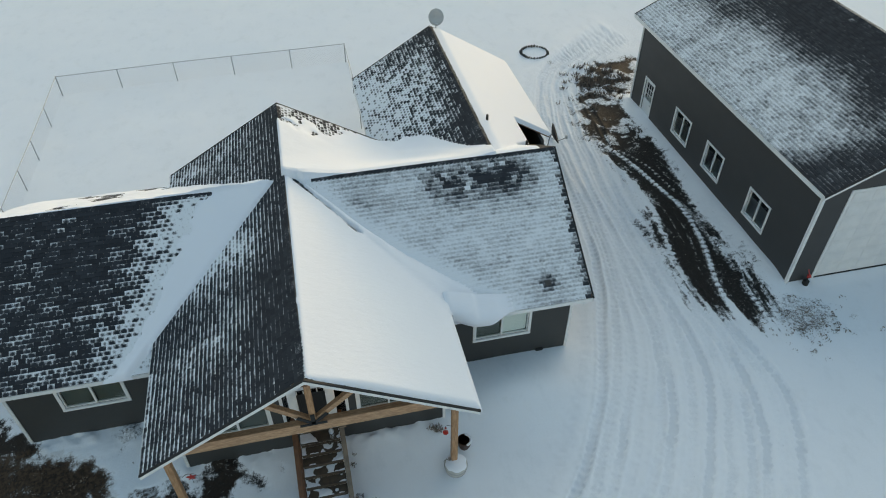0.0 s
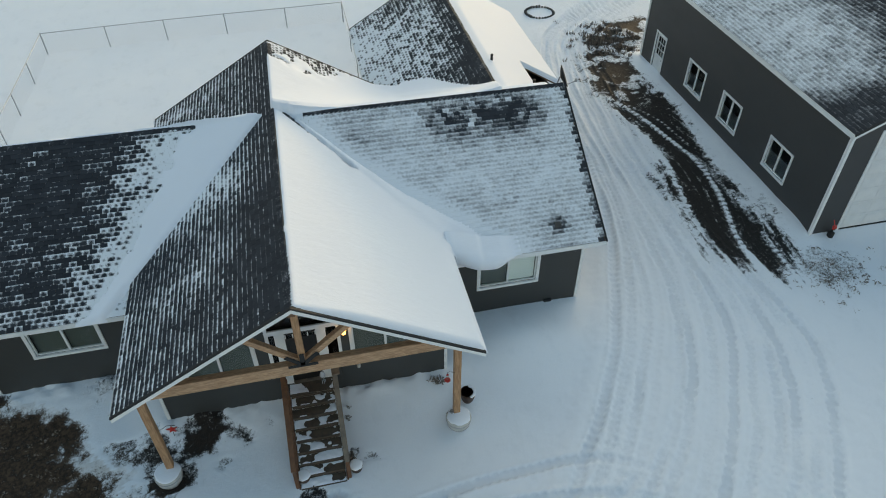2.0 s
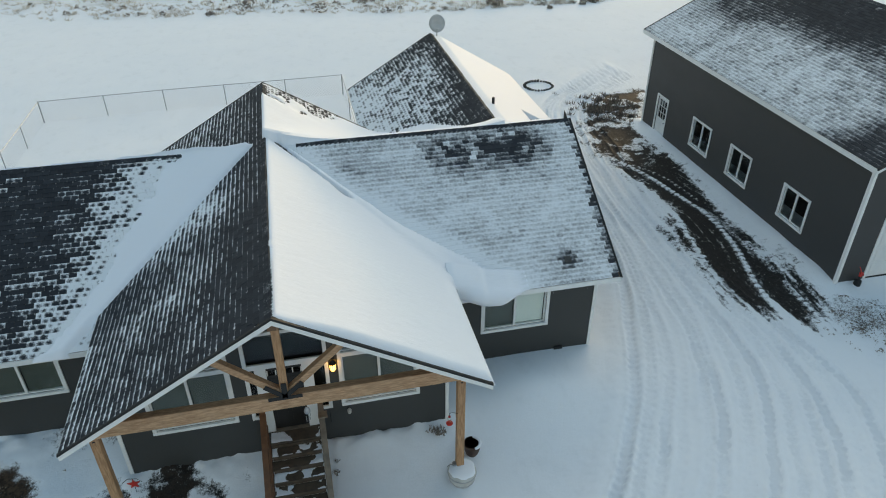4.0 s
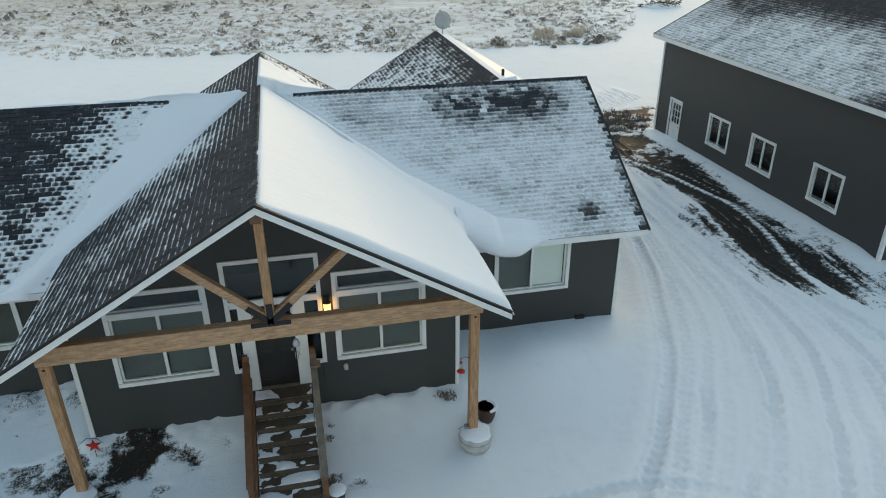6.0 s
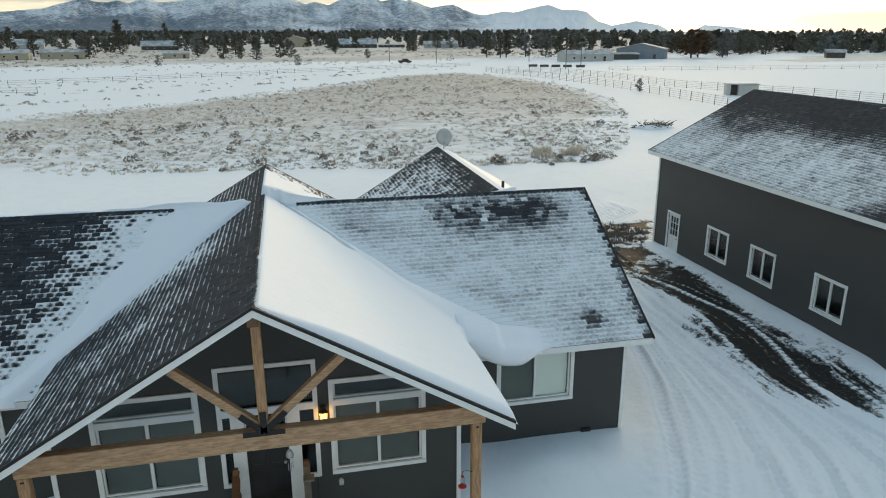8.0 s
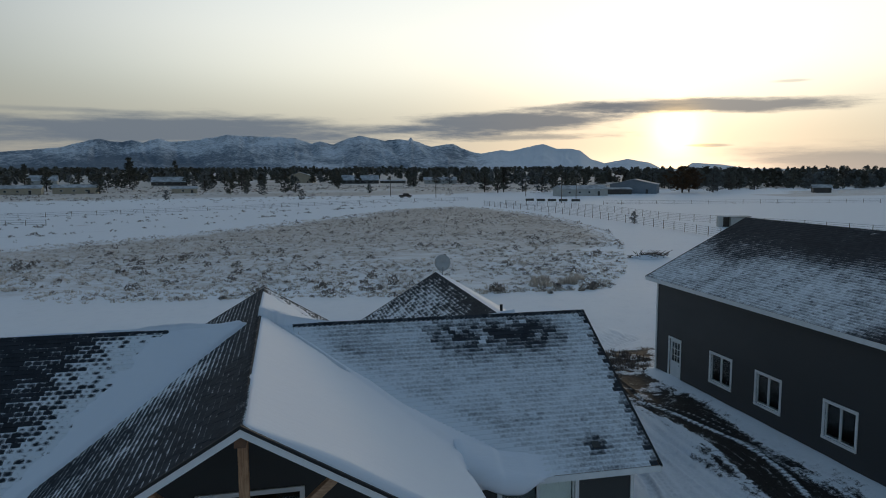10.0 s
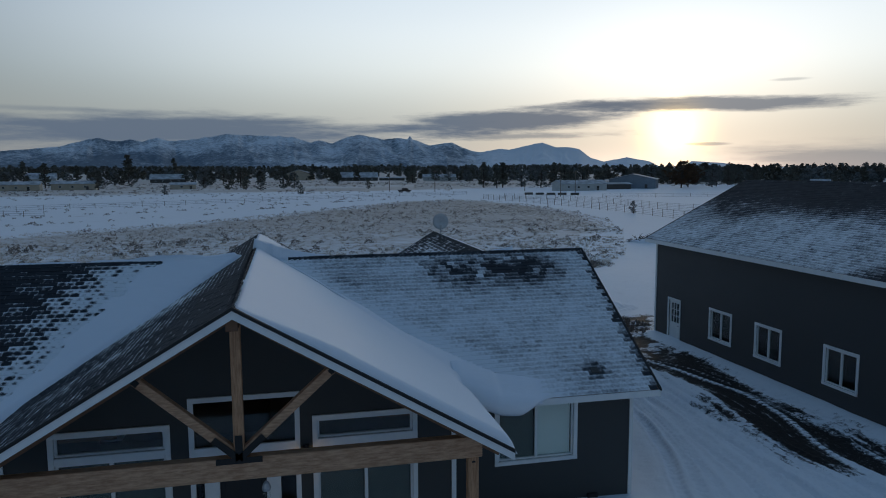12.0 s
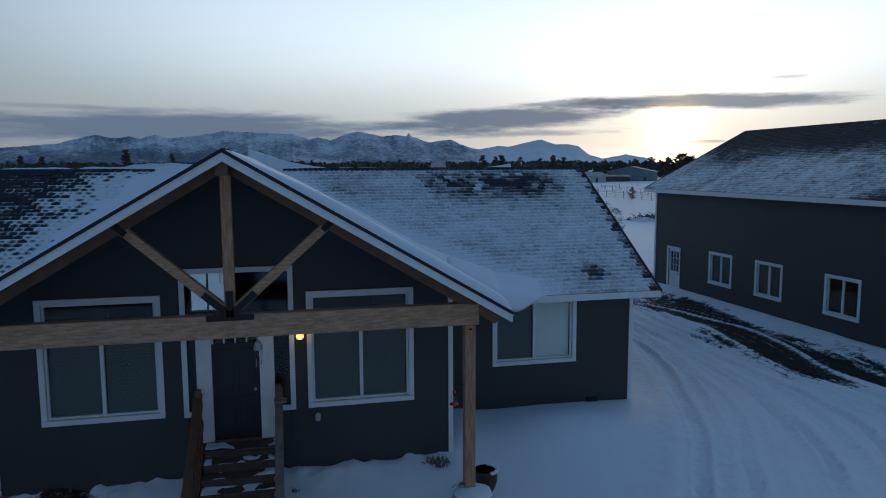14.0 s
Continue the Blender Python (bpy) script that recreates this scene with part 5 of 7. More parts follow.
# ---- things round the porch ----
def porch_stairs():
    st = thing("porch_stairs", "weathered wooden porch stairs with snowy treads", "stairs", Matrix.Translation((-1.0, 0, 0)))
    n, top, y0, run, rise = 8, 0.66, 12.75, 0.29, 0.139
    part("landing", boxm(-0.62, 0.62, y0, 13.16, top - 0.045, top, 0.004), TREAD, st)
    rng = random.Random(2)
    for i in range(n):
        z = top - rise * (i + 1)
        y = y0 - run * i
        part("riser", boxm(-0.60, 0.60, y - 0.02, y, z, z + rise - 0.05), TREAD, st)
        part("tread", boxm(-0.62, 0.62, y - run - 0.03, y - 0.021, z - 0.045, z, 0.005), TREAD, st)
    for s in (-1, 1):
        b = bmesh.new()
        prism(b, [(s * 0.635, y0, top - 0.02), (s * 0.635, y0 - run * n, top - rise * n - 0.02), (s * 0.635, y0 - run * n, top - rise * n - 0.34), (s * 0.635, y0, top - 0.36)], (s * 0.04, 0, 0))
        part("stringer", b, STAIN, st)
        yt, yb = 12.98, y0 - run * n + 0.1
        zt, zb = top, top - rise * n
        part("newel_post", stick(bmesh.new(), (s * 0.71, yt, -0.3), (s * 0.71, yt, top + 1.08), 0.10, 0.10, (0, 1, 0), 0.006), STAIN, st)
        part("newel_post", stick(bmesh.new(), (s * 0.71, yb, zb - 0.35), (s * 0.71, yb, zb + 0.80), 0.10, 0.10, (0, 1, 0), 0.006), STAIN, st)
        part("handrail", stick(bmesh.new(), (s * 0.71, yt + 0.06, top + 0.98), (s * 0.71, yb - 0.08, zb + 0.84), 0.14, 0.04, (0, 0, 1), 0.004), STAIN if s < 0 else WEATHERED, st)
        part("side_rail", stick(bmesh.new(), (s * 0.655, yt, top + 0.84), (s * 0.655, yb, zb + 0.70), 0.035, 0.14, (0, 0, 1), 0.004), STAIN if s < 0 else WEATHERED, st)
        part("lower_rail", stick(bmesh.new(), (s * 0.655, yt, top + 0.46), (s * 0.655, yb, zb + 0.34), 0.035, 0.14, (0, 0, 1), 0.004), STAIN if s < 0 else WEATHERED, st)
    part("post_cap", boxm(0.63, 0.85, 12.5, 12.72, top + 0.87, top + 0.91, 0.005), WEATHERED, st)
    # packed snow on the treads, trodden thin in the middle
    b = bmesh.new()
    for i in range(-1, n):
        z = top - rise * (i + 1)
        yb = y0 - run * i - 0.03 if i >= 0 else 13.12
        gx, gy = np.meshgrid(np.linspace(-0.61, 0.61, 42), np.linspace(yb - (run - 0.02 if i >= 0 else 0.36), yb, 13))
        h = 0.035 * (vnoise(gx + i * 3.1, gy, 0.32, i % 5 + 1, 3) - 0.52 + 0.12 * smooth(gy, yb - 0.2, yb - 0.3) - 0.14 * np.exp(-((gx - 0.05) / 0.25) ** 2) * (1 if i < 4 else 0.4) - (0.06 if i < 0 else 0.0)) / 0.3
        h *= smooth(np.abs(gx), 0.61, 0.55) * smooth(gy, yb - run + 0.02, yb - run + 0.07) if i >= 0 else 1.0
        vs = [[b.verts.new((gx[r, c], gy[r, c], z + max(h[r, c], -0.012) + 0.002)) for c in range(42)] for r in range(13)]
        for r in range(12):
            for c in range(41):
                if max(h[r, c], h[r + 1, c], h[r, c + 1], h[r + 1, c + 1]) > 0:
                    b.faces.new((vs[r][c], vs[r][c + 1], vs[r + 1][c + 1], vs[r + 1][c]))
    bmesh.ops.delete(b, geom=[v for v in b.verts if not v.link_faces], context="VERTS")
    sn = part("stair_snow", b, SNOW, None, "", True)
    sn.matrix_basis = Matrix.Translation((-1.0, 0, 0))
    tagged(sn, "patchy trodden snow on the stair treads", "snow", kind="stuff")


porch_stairs()


def snow_cap(name, x, y, z, r, h, seed=0):
    b = bmesh.new()
    n, m = 20, 6
    rng = random.Random(seed)
    rad = [1 + rng.uniform(-0.05, 0.05) for _ in range(n)]
    rings = []
    for j in range(m + 1):
        f = j / m
        rings.append([b.verts.new((x + math.cos(2 * math.pi * k / n) * r * rad[k] * math.sin(math.pi / 2 * (1 - f * 0.98)), y + math.sin(2 * math.pi * k / n) * r * rad[k] * math.sin(math.pi / 2 * (1 - f * 0.98)), z + h * math.sin(math.pi / 2 * f) ** 0.7)) for k in range(n)])
    for p, q in zip(rings, rings[1:]):
        for k in range(n):
            b.faces.new((p[k], p[(k + 1) % n], q[(k + 1) % n], q[k]))
    b.faces.new(rings[-1])
    return tagged(part(name, b, SNOW, None, "", True), "cap of fresh snow on the round planter", "snow", kind="stuff")


def planter(x, y, z):
    p = thing("barrel_planter", "pale round half-barrel planter at the foot of a porch post", "planter", Matrix.Translation((x, y, z)), "planters at the porch posts")
    part("tub", lathe([(0.24, 0), (0.29, 0.04), (0.34, 0.16), (0.365, 0.30), (0.36, 0.40), (0.33, 0.45), (0.28, 0.455)], 32), CONCRETE, p, "", True)
    for h, r in ((0.14, 0.338), (0.335, 0.372)):
        part("hoop", tube(bmesh.new(), [(0, 0, h - 0.012), (0, 0, h + 0.012)], [r, r], 32), STEEL, p, "thin dark metal hoop")
    return p


planter(3.03, 11.5, -0.47)
planter(-5.1, 11.5, -0.5)
snow_cap("planter_snow", 3.03, 11.5, -0.03, 0.345, 0.07, 1)
snow_cap("planter_snow", -5.1, 11.5, -0.06, 0.345, 0.05, 2)

pot = thing("plant_pot", "brown glazed pot with snow on its rim beside the post", "pot", Matrix.Translation((3.48, 12.2, ground_z(3.48, 12.2) - 0.04)))
b = bmesh.new()
tube(b, [(0, 0, z) for z in (0, 0.08, 0.22, 0.36, 0.42, 0.42, 0.30, 0.1)], [0.13, 0.17, 0.21, 0.215, 0.23, 0.195, 0.18, 0.14], 28)
part("body", b, RUST, pot, "", True)
b = bmesh.new()
for k in range(14):
    a = -1.3 + 2.4 * k / 13
    r = bmesh.ops.create_uvsphere(b, u_segments=8, v_segments=5, radius=1)
    for v in r["verts"]:
        v.co = Vector((3.48 + math.cos(a) * 0.205 + v.co.x * 0.045, 12.2 + math.sin(a) * 0.205 + v.co.y * 0.045, ground_z(3.48, 12.2) + 0.375 + v.co.z * 0.03))
tagged(part("pot_snow", b, SNOW, None, "", True), "thin crust of snow on the pot rim", "snow", kind="stuff")

for k, (x, y) in enumerate(((-1.52, 10.72), (-0.08, 10.72))):
    t = thing("flower_pot", "small dark pot heaped with snow at the stair foot", "pot", Matrix.Translation((x, y, ground_z(x, y) - 0.05)), "pots at the stair foot")
    part("body", lathe([(0.11, 0), (0.15, 0.06), (0.18, 0.22), (0.19, 0.25), (0.17, 0.255)], 20), RUST, t, "", True)
    tagged(snow_cap("pot_snow", x, y, ground_z(x, y) + 0.2, 0.185, 0.08, 5 + k), "round cap of snow on the small pot")

can = thing("metal_can", "small grey can standing on the snowy planter", "can", Matrix.Translation((2.86, 11.62, 0.0)))
part("body", lathe([(0.055, -0.02), (0.055, 0.09), (0.06, 0.1), (0.05, 0.1)], 18), STEEL, can)
part("handle", tube(bmesh.new(), [(-0.05, 0, 0.06), (-0.12, -0.02, 0.10), (-0.2, -0.03, 0.05)], [0.006] * 3, 6), BLACK, can, "thin bent wire")


def wall_lantern():
    m = Matrix.Translation((0.12, 13.05, 2.54))
    l = thing("wall_lantern", "lit black wall lantern with amber glass by the door", "lantern", m)
    part("back_plate", boxm(-0.06, 0.06, 0.12, 0.15, 0.08, 0.32, 0.01), BLACK, l)
    part("arm", tube(bmesh.new(), [(0, 0.13, 0.28), (0, 0.06, 0.36), (0, 0, 0.33)], [0.01] * 3, 8), BLACK, l)
    part("roof", lathe([(0.10, 0.235), (0.085, 0.25), (0.05, 0.29), (0.02, 0.32), (0.012, 0.34)], 8), BLACK, l)
    part("glass", lathe([(0.055, 0.01), (0.07, 0.05), (0.082, 0.21), (0.08, 0.235)], 8), GLOW, l, "glowing amber glass")
    for k in range(8):
        a = 2 * math.pi * k / 8
        part("rib", stick(bmesh.new(), (0.058 * math.cos(a), 0.058 * math.sin(a), 0.0), (0.086 * math.cos(a), 0.086 * math.sin(a), 0.24), 0.008, 0.008), BLACK, l)
    part("base", lathe([(0.02, -0.03), (0.062, -0.01), (0.062, 0.012)], 8), BLACK, l)
    lamp = bpy.data.lights.new("lantern_light", "POINT")
    lamp.energy, lamp.color, lamp.shadow_soft_size = 1.1, (1.0, 0.6, 0.25), 0.09
    o = new("lantern_light", lamp)
    o.location = (0.12, 12.9, 2.66)


wall_lantern()


def hanging(name, label, category, x, y, z, build):
    t = thing(name, label, category, Matrix.Translation((x, y, z)))
    build(t)
    return t


def feeder_parts(t):
    part("bottle", lathe([(0.02, 0.0), (0.045, 0.02), (0.05, 0.14), (0.03, 0.18), (0.012, 0.2)], 14), GLASS, t, "clear bottle")
    part("base", lathe([(0.05, -0.05), (0.085, -0.035), (0.085, -0.015), (0.03, 0.0)], 16), RED, t, "red feeding base")
    part("cap", lathe([(0.03, 0.18), (0.032, 0.21), (0.008, 0.225)], 12), RED, t)
    part("hook", tube(bmesh.new(), [(0, 0, 0.22), (0.0, 0.0, 0.30), (0.06, -0.02, 0.345), (0.19, -0.06, 0.32)], [0.006] * 4, 6), BLACK, t, "black wall hook")


hanging("bird_feeder", "red and clear bird feeder hung from the porch post", "bird feeder", 2.72, 11.62, 1.60, feeder_parts)


def chime_parts(t):
    part("shade", lathe([(0.012, 0.26), (0.05, 0.22), (0.075, 0.14), (0.07, 0.10), (0.06, 0.09)], 12), STEEL, t)
    part("vessel", lathe([(0.03, -0.06), (0.06, -0.03), (0.065, 0.06), (0.055, 0.09)], 12), GLASS, t, "clear faceted glass")
    for k in range(5):
        a = 2 * math.pi * k / 5
        part("drop", lathe([(0.004, -0.16 - 0.01 * k), (0.009, -0.12), (0.004, -0.06)], 6), STEEL, t).matrix_basis = Matrix.Translation((0.045 * math.cos(a), 0.045 * math.sin(a), 0))
    part("cord", tube(bmesh.new(), [(0, 0, 0.26), (0, 0, 0.34)], [0.004, 0.004], 6), BLACK, t)


hanging("wind_chime", "silvery glass wind chime hung under the porch beam", "wind chime", -0.57, 11.56, 2.68, chime_parts)


def faucet_parts(t):
    part("body", tube(bmesh.new(), [(0, 0.06, 0.02), (0, -0.03, 0.02), (0, -0.06, -0.03)], [0.018, 0.018, 0.014], 8), STEEL, t)
    part("cover", lathe([(0.02, -0.10), (0.05, -0.08), (0.055, 0.02), (0.03, 0.06)], 12), CONCRETE, t, "pale frost cover")


hanging("wall_faucet", "small frost-covered faucet on the grey wall", "faucet", 0.42, 13.13, 1.02, faucet_parts)


def star_parts(t):
    b = bmesh.new()
    pts = [(math.sin(math.pi * k / 5) * (0.16 if k % 2 == 0 else 0.065), 0, math.cos(math.pi * k / 5) * (0.16 if k % 2 == 0 else 0.065)) for k in range(10)]
    prism(b, pts, (0, 0.03, 0))
    part("star", b, RED, t)
    part("stake", tube(bmesh.new(), [(0, 0.015, -0.45), (0, 0.015, -0.1)], [0.008, 0.008], 6), BLACK, t)
    part("wire", tube(bmesh.new(), [(-0.25, 0, 0.1), (-0.1, 0, 0.22), (0.1, 0.0, 0.18), (0.2, 0, 0.05)], [0.008] * 4, 6), BLACK, t)


hanging("garden_star", "red star ornament on a thin stake in the snow", "garden ornament", -5.0, 12.7, 0.15, star_parts)


def hydrant_parts(t):
    part("pipe", tube(bmesh.new(), [(0, 0, -0.1), (0, 0, 0.45)], [0.03, 0.03], 10), BLACK, t)
    part("head", tube(bmesh.new(), [(0, 0, 0.40), (0, 0, 0.52), (0, -0.04, 0.56), (0, -0.12, 0.50)], [0.05, 0.06, 0.05, 0.03], 10), RED, t, "bright red head")
    part("handle", stick(bmesh.new(), (0, 0.0, 0.56), (0.02, 0.14, 0.70), 0.03, 0.015), RED, t)
    part("can", lathe([(0.10, -0.05), (0.12, 0.0), (0.12, 0.22), (0.04, 0.28)], 14), BLACK, t)


hanging("yard_hydrant", "red and black yard hydrant beside the garage corner", "hydrant", 18.5, 16.2, -0.1, hydrant_parts)


# ---- satellite dishes, pipes ----
def dish(x, y, z, aim, r, mat, label):
    d = thing("satellite_dish", label, "satellite dish", Matrix.Translation((x, y, z)) @ Matrix.Rotation(radians(aim), 4, "Z"))
    b = bmesh.new()
    n = 28
    rings = []
    for rr, dd in ((0.02, 0.09), (0.3, 0.075), (0.6, 0.05), (0.85, 0.018), (1.0, 0.0), (1.0, -0.012), (0.6, 0.035), (0.02, 0.078)):
        rings.append([b.verts.new((rr * r * math.cos(2 * math.pi * k / n), dd * 1.6 * r / 0.4, 0.55 + rr * r * 1.08 * math.sin(2 * math.pi * k / n))) for k in range(n)])
    for p, q in zip(rings, rings[1:]):
        for k in range(n):
            b.faces.new((p[k], p[(k + 1) % n], q[(k + 1) % n], q[k]))
    b.transform(Matrix.Translation((0, 0, 0.55)) @ Matrix.Rotation(radians(-22), 4, "X") @ Matrix.Translation((0, 0, -0.55)))
    part("reflector", b, mat, d, "", True)
    part("mast", tube(bmesh.new(), [(0, 0.25, -0.12), (0, 0.22, 0.25), (0, 0.15, 0.52)], [0.025] * 3, 10), STEEL, d)
    part("feed_arm", tube(bmesh.new(), [(0, 0.12, 0.30), (0, -0.2, 0.22), (0, -0.46, 0.36)], [0.016] * 3, 8), STEEL, d)
    part("receiver", boxm(-0.06, 0.06, -0.52, -0.42, 0.33, 0.45, 0.02), DISH, d)
    return d


dish(6.75, 31.2, 5.2, -10, 0.36, DISH, "pale grey satellite dish on the rear gable")
dish(9.75, 22.5, 3.75, 75, 0.40, BLACK, "dark satellite dish mounted on the low roof edge")
for x, y, z0, z1 in ((6.95, 22.8, 4.95, 5.35), (8.0, 21.0, 4.85, 5.15)):
    p = part("vent_pipe", lathe([(0.05, z0), (0.05, z1), (0.035, z1)], 14), BLACK, house, "black roof vent pipe")
    p.matrix_basis = Matrix.Translation((x, y, 0))
pv = thing("roof_vent", "dark square roof vent in a hole melted through the snow", "roof vent", Matrix.Translation((7.1, 15.46, 3.19)) @ Matrix.Rotation(math.atan(0.605), 4, "X"))
part("hood", boxm(-0.10, 0.10, -0.10, 0.10, 0.008, 0.04, 0.012), STONE, pv)
part("flashing", boxm(-0.15, 0.15, -0.15, 0.15, 0.0, 0.009), STONE, pv)

# ---- fire ring ----
ring = thing("fire_ring", "ring of dark stones in the snow", "fire ring", Matrix.Translation((14.6, 38.5, ground_z(14.6, 38.5))))
rng = random.Random(8)
for k in range(30):
    a = 2 * math.pi * k / 30
    b = bmesh.new()
    bmesh.ops.create_icosphere(b, subdivisions=1, radius=1)
    sx, sy, sz = rng.uniform(0.07, 0.12), rng.uniform(0.06, 0.1), rng.uniform(0.06, 0.11)
    for v in b.verts:
        v.co = Vector((v.co.x * sx, v.co.y * sy, v.co.z * sz)) * rng.uniform(0.85, 1.15)
    b.transform(Matrix.Translation((0.84 * math.cos(a), 0.84 * math.sin(a), 0.05)) @ Matrix.Rotation(a + rng.uniform(-0.4, 0.4), 4, "Z"))
    part("stone", b, STONE, ring)


# ---- chain-link fence round the back yard ----
def chain_fence():
    f = thing("chain_link_fence", "grey chain-link fence round the snowy back yard", "fence")
    line = [(2.85, 32.0), (2.95, 36.0), (2.98, 40.1), (-0.3, 40.1), (-3.7, 40.1), (-7.0, 40.05), (-10.1, 39.95), (-13.4, 39.9), (-13.35, 36.3), (-13.3, 32.9), (-13.3, 30.2), (-13.3, 27.2), (-13.3, 24.5)]
    tops = []
    for i, (x, y) in enumerate(line):
        z = ground_z(x, y)
        big = i in (2, 7)
        part("post", tube(bmesh.new(), [(x, y, z - 0.2), (x, y, z + 1.2), (x, y, z + 1.23)], [0.035 if big else 0.026] * 2 + [0.01], 8), STEEL, f)
        tops.append(Vector((x, y, z + 1.19)))
    for p, q in zip(tops, tops[1:]):
        part("top_rail", tube(bmesh.new(), [p, q], [0.02, 0.02], 6), STEEL, f)
        b = bmesh.new()
        d = (q - p).length
        n = int(d / 0.16)
        for k in range(-7, n):
            for s in (0, 1):
                u0, u1 = k * 0.16, k * 0.16 + 1.12
                za, zb = (1.14, 0.02) if s else (0.02, 1.14)
                c0, c1 = max(u0, 0), min(u1, d)
                if c1 - c0 < 0.05:
                    continue
                h0 = za + (zb - za) * (c0 - u0) / 1.12
                h1 = za + (zb - za) * (c1 - u0) / 1.12
                a, e = p.lerp(q, c0 / d) + Vector((0, 0, h0 - 1.19)), p.lerp(q, c1 / d) + Vector((0, 0, h1 - 1.19))
                w = Vector((0, 0, 0.0035))
                b.faces.new([b.verts.new(v) for v in (a - w, e - w, e + w, a + w)])
        part("wire_mesh", b, STEEL, f).data.update()


chain_fence()


# ---- plants ----
def blades(bm, x, y, z, r, h, n, rng, lean=0.5):
    for _ in range(n):
        a, q = rng.uniform(0, 6.283), r * math.sqrt(rng.random())
        px, py = x + math.cos(a) * q * 0.5, y + math.sin(a) * q * 0.5
        tx, ty = px + math.cos(a) * r * lean * rng.random() + rng.uniform(-0.04, 0.04), py + math.sin(a) * r * lean * rng.random()
        w = rng.uniform(0.012, 0.03) * (1 + r)
        b = rng.uniform(0, 3.14)
        wx, wy = math.cos(b) * w, math.sin(b) * w
        hh = h * rng.uniform(0.5, 1.0)
        bm.append(((px - wx, py - wy, z - 0.02), (px + wx, py + wy, z - 0.02), (tx, ty, z + hh)))


def twigs(bm, x, y, z, r, h, n, rng):
    """A low rounded shrub of small leaf clumps."""
    for _ in range(n):
        a, e = rng.uniform(0, 6.283), math.asin(rng.uniform(0.05, 1))
        q = r * rng.uniform(0.55, 1.0)
        c = Vector((x + math.cos(a) * math.cos(e) * q, y + math.sin(a) * math.cos(e) * q, z + math.sin(e) * h * rng.uniform(0.6, 1.0)))
        s = r * rng.uniform(0.16, 0.34)
        u = Vector((rng.uniform(-1, 1), rng.uniform(-1, 1), rng.uniform(-1, 1))).normalized() * s
        v = u.orthogonal().normalized() * s * rng.uniform(0.5, 1)
        bm.append((tuple(c - u), tuple(c + v), tuple(c + u)))


def triangles(name, tris, mat, label, category):
    me = bpy.data.meshes.new(name)
    flat_v = [p for t in tris for p in t]
    me.from_pydata(flat_v, [], [(i, i + 1, i + 2) for i in range(0, len(flat_v), 3)])
    me.materials.append(mat)
    return tagged(new(name, me), label, category, kind="stuff")


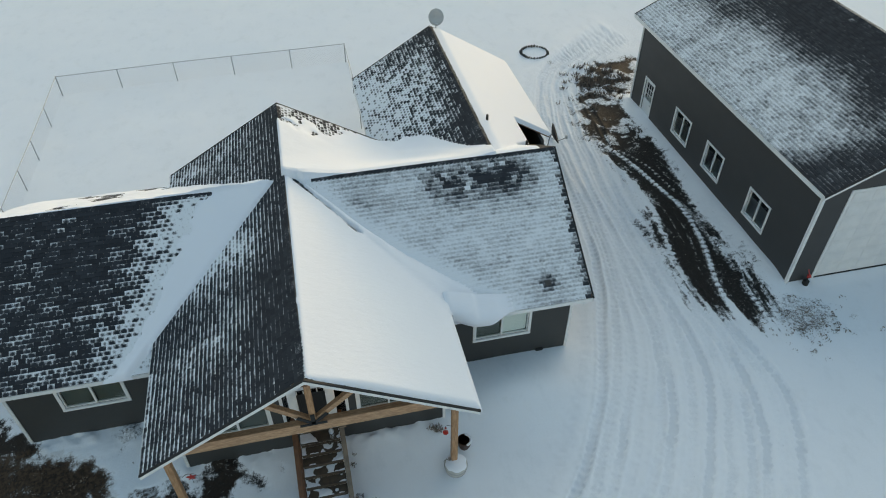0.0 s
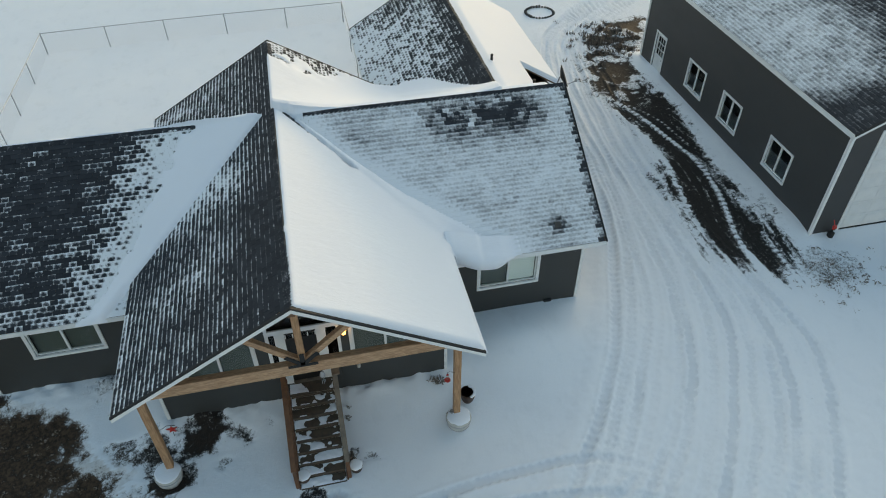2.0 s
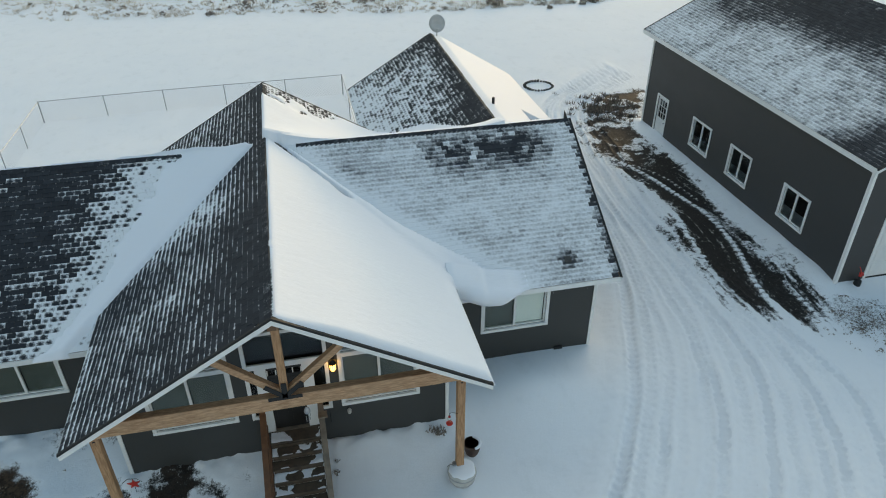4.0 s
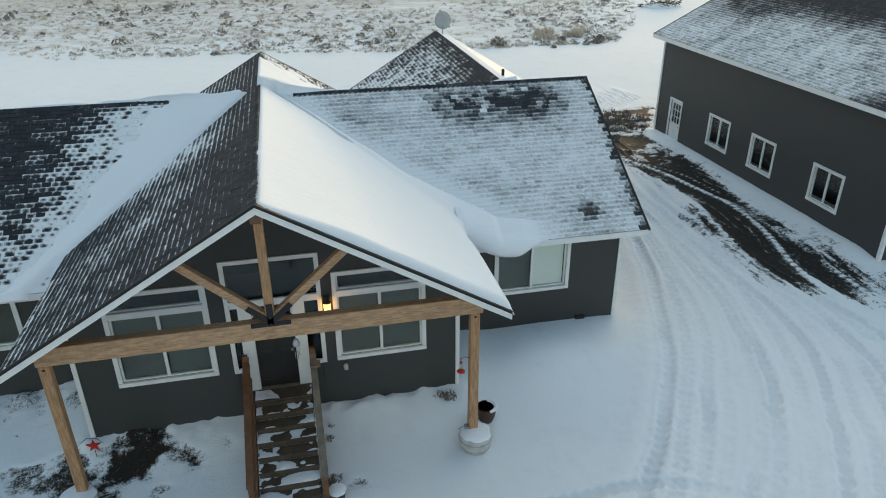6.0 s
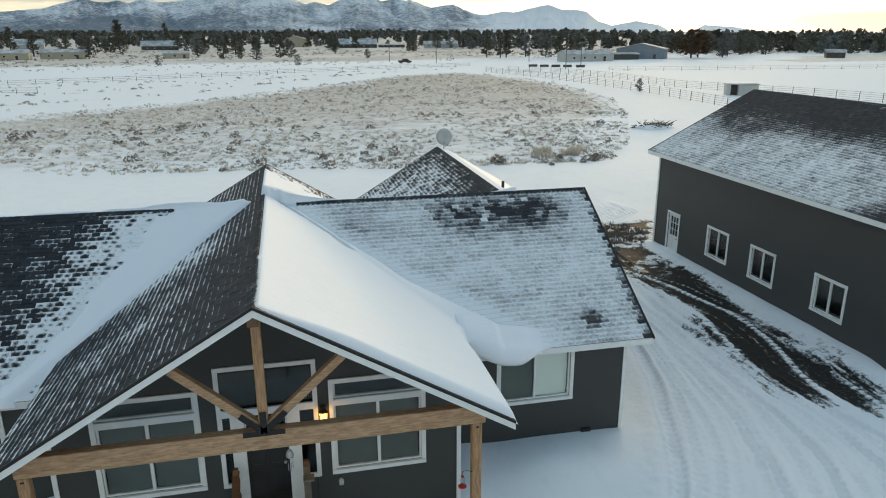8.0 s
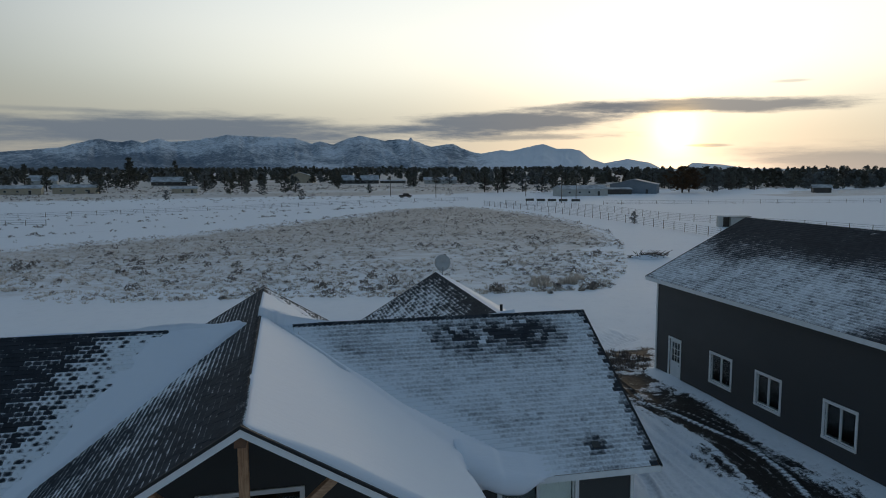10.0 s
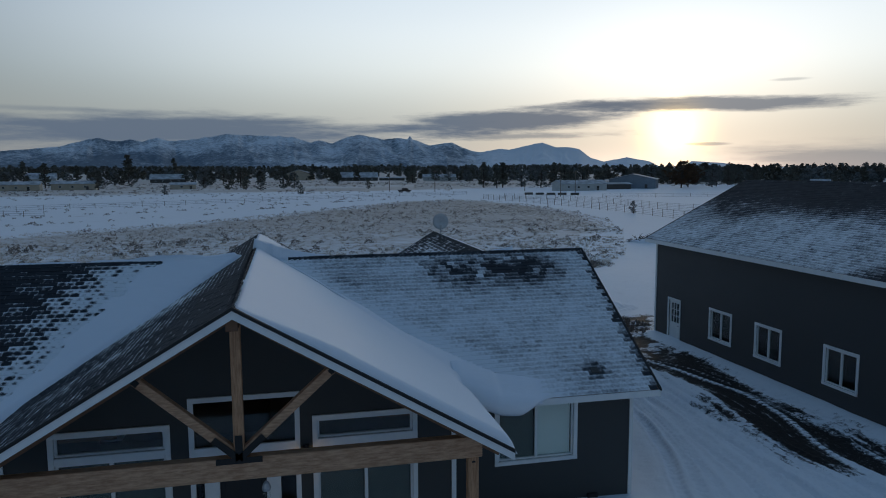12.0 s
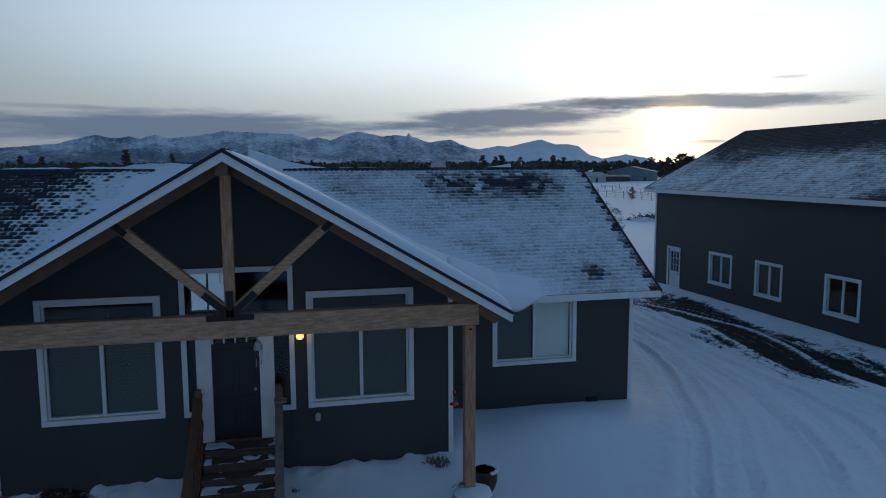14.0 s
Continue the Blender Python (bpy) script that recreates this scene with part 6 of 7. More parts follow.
def field_plants():
    rng = random.Random(11)
    grass, sage = [], []
    gen = np.random.default_rng(11)
    px, py = gen.uniform(-62, 64, 42000), 58 + 158 * gen.random(42000) ** 1.4
    ok = inside(px, py, FIELD) & (px > -32 - 0.25 * (py - 60)) & (vnoise(px, py, 12, 2) + 0.25 * gen.random(42000) > 0.42)
    px, py = px[ok][:11000], py[ok][:11000]
    pz = ground_base(px, py)
    clump = vnoise(px, py, 18, 3)
    for x, y, z, c in zip(px, py, pz, clump):
        if rng.random() < 0.80:
            blades(grass, x, y, z, rng.uniform(0.25, 0.7), rng.uniform(0.12, 0.34), 14 if y < 100 else 8, rng, 0.9)
        elif rng.random() < 0.25 + c:
            r = rng.uniform(0.18, 0.36) if rng.random() < 0.86 else rng.uniform(0.45, 0.75)
            twigs(sage, x, y, z - 0.03, r, r * rng.uniform(0.8, 1.2), 40 if y < 100 else 18, rng)
    # scattered shrubs on the snow beyond the lane
    px, py = gen.uniform(-130, 60, 700), gen.uniform(112, 320, 700)
    ok = ~inside(px, py, FIELD) & (px < 15 + (py - 190) * 0.3) & (vnoise(px, py * 2.5, 40, 1) > 0.45)
    px, py = px[ok], py[ok]
    for x, y, z in zip(px, py, ground_base(px, py)):
        twigs(sage, x, y, z, rng.uniform(0.3, 0.7), rng.uniform(0.3, 0.55), 18, rng)
    # shrubs along the far lanes, and scrub on the tan ground beyond
    for guide, n in ((ROAD_A, 150), (ROAD_B, 110), (ROAD_C, 60)):
        for _ in range(n):
            x, y = guide[rng.randrange(len(guide))] + np.array([rng.gauss(0, 1.0), rng.gauss(0, 1.6)])
            if vnoise(x, y, 9.0, 2) > 0.45:
                twigs(sage, x, y, ground_z(x, y), rng.uniform(0.25, 0.75), rng.uniform(0.2, 0.5), 16, rng)
    px, py = gen.uniform(-230, 330, 3600), gen.uniform(300, 620, 3600)
    ok = (py - 0.22 * px > 300) & (vnoise(px, py, 35, 1) > 0.42)
    for x, y, z in zip(px[ok], py[ok], ground_base(px[ok], py[ok])):
        twigs(sage if rng.random() < 0.6 else grass, x, y, z, rng.uniform(0.5, 1.5), rng.uniform(0.4, 1.1), 14, rng)
    for x, y, r in ((17.9, 59.3, 0.85), (26.5, 58.0, 0.5), (25.2, 57.4, 0.35), (24.0, 60, 0.5), (22.0, 56.6, 0.3), (27.4, 59.5, 0.6)):
        twigs(sage, x, y, ground_z(x, y), r, r * 0.9, 90, rng)
        blades(grass, x, y, ground_z(x, y), r * 1.2, r, 50, rng)
    for x, y in ((25.5, 62.0), (27.5, 63.5), (24, 64.0), (22.5, 61.0)):
        for _ in range(4):
            blades(grass, x + rng.uniform(-1, 1), y + rng.uniform(-1, 1), ground_z(x, y), 0.7, 0.75, 60, rng)
    triangles("dry_grass", grass, TAN_GRASS, "tufts of dry tan grass poking through snow", "grass")
    triangles("sagebrush", sage, SAGE, "grey-brown sagebrush clumps in the snowy field", "shrub")
    yard = []
    for x, y, r, n in ((2.75, 12.85, 0.22, 30), (2.55, 12.95, 0.15, 18), (-0.1, 12.3, 0.12, 14), (-0.15, 11.1, 0.2, 30), (-0.05, 12.6, 0.1, 10)):
        twigs(yard, x, y, ground_z(x, y), r, r * 0.6, n, rng)
        blades(yard, x, y, ground_z(x, y), r, r, n, rng)
    # weeds on the bare bed beside the house and low growth by the garage corner
    for _ in range(150):
        x, y = rng.uniform(-10, -5.2), rng.uniform(9.8, 15.0)
        if inside(np.array([x]), np.array([y]), DIRT)[0] or rng.random() < 0.10:
            twigs(yard, x, y, ground_z(x, y) - 0.08, rng.uniform(0.06, 0.16), 0.12, 10, rng)
    for _ in range(130):
        x, y = rng.gauss(17.4, 0.75), rng.gauss(14.3, 0.55)
        twigs(yard, x, y, ground_z(x, y) - 0.05, rng.uniform(0.08, 0.2), 0.16, 12, rng)
    for _ in range(110):
        x, y = rng.gauss(17.0, 1.2), rng.gauss(33.8, 1.2)
        blades(yard, x, y, ground_z(x, y) - 0.05, rng.uniform(0.15, 0.35), 0.3, 12, rng)
    triangles("winter_weeds", yard, SAGE, "dead brown weeds on the bare beds", "weeds")


field_plants()


def brush_pile():
    rng = random.Random(4)
    b = bmesh.new()
    cx, cy = 43.5, 78.5
    z = ground_z(cx, cy)
    for k in range(130):
        a = rng.uniform(0, 6.283)
        q = rng.uniform(0, 1.9)
        p = Vector((cx + math.cos(a) * q * 1.5, cy + math.sin(a) * q * 0.8, z + rng.uniform(0, 0.5)))
        d = Vector((rng.uniform(-1, 1), rng.uniform(-0.6, 0.6), rng.uniform(-0.1, 0.45))) * rng.uniform(0.6, 1.4)
        tube(b, [p, p + d * 0.6, p + d + Vector((rng.uniform(-0.1, 0.1), 0, 0.05))], [0.05, 0.035, 0.012], 5)
    tagged(part("brush_pile", b, BARK, None), "pile of bare dark branches half buried in snow", "brush pile", kind="stuff")
    b = bmesh.new()
    r = bmesh.ops.create_uvsphere(b, u_segments=28, v_segments=12, radius=1)
    for v in r["verts"]:
        w = 1 + 0.18 * math.sin(3 * math.atan2(v.co.y, v.co.x) + 1) + 0.1 * math.sin(7 * v.co.x)
        v.co = Vector((cx + v.co.x * 2.4 * w, cy - 0.2 + v.co.y * 1.3 * w, z - 0.1 + v.co.z * 0.55))
    tagged(part("pile_snow", b, SNOW, None, "", True), "snow drifted over the brush pile", "snow", kind="stuff")


brush_pile()


# ---- corral ----
def rail_fence(pts, label, height=1.55, rails=5, step=4.0, mat=STEEL):
    f = thing("pipe_fence", label, "fence", None, "corral fences")
    line = curve_pts(pts, 1.0)
    dist = np.concatenate([[0], np.cumsum(np.hypot(*np.diff(line, axis=0).T))])
    n = int(dist[-1] / step)
    posts = [(np.interp(i * step, dist, line[:, 0]), np.interp(i * step, dist, line[:, 1])) for i in range(n + 1)]
    p3 = [Vector((x, y, ground_z(x, y))) for x, y in posts]
    for p in p3:
        part("post", tube(bmesh.new(), [p - Vector((0, 0, 0.2)), p + Vector((0, 0, height + 0.08))], [0.06, 0.06], 6), WEATHERED, f)
    for k in range(rails):
        h = height * (k + 0.6) / (rails - 0.4)
        part("rail", tube(bmesh.new(), [p + Vector((0, 0.06, h)) for p in p3], [0.026] * len(p3), 5), mat, f)
    return f


rail_fence([(61, 214), (63, 200), (66.8, 180), (68.9, 152), (68.9, 126), (67.7, 105), (66, 88)], "pale pipe corral fence along the snowy lane")
rail_fence([(69, 217), (80, 200), (83.4, 168), (82.5, 140), (88, 122), (95, 103), (100, 86), (110, 70)], "pale pipe corral fence beyond the snowy lane")
rail_fence([(-70, 165), (-52, 163), (-48, 163.5)], "short rail fence in the snowy pasture", 1.2, 3)
rail_fence([(100, 210), (150, 205), (210, 196), (290, 182)], "thin rail fence across the far pasture", 1.3, 3, 6.0)
rail_fence([(-110, 175), (-60, 196), (-10, 222), (40, 250), (70, 262)], "thin wire fence along the far road", 1.2, 3, 6.0)

shelter = thing("stock_shelter", "small pale stock shelter with a dark opening by the corral", "shed", Matrix.Translation((83, 118.5, ground_z(83, 118.5))) @ Matrix.Rotation(radians(-22), 4, "Z"))
b = bmesh.new()
box(b, -2.6, -1.9, -1.2, 1.2, -0.1, 2.0)
box(b, -0.5, 3.0, -1.2, 1.2, -0.1, 1.9)
box(b, -1.9, -0.5, 0.9, 1.2, -0.1, 1.9)
part("wall", b, PALE_WALL, shelter)
# solid dark block fills the doorway, imitating the shade inside
part("opening", boxm(-1.9, -0.5, 0.0, 0.9, -0.1, 1.9), DARK_WALL, shelter, "dark block in place of the shaded doorway")
part("roof", boxm(-2.8, 3.2, -1.4, 1.4, 2.0, 2.12, 0.02), FAR_ROOF, shelter)
for i, x in enumerate((96, 99.5, 103, 106.5, 110.5)):
    t = thing("feed_trough", "dark feed trough in the snowy corral", "trough", Matrix.Translation((x - 8, 247 - i * 2.2, ground_z(x, 246))), "feed troughs")
    part("tub", boxm(-1.5, 1.5, -0.5, 0.5, 0.1, 0.9, 0.06), DARK_WALL, t)
    for sx in (-1.3, 1.3):
        part("leg", boxm(sx - 0.08, sx + 0.08, -0.4, 0.4, -0.1, 0.12), WEATHERED, t)


# ---- far buildings ----
def building(name, label, category, x, y, rot, w, d, eave, ridge, wallm, roofm, wins=3, along="x", doors=1):
    t = thing(name, label, category, Matrix.Translation((x, y, ground_z(x, y) - 0.2)) @ Matrix.Rotation(radians(rot), 4, "Z"))
    b = bmesh.new()
    if along == "x":
        prism(b, [(-w / 2, -d / 2, 0), (-w / 2, d / 2, 0), (-w / 2, d / 2, eave), (-w / 2, 0, ridge - 0.1), (-w / 2, -d / 2, eave)], (w, 0, 0))
    else:
        prism(b, [(-w / 2, -d / 2, 0), (w / 2, -d / 2, 0), (w / 2, -d / 2, eave), (0, -d / 2, ridge - 0.1), (-w / 2, -d / 2, eave)], (0, d, 0))
    part("wall", b, wallm, t)
    b = bmesh.new()
    h = (d if along == "x" else w) / 2
    o, th = 0.5, 0.22
    k = (ridge - eave) / h
    sec = [(-h - o, eave - k * o), (0, ridge), (h + o, eave - k * o), (h + o, eave - k * o + th), (0, ridge + th), (-h - o, eave - k * o + th)]
    if along == "x":
        prism(b, [(-w / 2 - o, c, z) for c, z in sec], (w + 2 * o, 0, 0))
    else:
        prism(b, [(c, -d / 2 - o, z) for c, z in sec], (0, d + 2 * o, 0))
    part("roof", b, roofm, t, "snow-dusted roof")
    for i in range(wins):
        u = -w / 2 + w * (i + 0.7) / (wins + 0.6)
        z0 = eave * 0.38
        wn = part("window", boxm(u - 0.65, u + 0.65, -d / 2 - 0.06, -d / 2 + 0.02, z0, z0 + 1.1), TRIM, t)
        part("pane", boxm(u - 0.55, u + 0.55, -d / 2 - 0.08, -d / 2 - 0.05, z0 + 0.1, z0 + 1.0), DOOR, wn)
    for i in range(doors):
        u = w * (0.30 - 0.25 * i)
        part("door", boxm(u - 0.6, u + 0.6, -d / 2 - 0.07, -d / 2 + 0.02, 0.1, min(2.2, eave * 0.8)), DARK_WALL, t)
    return t


building("manufactured_home", "long pale single-storey home with snowy roof", "house", 130, 297, 10, 24, 8, 3.3, 4.7, PALE_WALL, FAR_ROOF, 4)
building("carport", "open-fronted carport with a white snowy roof", "carport", 152, 312, -10, 18, 9, 2.6, 3.2, DARK_WALL, FAR_ROOF, 0)
building("metal_barn", "blue-grey metal barn with a snow-dusted roof", "barn", 168, 318, -35, 22, 14, 4.6, 7.0, BLUE_WALL, FAR_ROOF, 1, "y")
building("long_stable", "long low tan stable with a snowy roof", "stable", -138, 404, 8, 26, 9, 3.4, 4.8, TAN_WALL, FAR_ROOF, 4)
building("long_stable", "long low tan stable beside a paddock", "stable", -112, 418, 6, 22, 9, 3.6, 5.0, TAN_WALL, FAR_ROOF, 3)
building("storage_barn", "tan steel storage barn with a pale roof", "barn", 15, 720, -12, 26, 18, 6.5, 10.5, TAN_WALL, FAR_ROOF, 1, "y")
building("farm_house", "low grey farm house with a snowy hip", "house", 68, 662, -4, 34, 12, 3.6, 8.0, DARK_WALL, FAR_ROOF, 5)
building("open_shed", "dark open-sided shed in the scrub", "shed", 101, 676, -4, 24, 8, 2.6, 3.4, DARK_WALL, FAR_ROOF, 4)
building("farm_house", "brown ranch house half hidden by pines", "house", -98, 640, 6, 28, 11, 3.6, 7.5, DARK_WALL, FAR_ROOF, 4)
building("farm_house", "pale house with a snow-covered roof among pines", "house", -215, 700, 12, 24, 12, 4.0, 8.5, PALE_WALL, FAR_ROOF, 3)
building("small_shed", "small tan shed beside the pines", "shed", -54, 402, 6, 13, 6, 2.8, 3.8, TAN_WALL, FAR_ROOF, 1)
building("farm_house", "pale ranch house behind the junipers", "house", 140, 640, -8, 30, 11, 3.6, 6.0, PALE_WALL, FAR_ROOF, 4)
building("small_shed", "dark shed in the far paddock", "shed", 258, 298, -30, 8, 6, 2.8, 4.0, DARK_WALL, FAR_ROOF, 0)
building("farm_house", "pale house at the edge of the pine belt", "house", 395, 330, -45, 18, 10, 3.4, 5.5, PALE_WALL, FAR_ROOF, 3)


def pickup(x, y, rot):
    t = thing("pickup_truck", "dark parked pickup truck on the snowy road", "truck", Matrix.Translation((x, y, ground_z(x, y))) @ Matrix.Rotation(radians(rot), 4, "Z"))
    b = bmesh.new()
    prism(b, [(-2.7, -0.95, 0.5), (2.7, -0.95, 0.5), (2.7, -0.95, 1.0), (1.5, -0.95, 1.15), (0.9, -0.95, 1.85), (-0.7, -0.95, 1.88), (-0.85, -0.95, 1.2), (-2.7, -0.95, 1.2)], (0, 1.9, 0))
    part("body", b, CARPAINT, t)
    for sx in (-1.7, 1.7):
        for sy in (-0.9, 0.9):
            w = part("wheel", tube(bmesh.new(), [(sx, sy - 0.13, 0.4), (sx, sy + 0.13, 0.4)], [0.4, 0.4], 16), TYRE, t)
            part("rim", tube(bmesh.new(), [(sx, sy - 0.14, 0.4), (sx, sy + 0.14, 0.4)], [0.2, 0.2], 12), STEEL, w)
    for y0 in (-0.97, 0.96):
        part("side_window", boxm(-0.6, 0.85, y0, y0 + 0.01, 1.25, 1.75), DOOR, t)


pickup(49.5, 296, 15)


def pole(x, y, h):
    t = thing("utility_pole", "weathered wooden utility pole beside the road", "utility pole", Matrix.Translation((x, y, ground_z(x, y))), "utility poles")
    part("shaft", tube(bmesh.new(), [(0, 0, -0.3), (0, 0, h)], [0.16, 0.11], 8), WEATHERED, t)
    part("crossarm", boxm(-1.1, 1.1, -0.06, 0.06, h - 0.8, h - 0.65), WEATHERED, t)
    for s in (-1, 0, 1):
        part("insulator", tube(bmesh.new(), [(s * 0.9, 0, h - 0.65), (s * 0.9, 0, h - 0.45)], [0.05, 0.04], 6), STEEL, t)


for x, y, h in ((46, 316, 9.5), (63, 297, 9.5), (-22, 390, 9), (92, 226, 8.5), (112, 260, 9), (195, 620, 16), (105, 300, 8)):
    pole(x, y, h)


# ---- trees ----
def conifer(kind, seed):
    """Trunk with limbs and a crown of many small uneven clumps; unit height."""
    rng = random.Random(seed)
    tr = bmesh.new()
    tube(tr, [(0, 0, -0.03), (0.004, 0.0, 0.3), (-0.004, 0.004, 0.62), (0, 0, 0.93)], [0.026, 0.02, 0.012, 0.003], 7)
    tris = []
    n = 46 if kind != "round" else 60
    for i in range(n):
        f = (i + rng.random()) / n
        a = rng.uniform(0, 6.283)
        if kind == "pine":
            z, r = 0.16 + 0.80 * f, 0.24 * (1 - f) ** 0.75 * rng.uniform(0.55, 1.15) + 0.015
        elif kind == "juniper":
            z, r = 0.07 + 0.88 * f, 0.34 * (math.sin(math.pi * (0.22 + 0.76 * f)) ** 0.8) * rng.uniform(0.6, 1.1) + 0.02
        else:
            z, r = 0.22 + 0.74 * f, 0.56 * math.sin(math.pi * (0.16 + 0.80 * f)) ** 0.7 * rng.uniform(0.55, 1.08)
        p = Vector((0, 0, z - r * (0.25 if kind != "round" else 0.5)))
        q = Vector((math.cos(a) * r, math.sin(a) * r, z + (rng.uniform(-0.05, 0.02) if kind == "pine" else rng.uniform(-0.02, 0.05))))
        tube(tr, [p, p.lerp(q, 0.8)], [0.007, 0.002], 3, False)
        m = 11 if kind != "round" else 14
        for k in range(m):
            c = p.lerp(q, rng.uniform(0.45, 1.08)) + Vector((rng.gauss(0, 0.028), rng.gauss(0, 0.028), rng.gauss(0, 0.018)))
            s = rng.uniform(0.022, 0.056) * (1.2 if kind == "round" else 1)
            for _ in range(2):
                u = Vector((rng.uniform(-1, 1), rng.uniform(-1, 1), rng.uniform(-0.7, 0.5))).normalized() * s
                v = u.orthogonal().normalized() * s * 0.8
                tris.append((tuple(c - u), tuple(c + v), tuple(c + u * 0.9 - v * 0.7)))
    return mesh_of(tr, "trunk", BARK), tris


KINDS = []
for kind, mat, seeds in (("pine", NEEDLE, (1, 2, 3)), ("juniper", FROST, (4, 5)), ("juniper", NEEDLE, (6, 7)), ("round", RUSSET, (8,))):
    for s in seeds:
        tm, tris = conifer(kind, s)
        me = bpy.data.meshes.new("crown")
        vv = [p for t in tris for p in t]
        me.from_pydata(vv, [], [(i, i + 1, i + 2) for i in range(0, len(vv), 3)])
        me.materials.append(mat)
        KINDS.append((kind, mat, tm, me, tris))
LABELS = {"pine": "dark ponderosa pine standing in the snow", "juniper": "dark bushy juniper standing in the snow", "round": "russet broad-crowned bare tree glowing in low sun"}


def tree(k, x, y, h, rot, wide=1.0):
    kind, mat, tm, me, _ = KINDS[k]
    lab = LABELS[kind] if mat is not FROST else "snow-dusted juniper standing in the snow"
    t = thing(kind + "_tree" if kind != "round" else "broadleaf_tree", lab, "tree", pose(x, y, ground_z(x, y), 0, 0, rot) @ Matrix.Diagonal((h * wide, h * wide, h, 1)), "trees of the pine belt")
    piece("trunk", tm, t)
    piece("crown", me, t)


NEAR_TREES = ((-48, 303, 4.3, 3), (5.8, 286, 4.4, 5), (-97, 486, 7.4, 3), (-28, 373, 8.3, 5), (-20, 380, 7.0, 6), (-12, 359, 7.5, 3), (-0.8, 392, 11.7, 5), (5, 396, 9, 3), (-54, 444, 6.3, 4), (-103, 418, 6.9, 3),
              (101.6, 355, 14, 0), (106, 346, 12.8, 1), (111, 352, 13.9, 2), (123, 357, 12.3, 4), (130, 346, 11.7, 3), (136, 343, 13.5, 0), (141, 341, 12.5, 2), (155, 366, 10.5, 1), (161, 364, 10.5, 0),
              (191, 313, 13.5, 7), (199, 320, 12.0, 7), (210, 316, 11.9, 4), (246, 355, 11.9, 5), (259, 350, 10, 6), (222, 330, 10.5, 4), (69.6, 132, 2.6, 4), (42, 366, 5, 5), (-145, 478, 16, 0), (-207, 630, 19, 1), (-130, 642, 25, 2), (-116, 800, 24, 0))
rng = random.Random(21)
for x, y, h, k in NEAR_TREES:
    tree(k, x, y, h, rng.uniform(0, 360), 1.0 if k != 7 else 1.15)
OPEN_WAYS = ((-1.2, 3.4, 690), (4.2, 9.6, 640), (-10.6, -6.8, 625), (-19.0, -15.5, 690), (10.8, 13.6, 620), (13.6, 27.5, 570))


def hides(x, y):
    """Whether a tree here would stand before one of the far buildings."""
    a, d = math.degrees(math.atan2(x, y)), math.hypot(x, y)
    return any(lo < a < hi and d < far for lo, hi, far in OPEN_WAYS)


placed = 0
while placed < 240:
    a = rng.uniform(-32, 66)
    d = rng.uniform(390, 700) if a < 26 else rng.uniform(430, 640)
    x, y = d * math.sin(radians(a)), d * math.cos(radians(a))
    if hides(x, y) or float(vnoise(x, y, 55.0, 3)) < (0.46 if a < 26 else 0.40):
        continue
    placed += 1
    tree(rng.choice((0, 1, 2, 3, 4, 5, 6, 5, 6)), x, y, rng.uniform(6, 13.5), rng.uniform(0, 360), rng.uniform(0.85, 1.2))


def far_mass(V, mat, label):
    me = bpy.data.meshes.new("far_woods")
    me.from_pydata(V, [], [(i, i + 1, i + 2) for i in range(0, len(V), 3)])
    me.materials.append(mat)
    tagged(new("far_woods", me), label, "woods", kind="stuff")


def woods():
    """The far belt: the same crowns, thinned, joined as one mass."""
    rng = np.random.default_rng(31)
    stock = [np.array(k[4]) for k in KINDS[:7]]
    parts, frosty = [], []
    n = 4600
    a = rng.uniform(-40, 70, n)
    right = a > 25
    d = np.where(right, rng.uniform(470, 1500, n), 520 + 1900 * rng.random(n) ** 1.25)
    x, y = d * np.sin(np.radians(a)), d * np.cos(np.radians(a))
    keep = right & (vnoise(x, y, 60, 2) > 0.47) | ~right & (vnoise(x, y, 90, 4) > 0.47 - 0.22 * smooth(d, 700, 1400))
    keep &= ~np.array([hides(p, q) for p, q in zip(x, y)])
    z = ground_base(x, y)
    for i in np.nonzero(keep)[0]:
        t = stock[rng.integers(0, 7)]
        step = 7 if d[i] < 800 else 11
        t = t[rng.integers(0, step)::step]
        c = t.mean(1, keepdims=True)
        t = c + (t - c) * (2.9 if d[i] < 800 else 3.6)
        h = rng.uniform(5.5, 11.5) * (1.0 if d[i] < 1200 else 1.25) + (3.0 if rng.random() < 0.08 else 0)
        w = rng.uniform(0.95, 1.4)
        q = rng.uniform(0, 6.283)
        px = (t[..., 0] * math.cos(q) - t[..., 1] * math.sin(q)) * h * w + x[i]
        py = (t[..., 0] * math.sin(q) + t[..., 1] * math.cos(q)) * h * w + y[i]
        bins = frosty if rng.random() < 0.35 else parts
        bins.append(np.stack([px, py, np.maximum(t[..., 2], 0) * h + z[i]], -1).reshape(-1, 3))
    for tris, mat, lab in ((parts, NEEDLE, "dark far belt of juniper and pine woods"), (frosty, FROST, "snow-dusted junipers scattered through the far belt")):
        far_mass(np.concatenate(tris).tolist(), mat, lab)


woods()


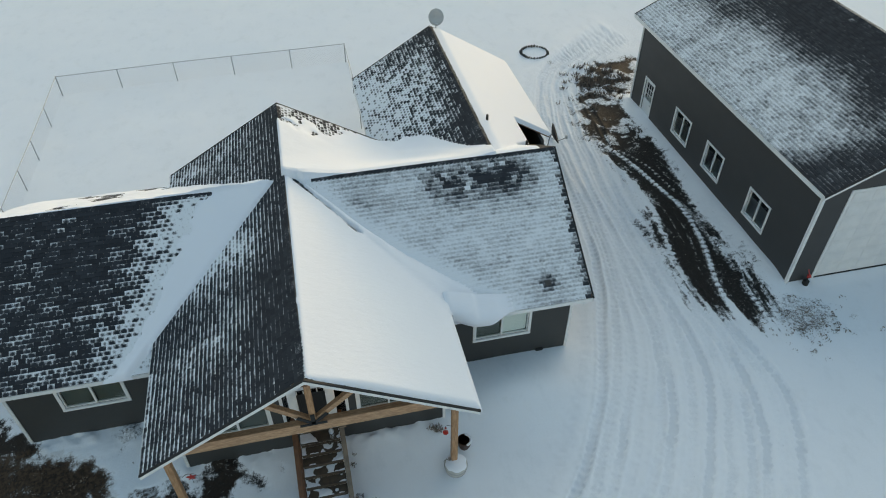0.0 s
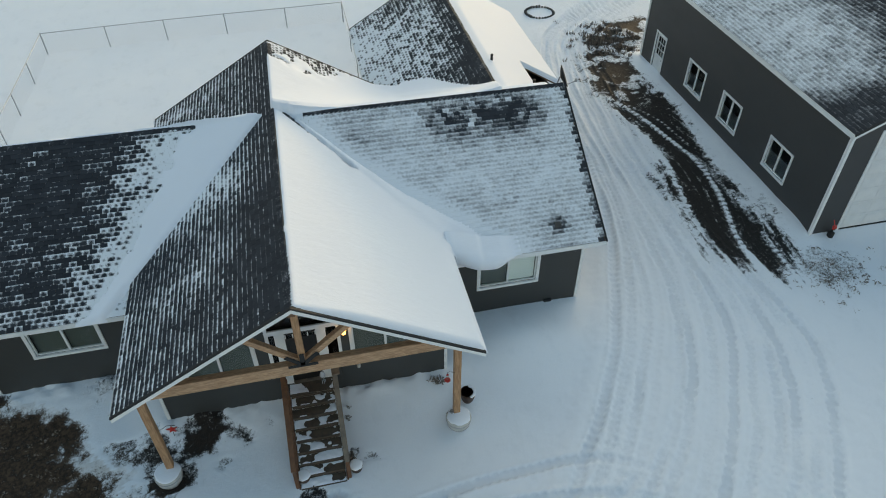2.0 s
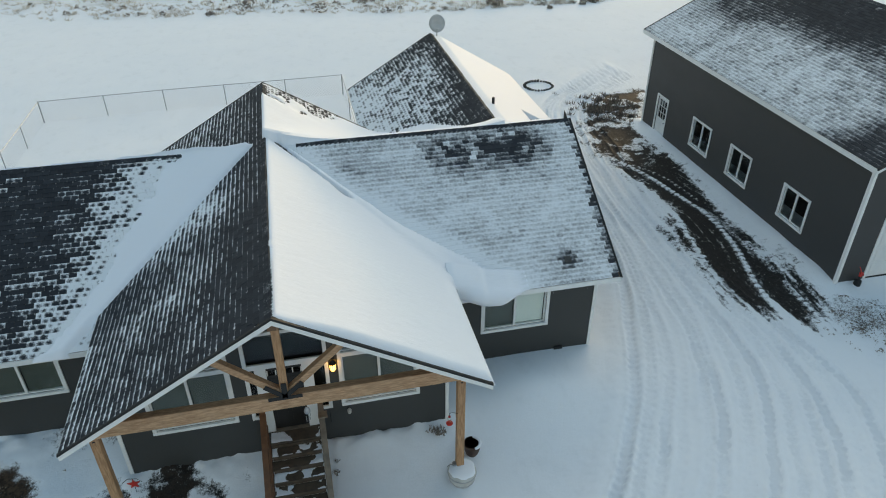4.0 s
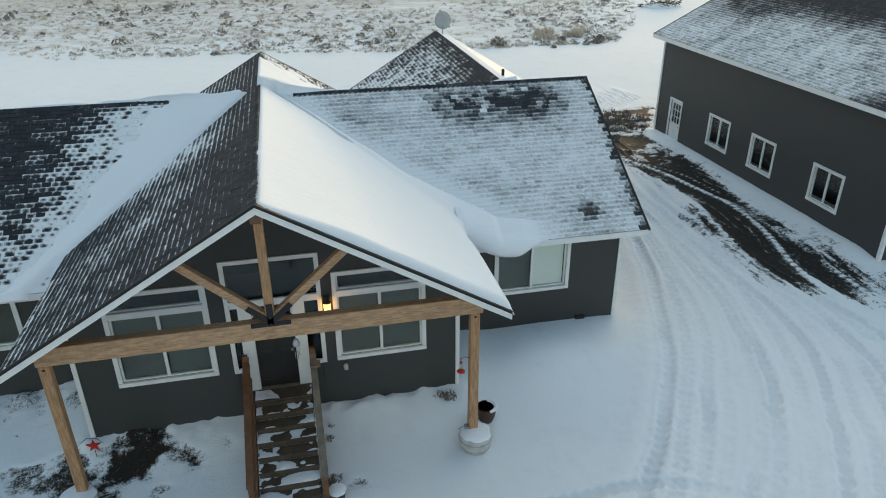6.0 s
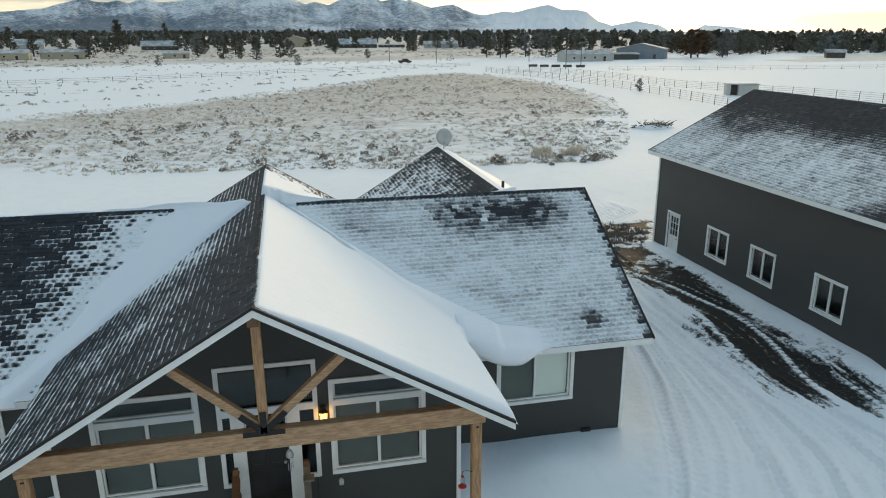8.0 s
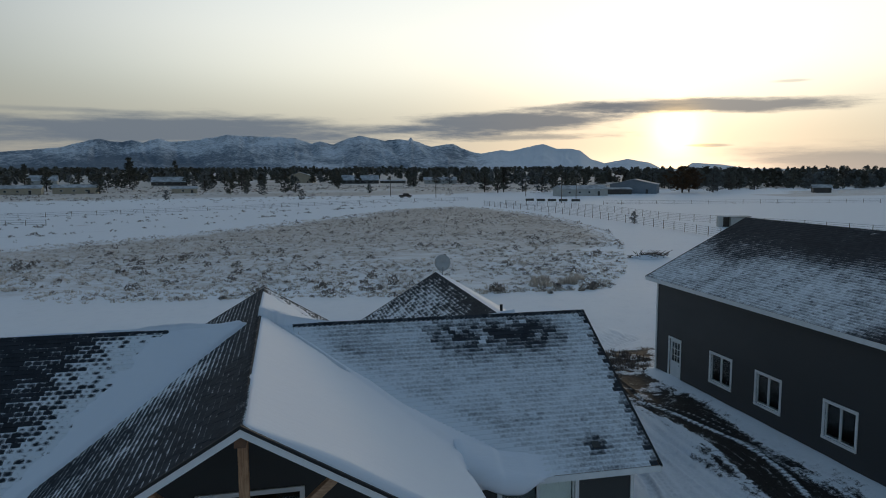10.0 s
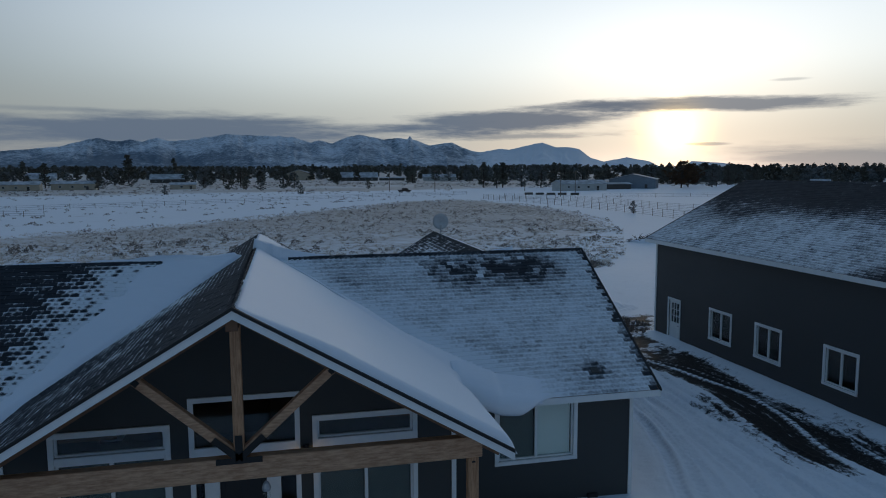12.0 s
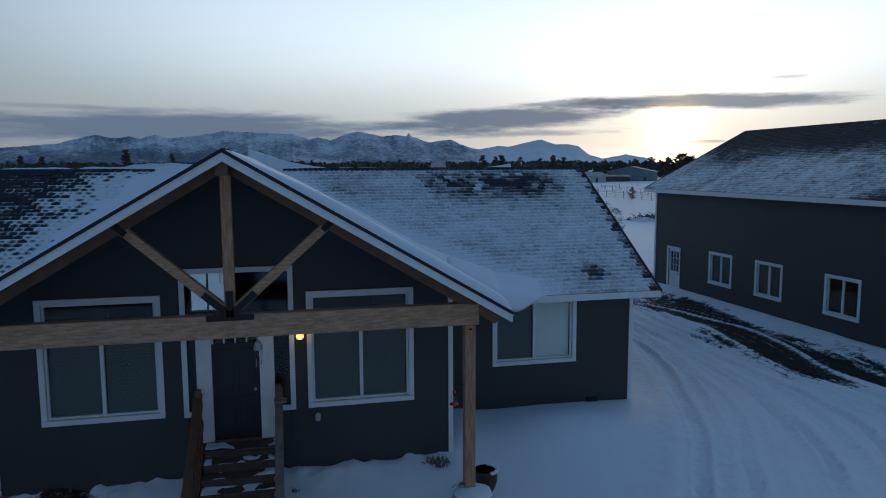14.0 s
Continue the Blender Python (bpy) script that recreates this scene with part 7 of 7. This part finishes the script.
# ---- mountains ----
def mountains():
    az = np.radians(np.linspace(-42, 46, 1100))
    rr = np.linspace(3500, 4650, 64)
    A, D = np.meshgrid(az, rr)
    deg = np.degrees(A)
    # skyline, degrees over the horizon by bearing
    key_a = [-42, -30, -19.5, -15.7, -13.8, -13.3, -12.5, -11.8, -11.2, -10.4, -9.3, -8.5, -6.5, -4.4, -1.0, 0.8, 2.1, 2.7, 3.8, 5.0, 5.9, 7.9, 8.8, 9.8, 10.0, 10.2, 11.6, 13.4, 14.8, 15.7, 17.3, 18.0, 20.7, 21.8, 22.9, 23.6, 24.5, 25.5, 27.3, 29.0, 29.8, 31.4, 32.1, 34.3, 36, 46]
    key_e = [0.7, 1.0, 1.54, 1.94, 2.53, 2.64, 2.43, 2.38, 2.53, 2.36, 2.66, 2.42, 2.6, 2.98, 2.88, 2.78, 2.36, 2.53, 2.33, 2.82, 3.0, 2.6, 2.78, 2.62, 2.9, 2.6, 2.14, 2.36, 1.75, 1.54, 1.84, 1.74, 2.32, 1.9, 1.92, 1.72, 1.05, 0.72, 1.05, 0.72, 0.3, 0.25, 0.72, 0.55, 0.25, 0.1]
    crest = np.interp(deg, key_a, key_e) + (vnoise(deg, deg * 0, 0.5, 1, 3) - 0.5) * 0.10 * smooth(np.interp(deg, key_a, key_e), 0.3, 1.2)
    f = (D - 3500) / 1150
    g = np.clip(f / 0.8, 0, 1)
    # spurs run down from the crest, with gullies between them
    bend = (vnoise(deg, f * 3.0, 1.6, 2, 2) - 0.5) * 2.2
    spur = 1 - np.abs(2 * vnoise(deg + bend, f * 3.0, 2.3, 3, 3) - 1)
    spur2 = 1 - np.abs(2 * vnoise(deg + 1.5 * bend, f * 4.0, 1.1, 4, 3) - 1)
    rise_ = g ** 0.95 * (1 - (0.55 * (1 - spur) + 0.12 * (1 - spur2)) * np.sin(np.pi * np.clip(g, 0, 1)) ** 0.8)
    ang = np.minimum(crest * np.where(f < 0.8, rise_, 1 - 0.6 * (f - 0.8) / 0.2), crest)
    x, y = D * np.sin(A), D * np.cos(A)
    z = np.tan(np.radians(ang)) * D + 6.0 - 10.0 * (1 - g)
    me = bpy.data.meshes.new("mountains")
    idx = np.arange(x.size).reshape(x.shape)
    q = np.stack([idx[:-1, :-1], idx[:-1, 1:], idx[1:, 1:], idx[1:, :-1]], -1).reshape(-1, 4)
    me.from_pydata(np.stack([x, y, z], -1).reshape(-1, 3).tolist(), [], q.tolist())
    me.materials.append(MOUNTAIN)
    me.polygons.foreach_set("use_smooth", [True] * len(me.polygons))
    # spurs and crest paler, gullies and low left darker; right end paled for haze
    bald_haze = 0.7 * (spur - 0.6) + 0.22 * smooth(g, 0.55, 1.0) + 1.0 * smooth(deg, 14, 20) - 0.5 * smooth(deg, 2, -8) * smooth(g, 0.9, 0.4)
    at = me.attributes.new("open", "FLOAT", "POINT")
    at.data.foreach_set("value", bald_haze.reshape(-1).astype(np.float32))
    tagged(new("backdrop_mountains", me), "snow-dusted forested mountain range on the horizon, haze painted into its colour", "mountains", kind="structure")


mountains()
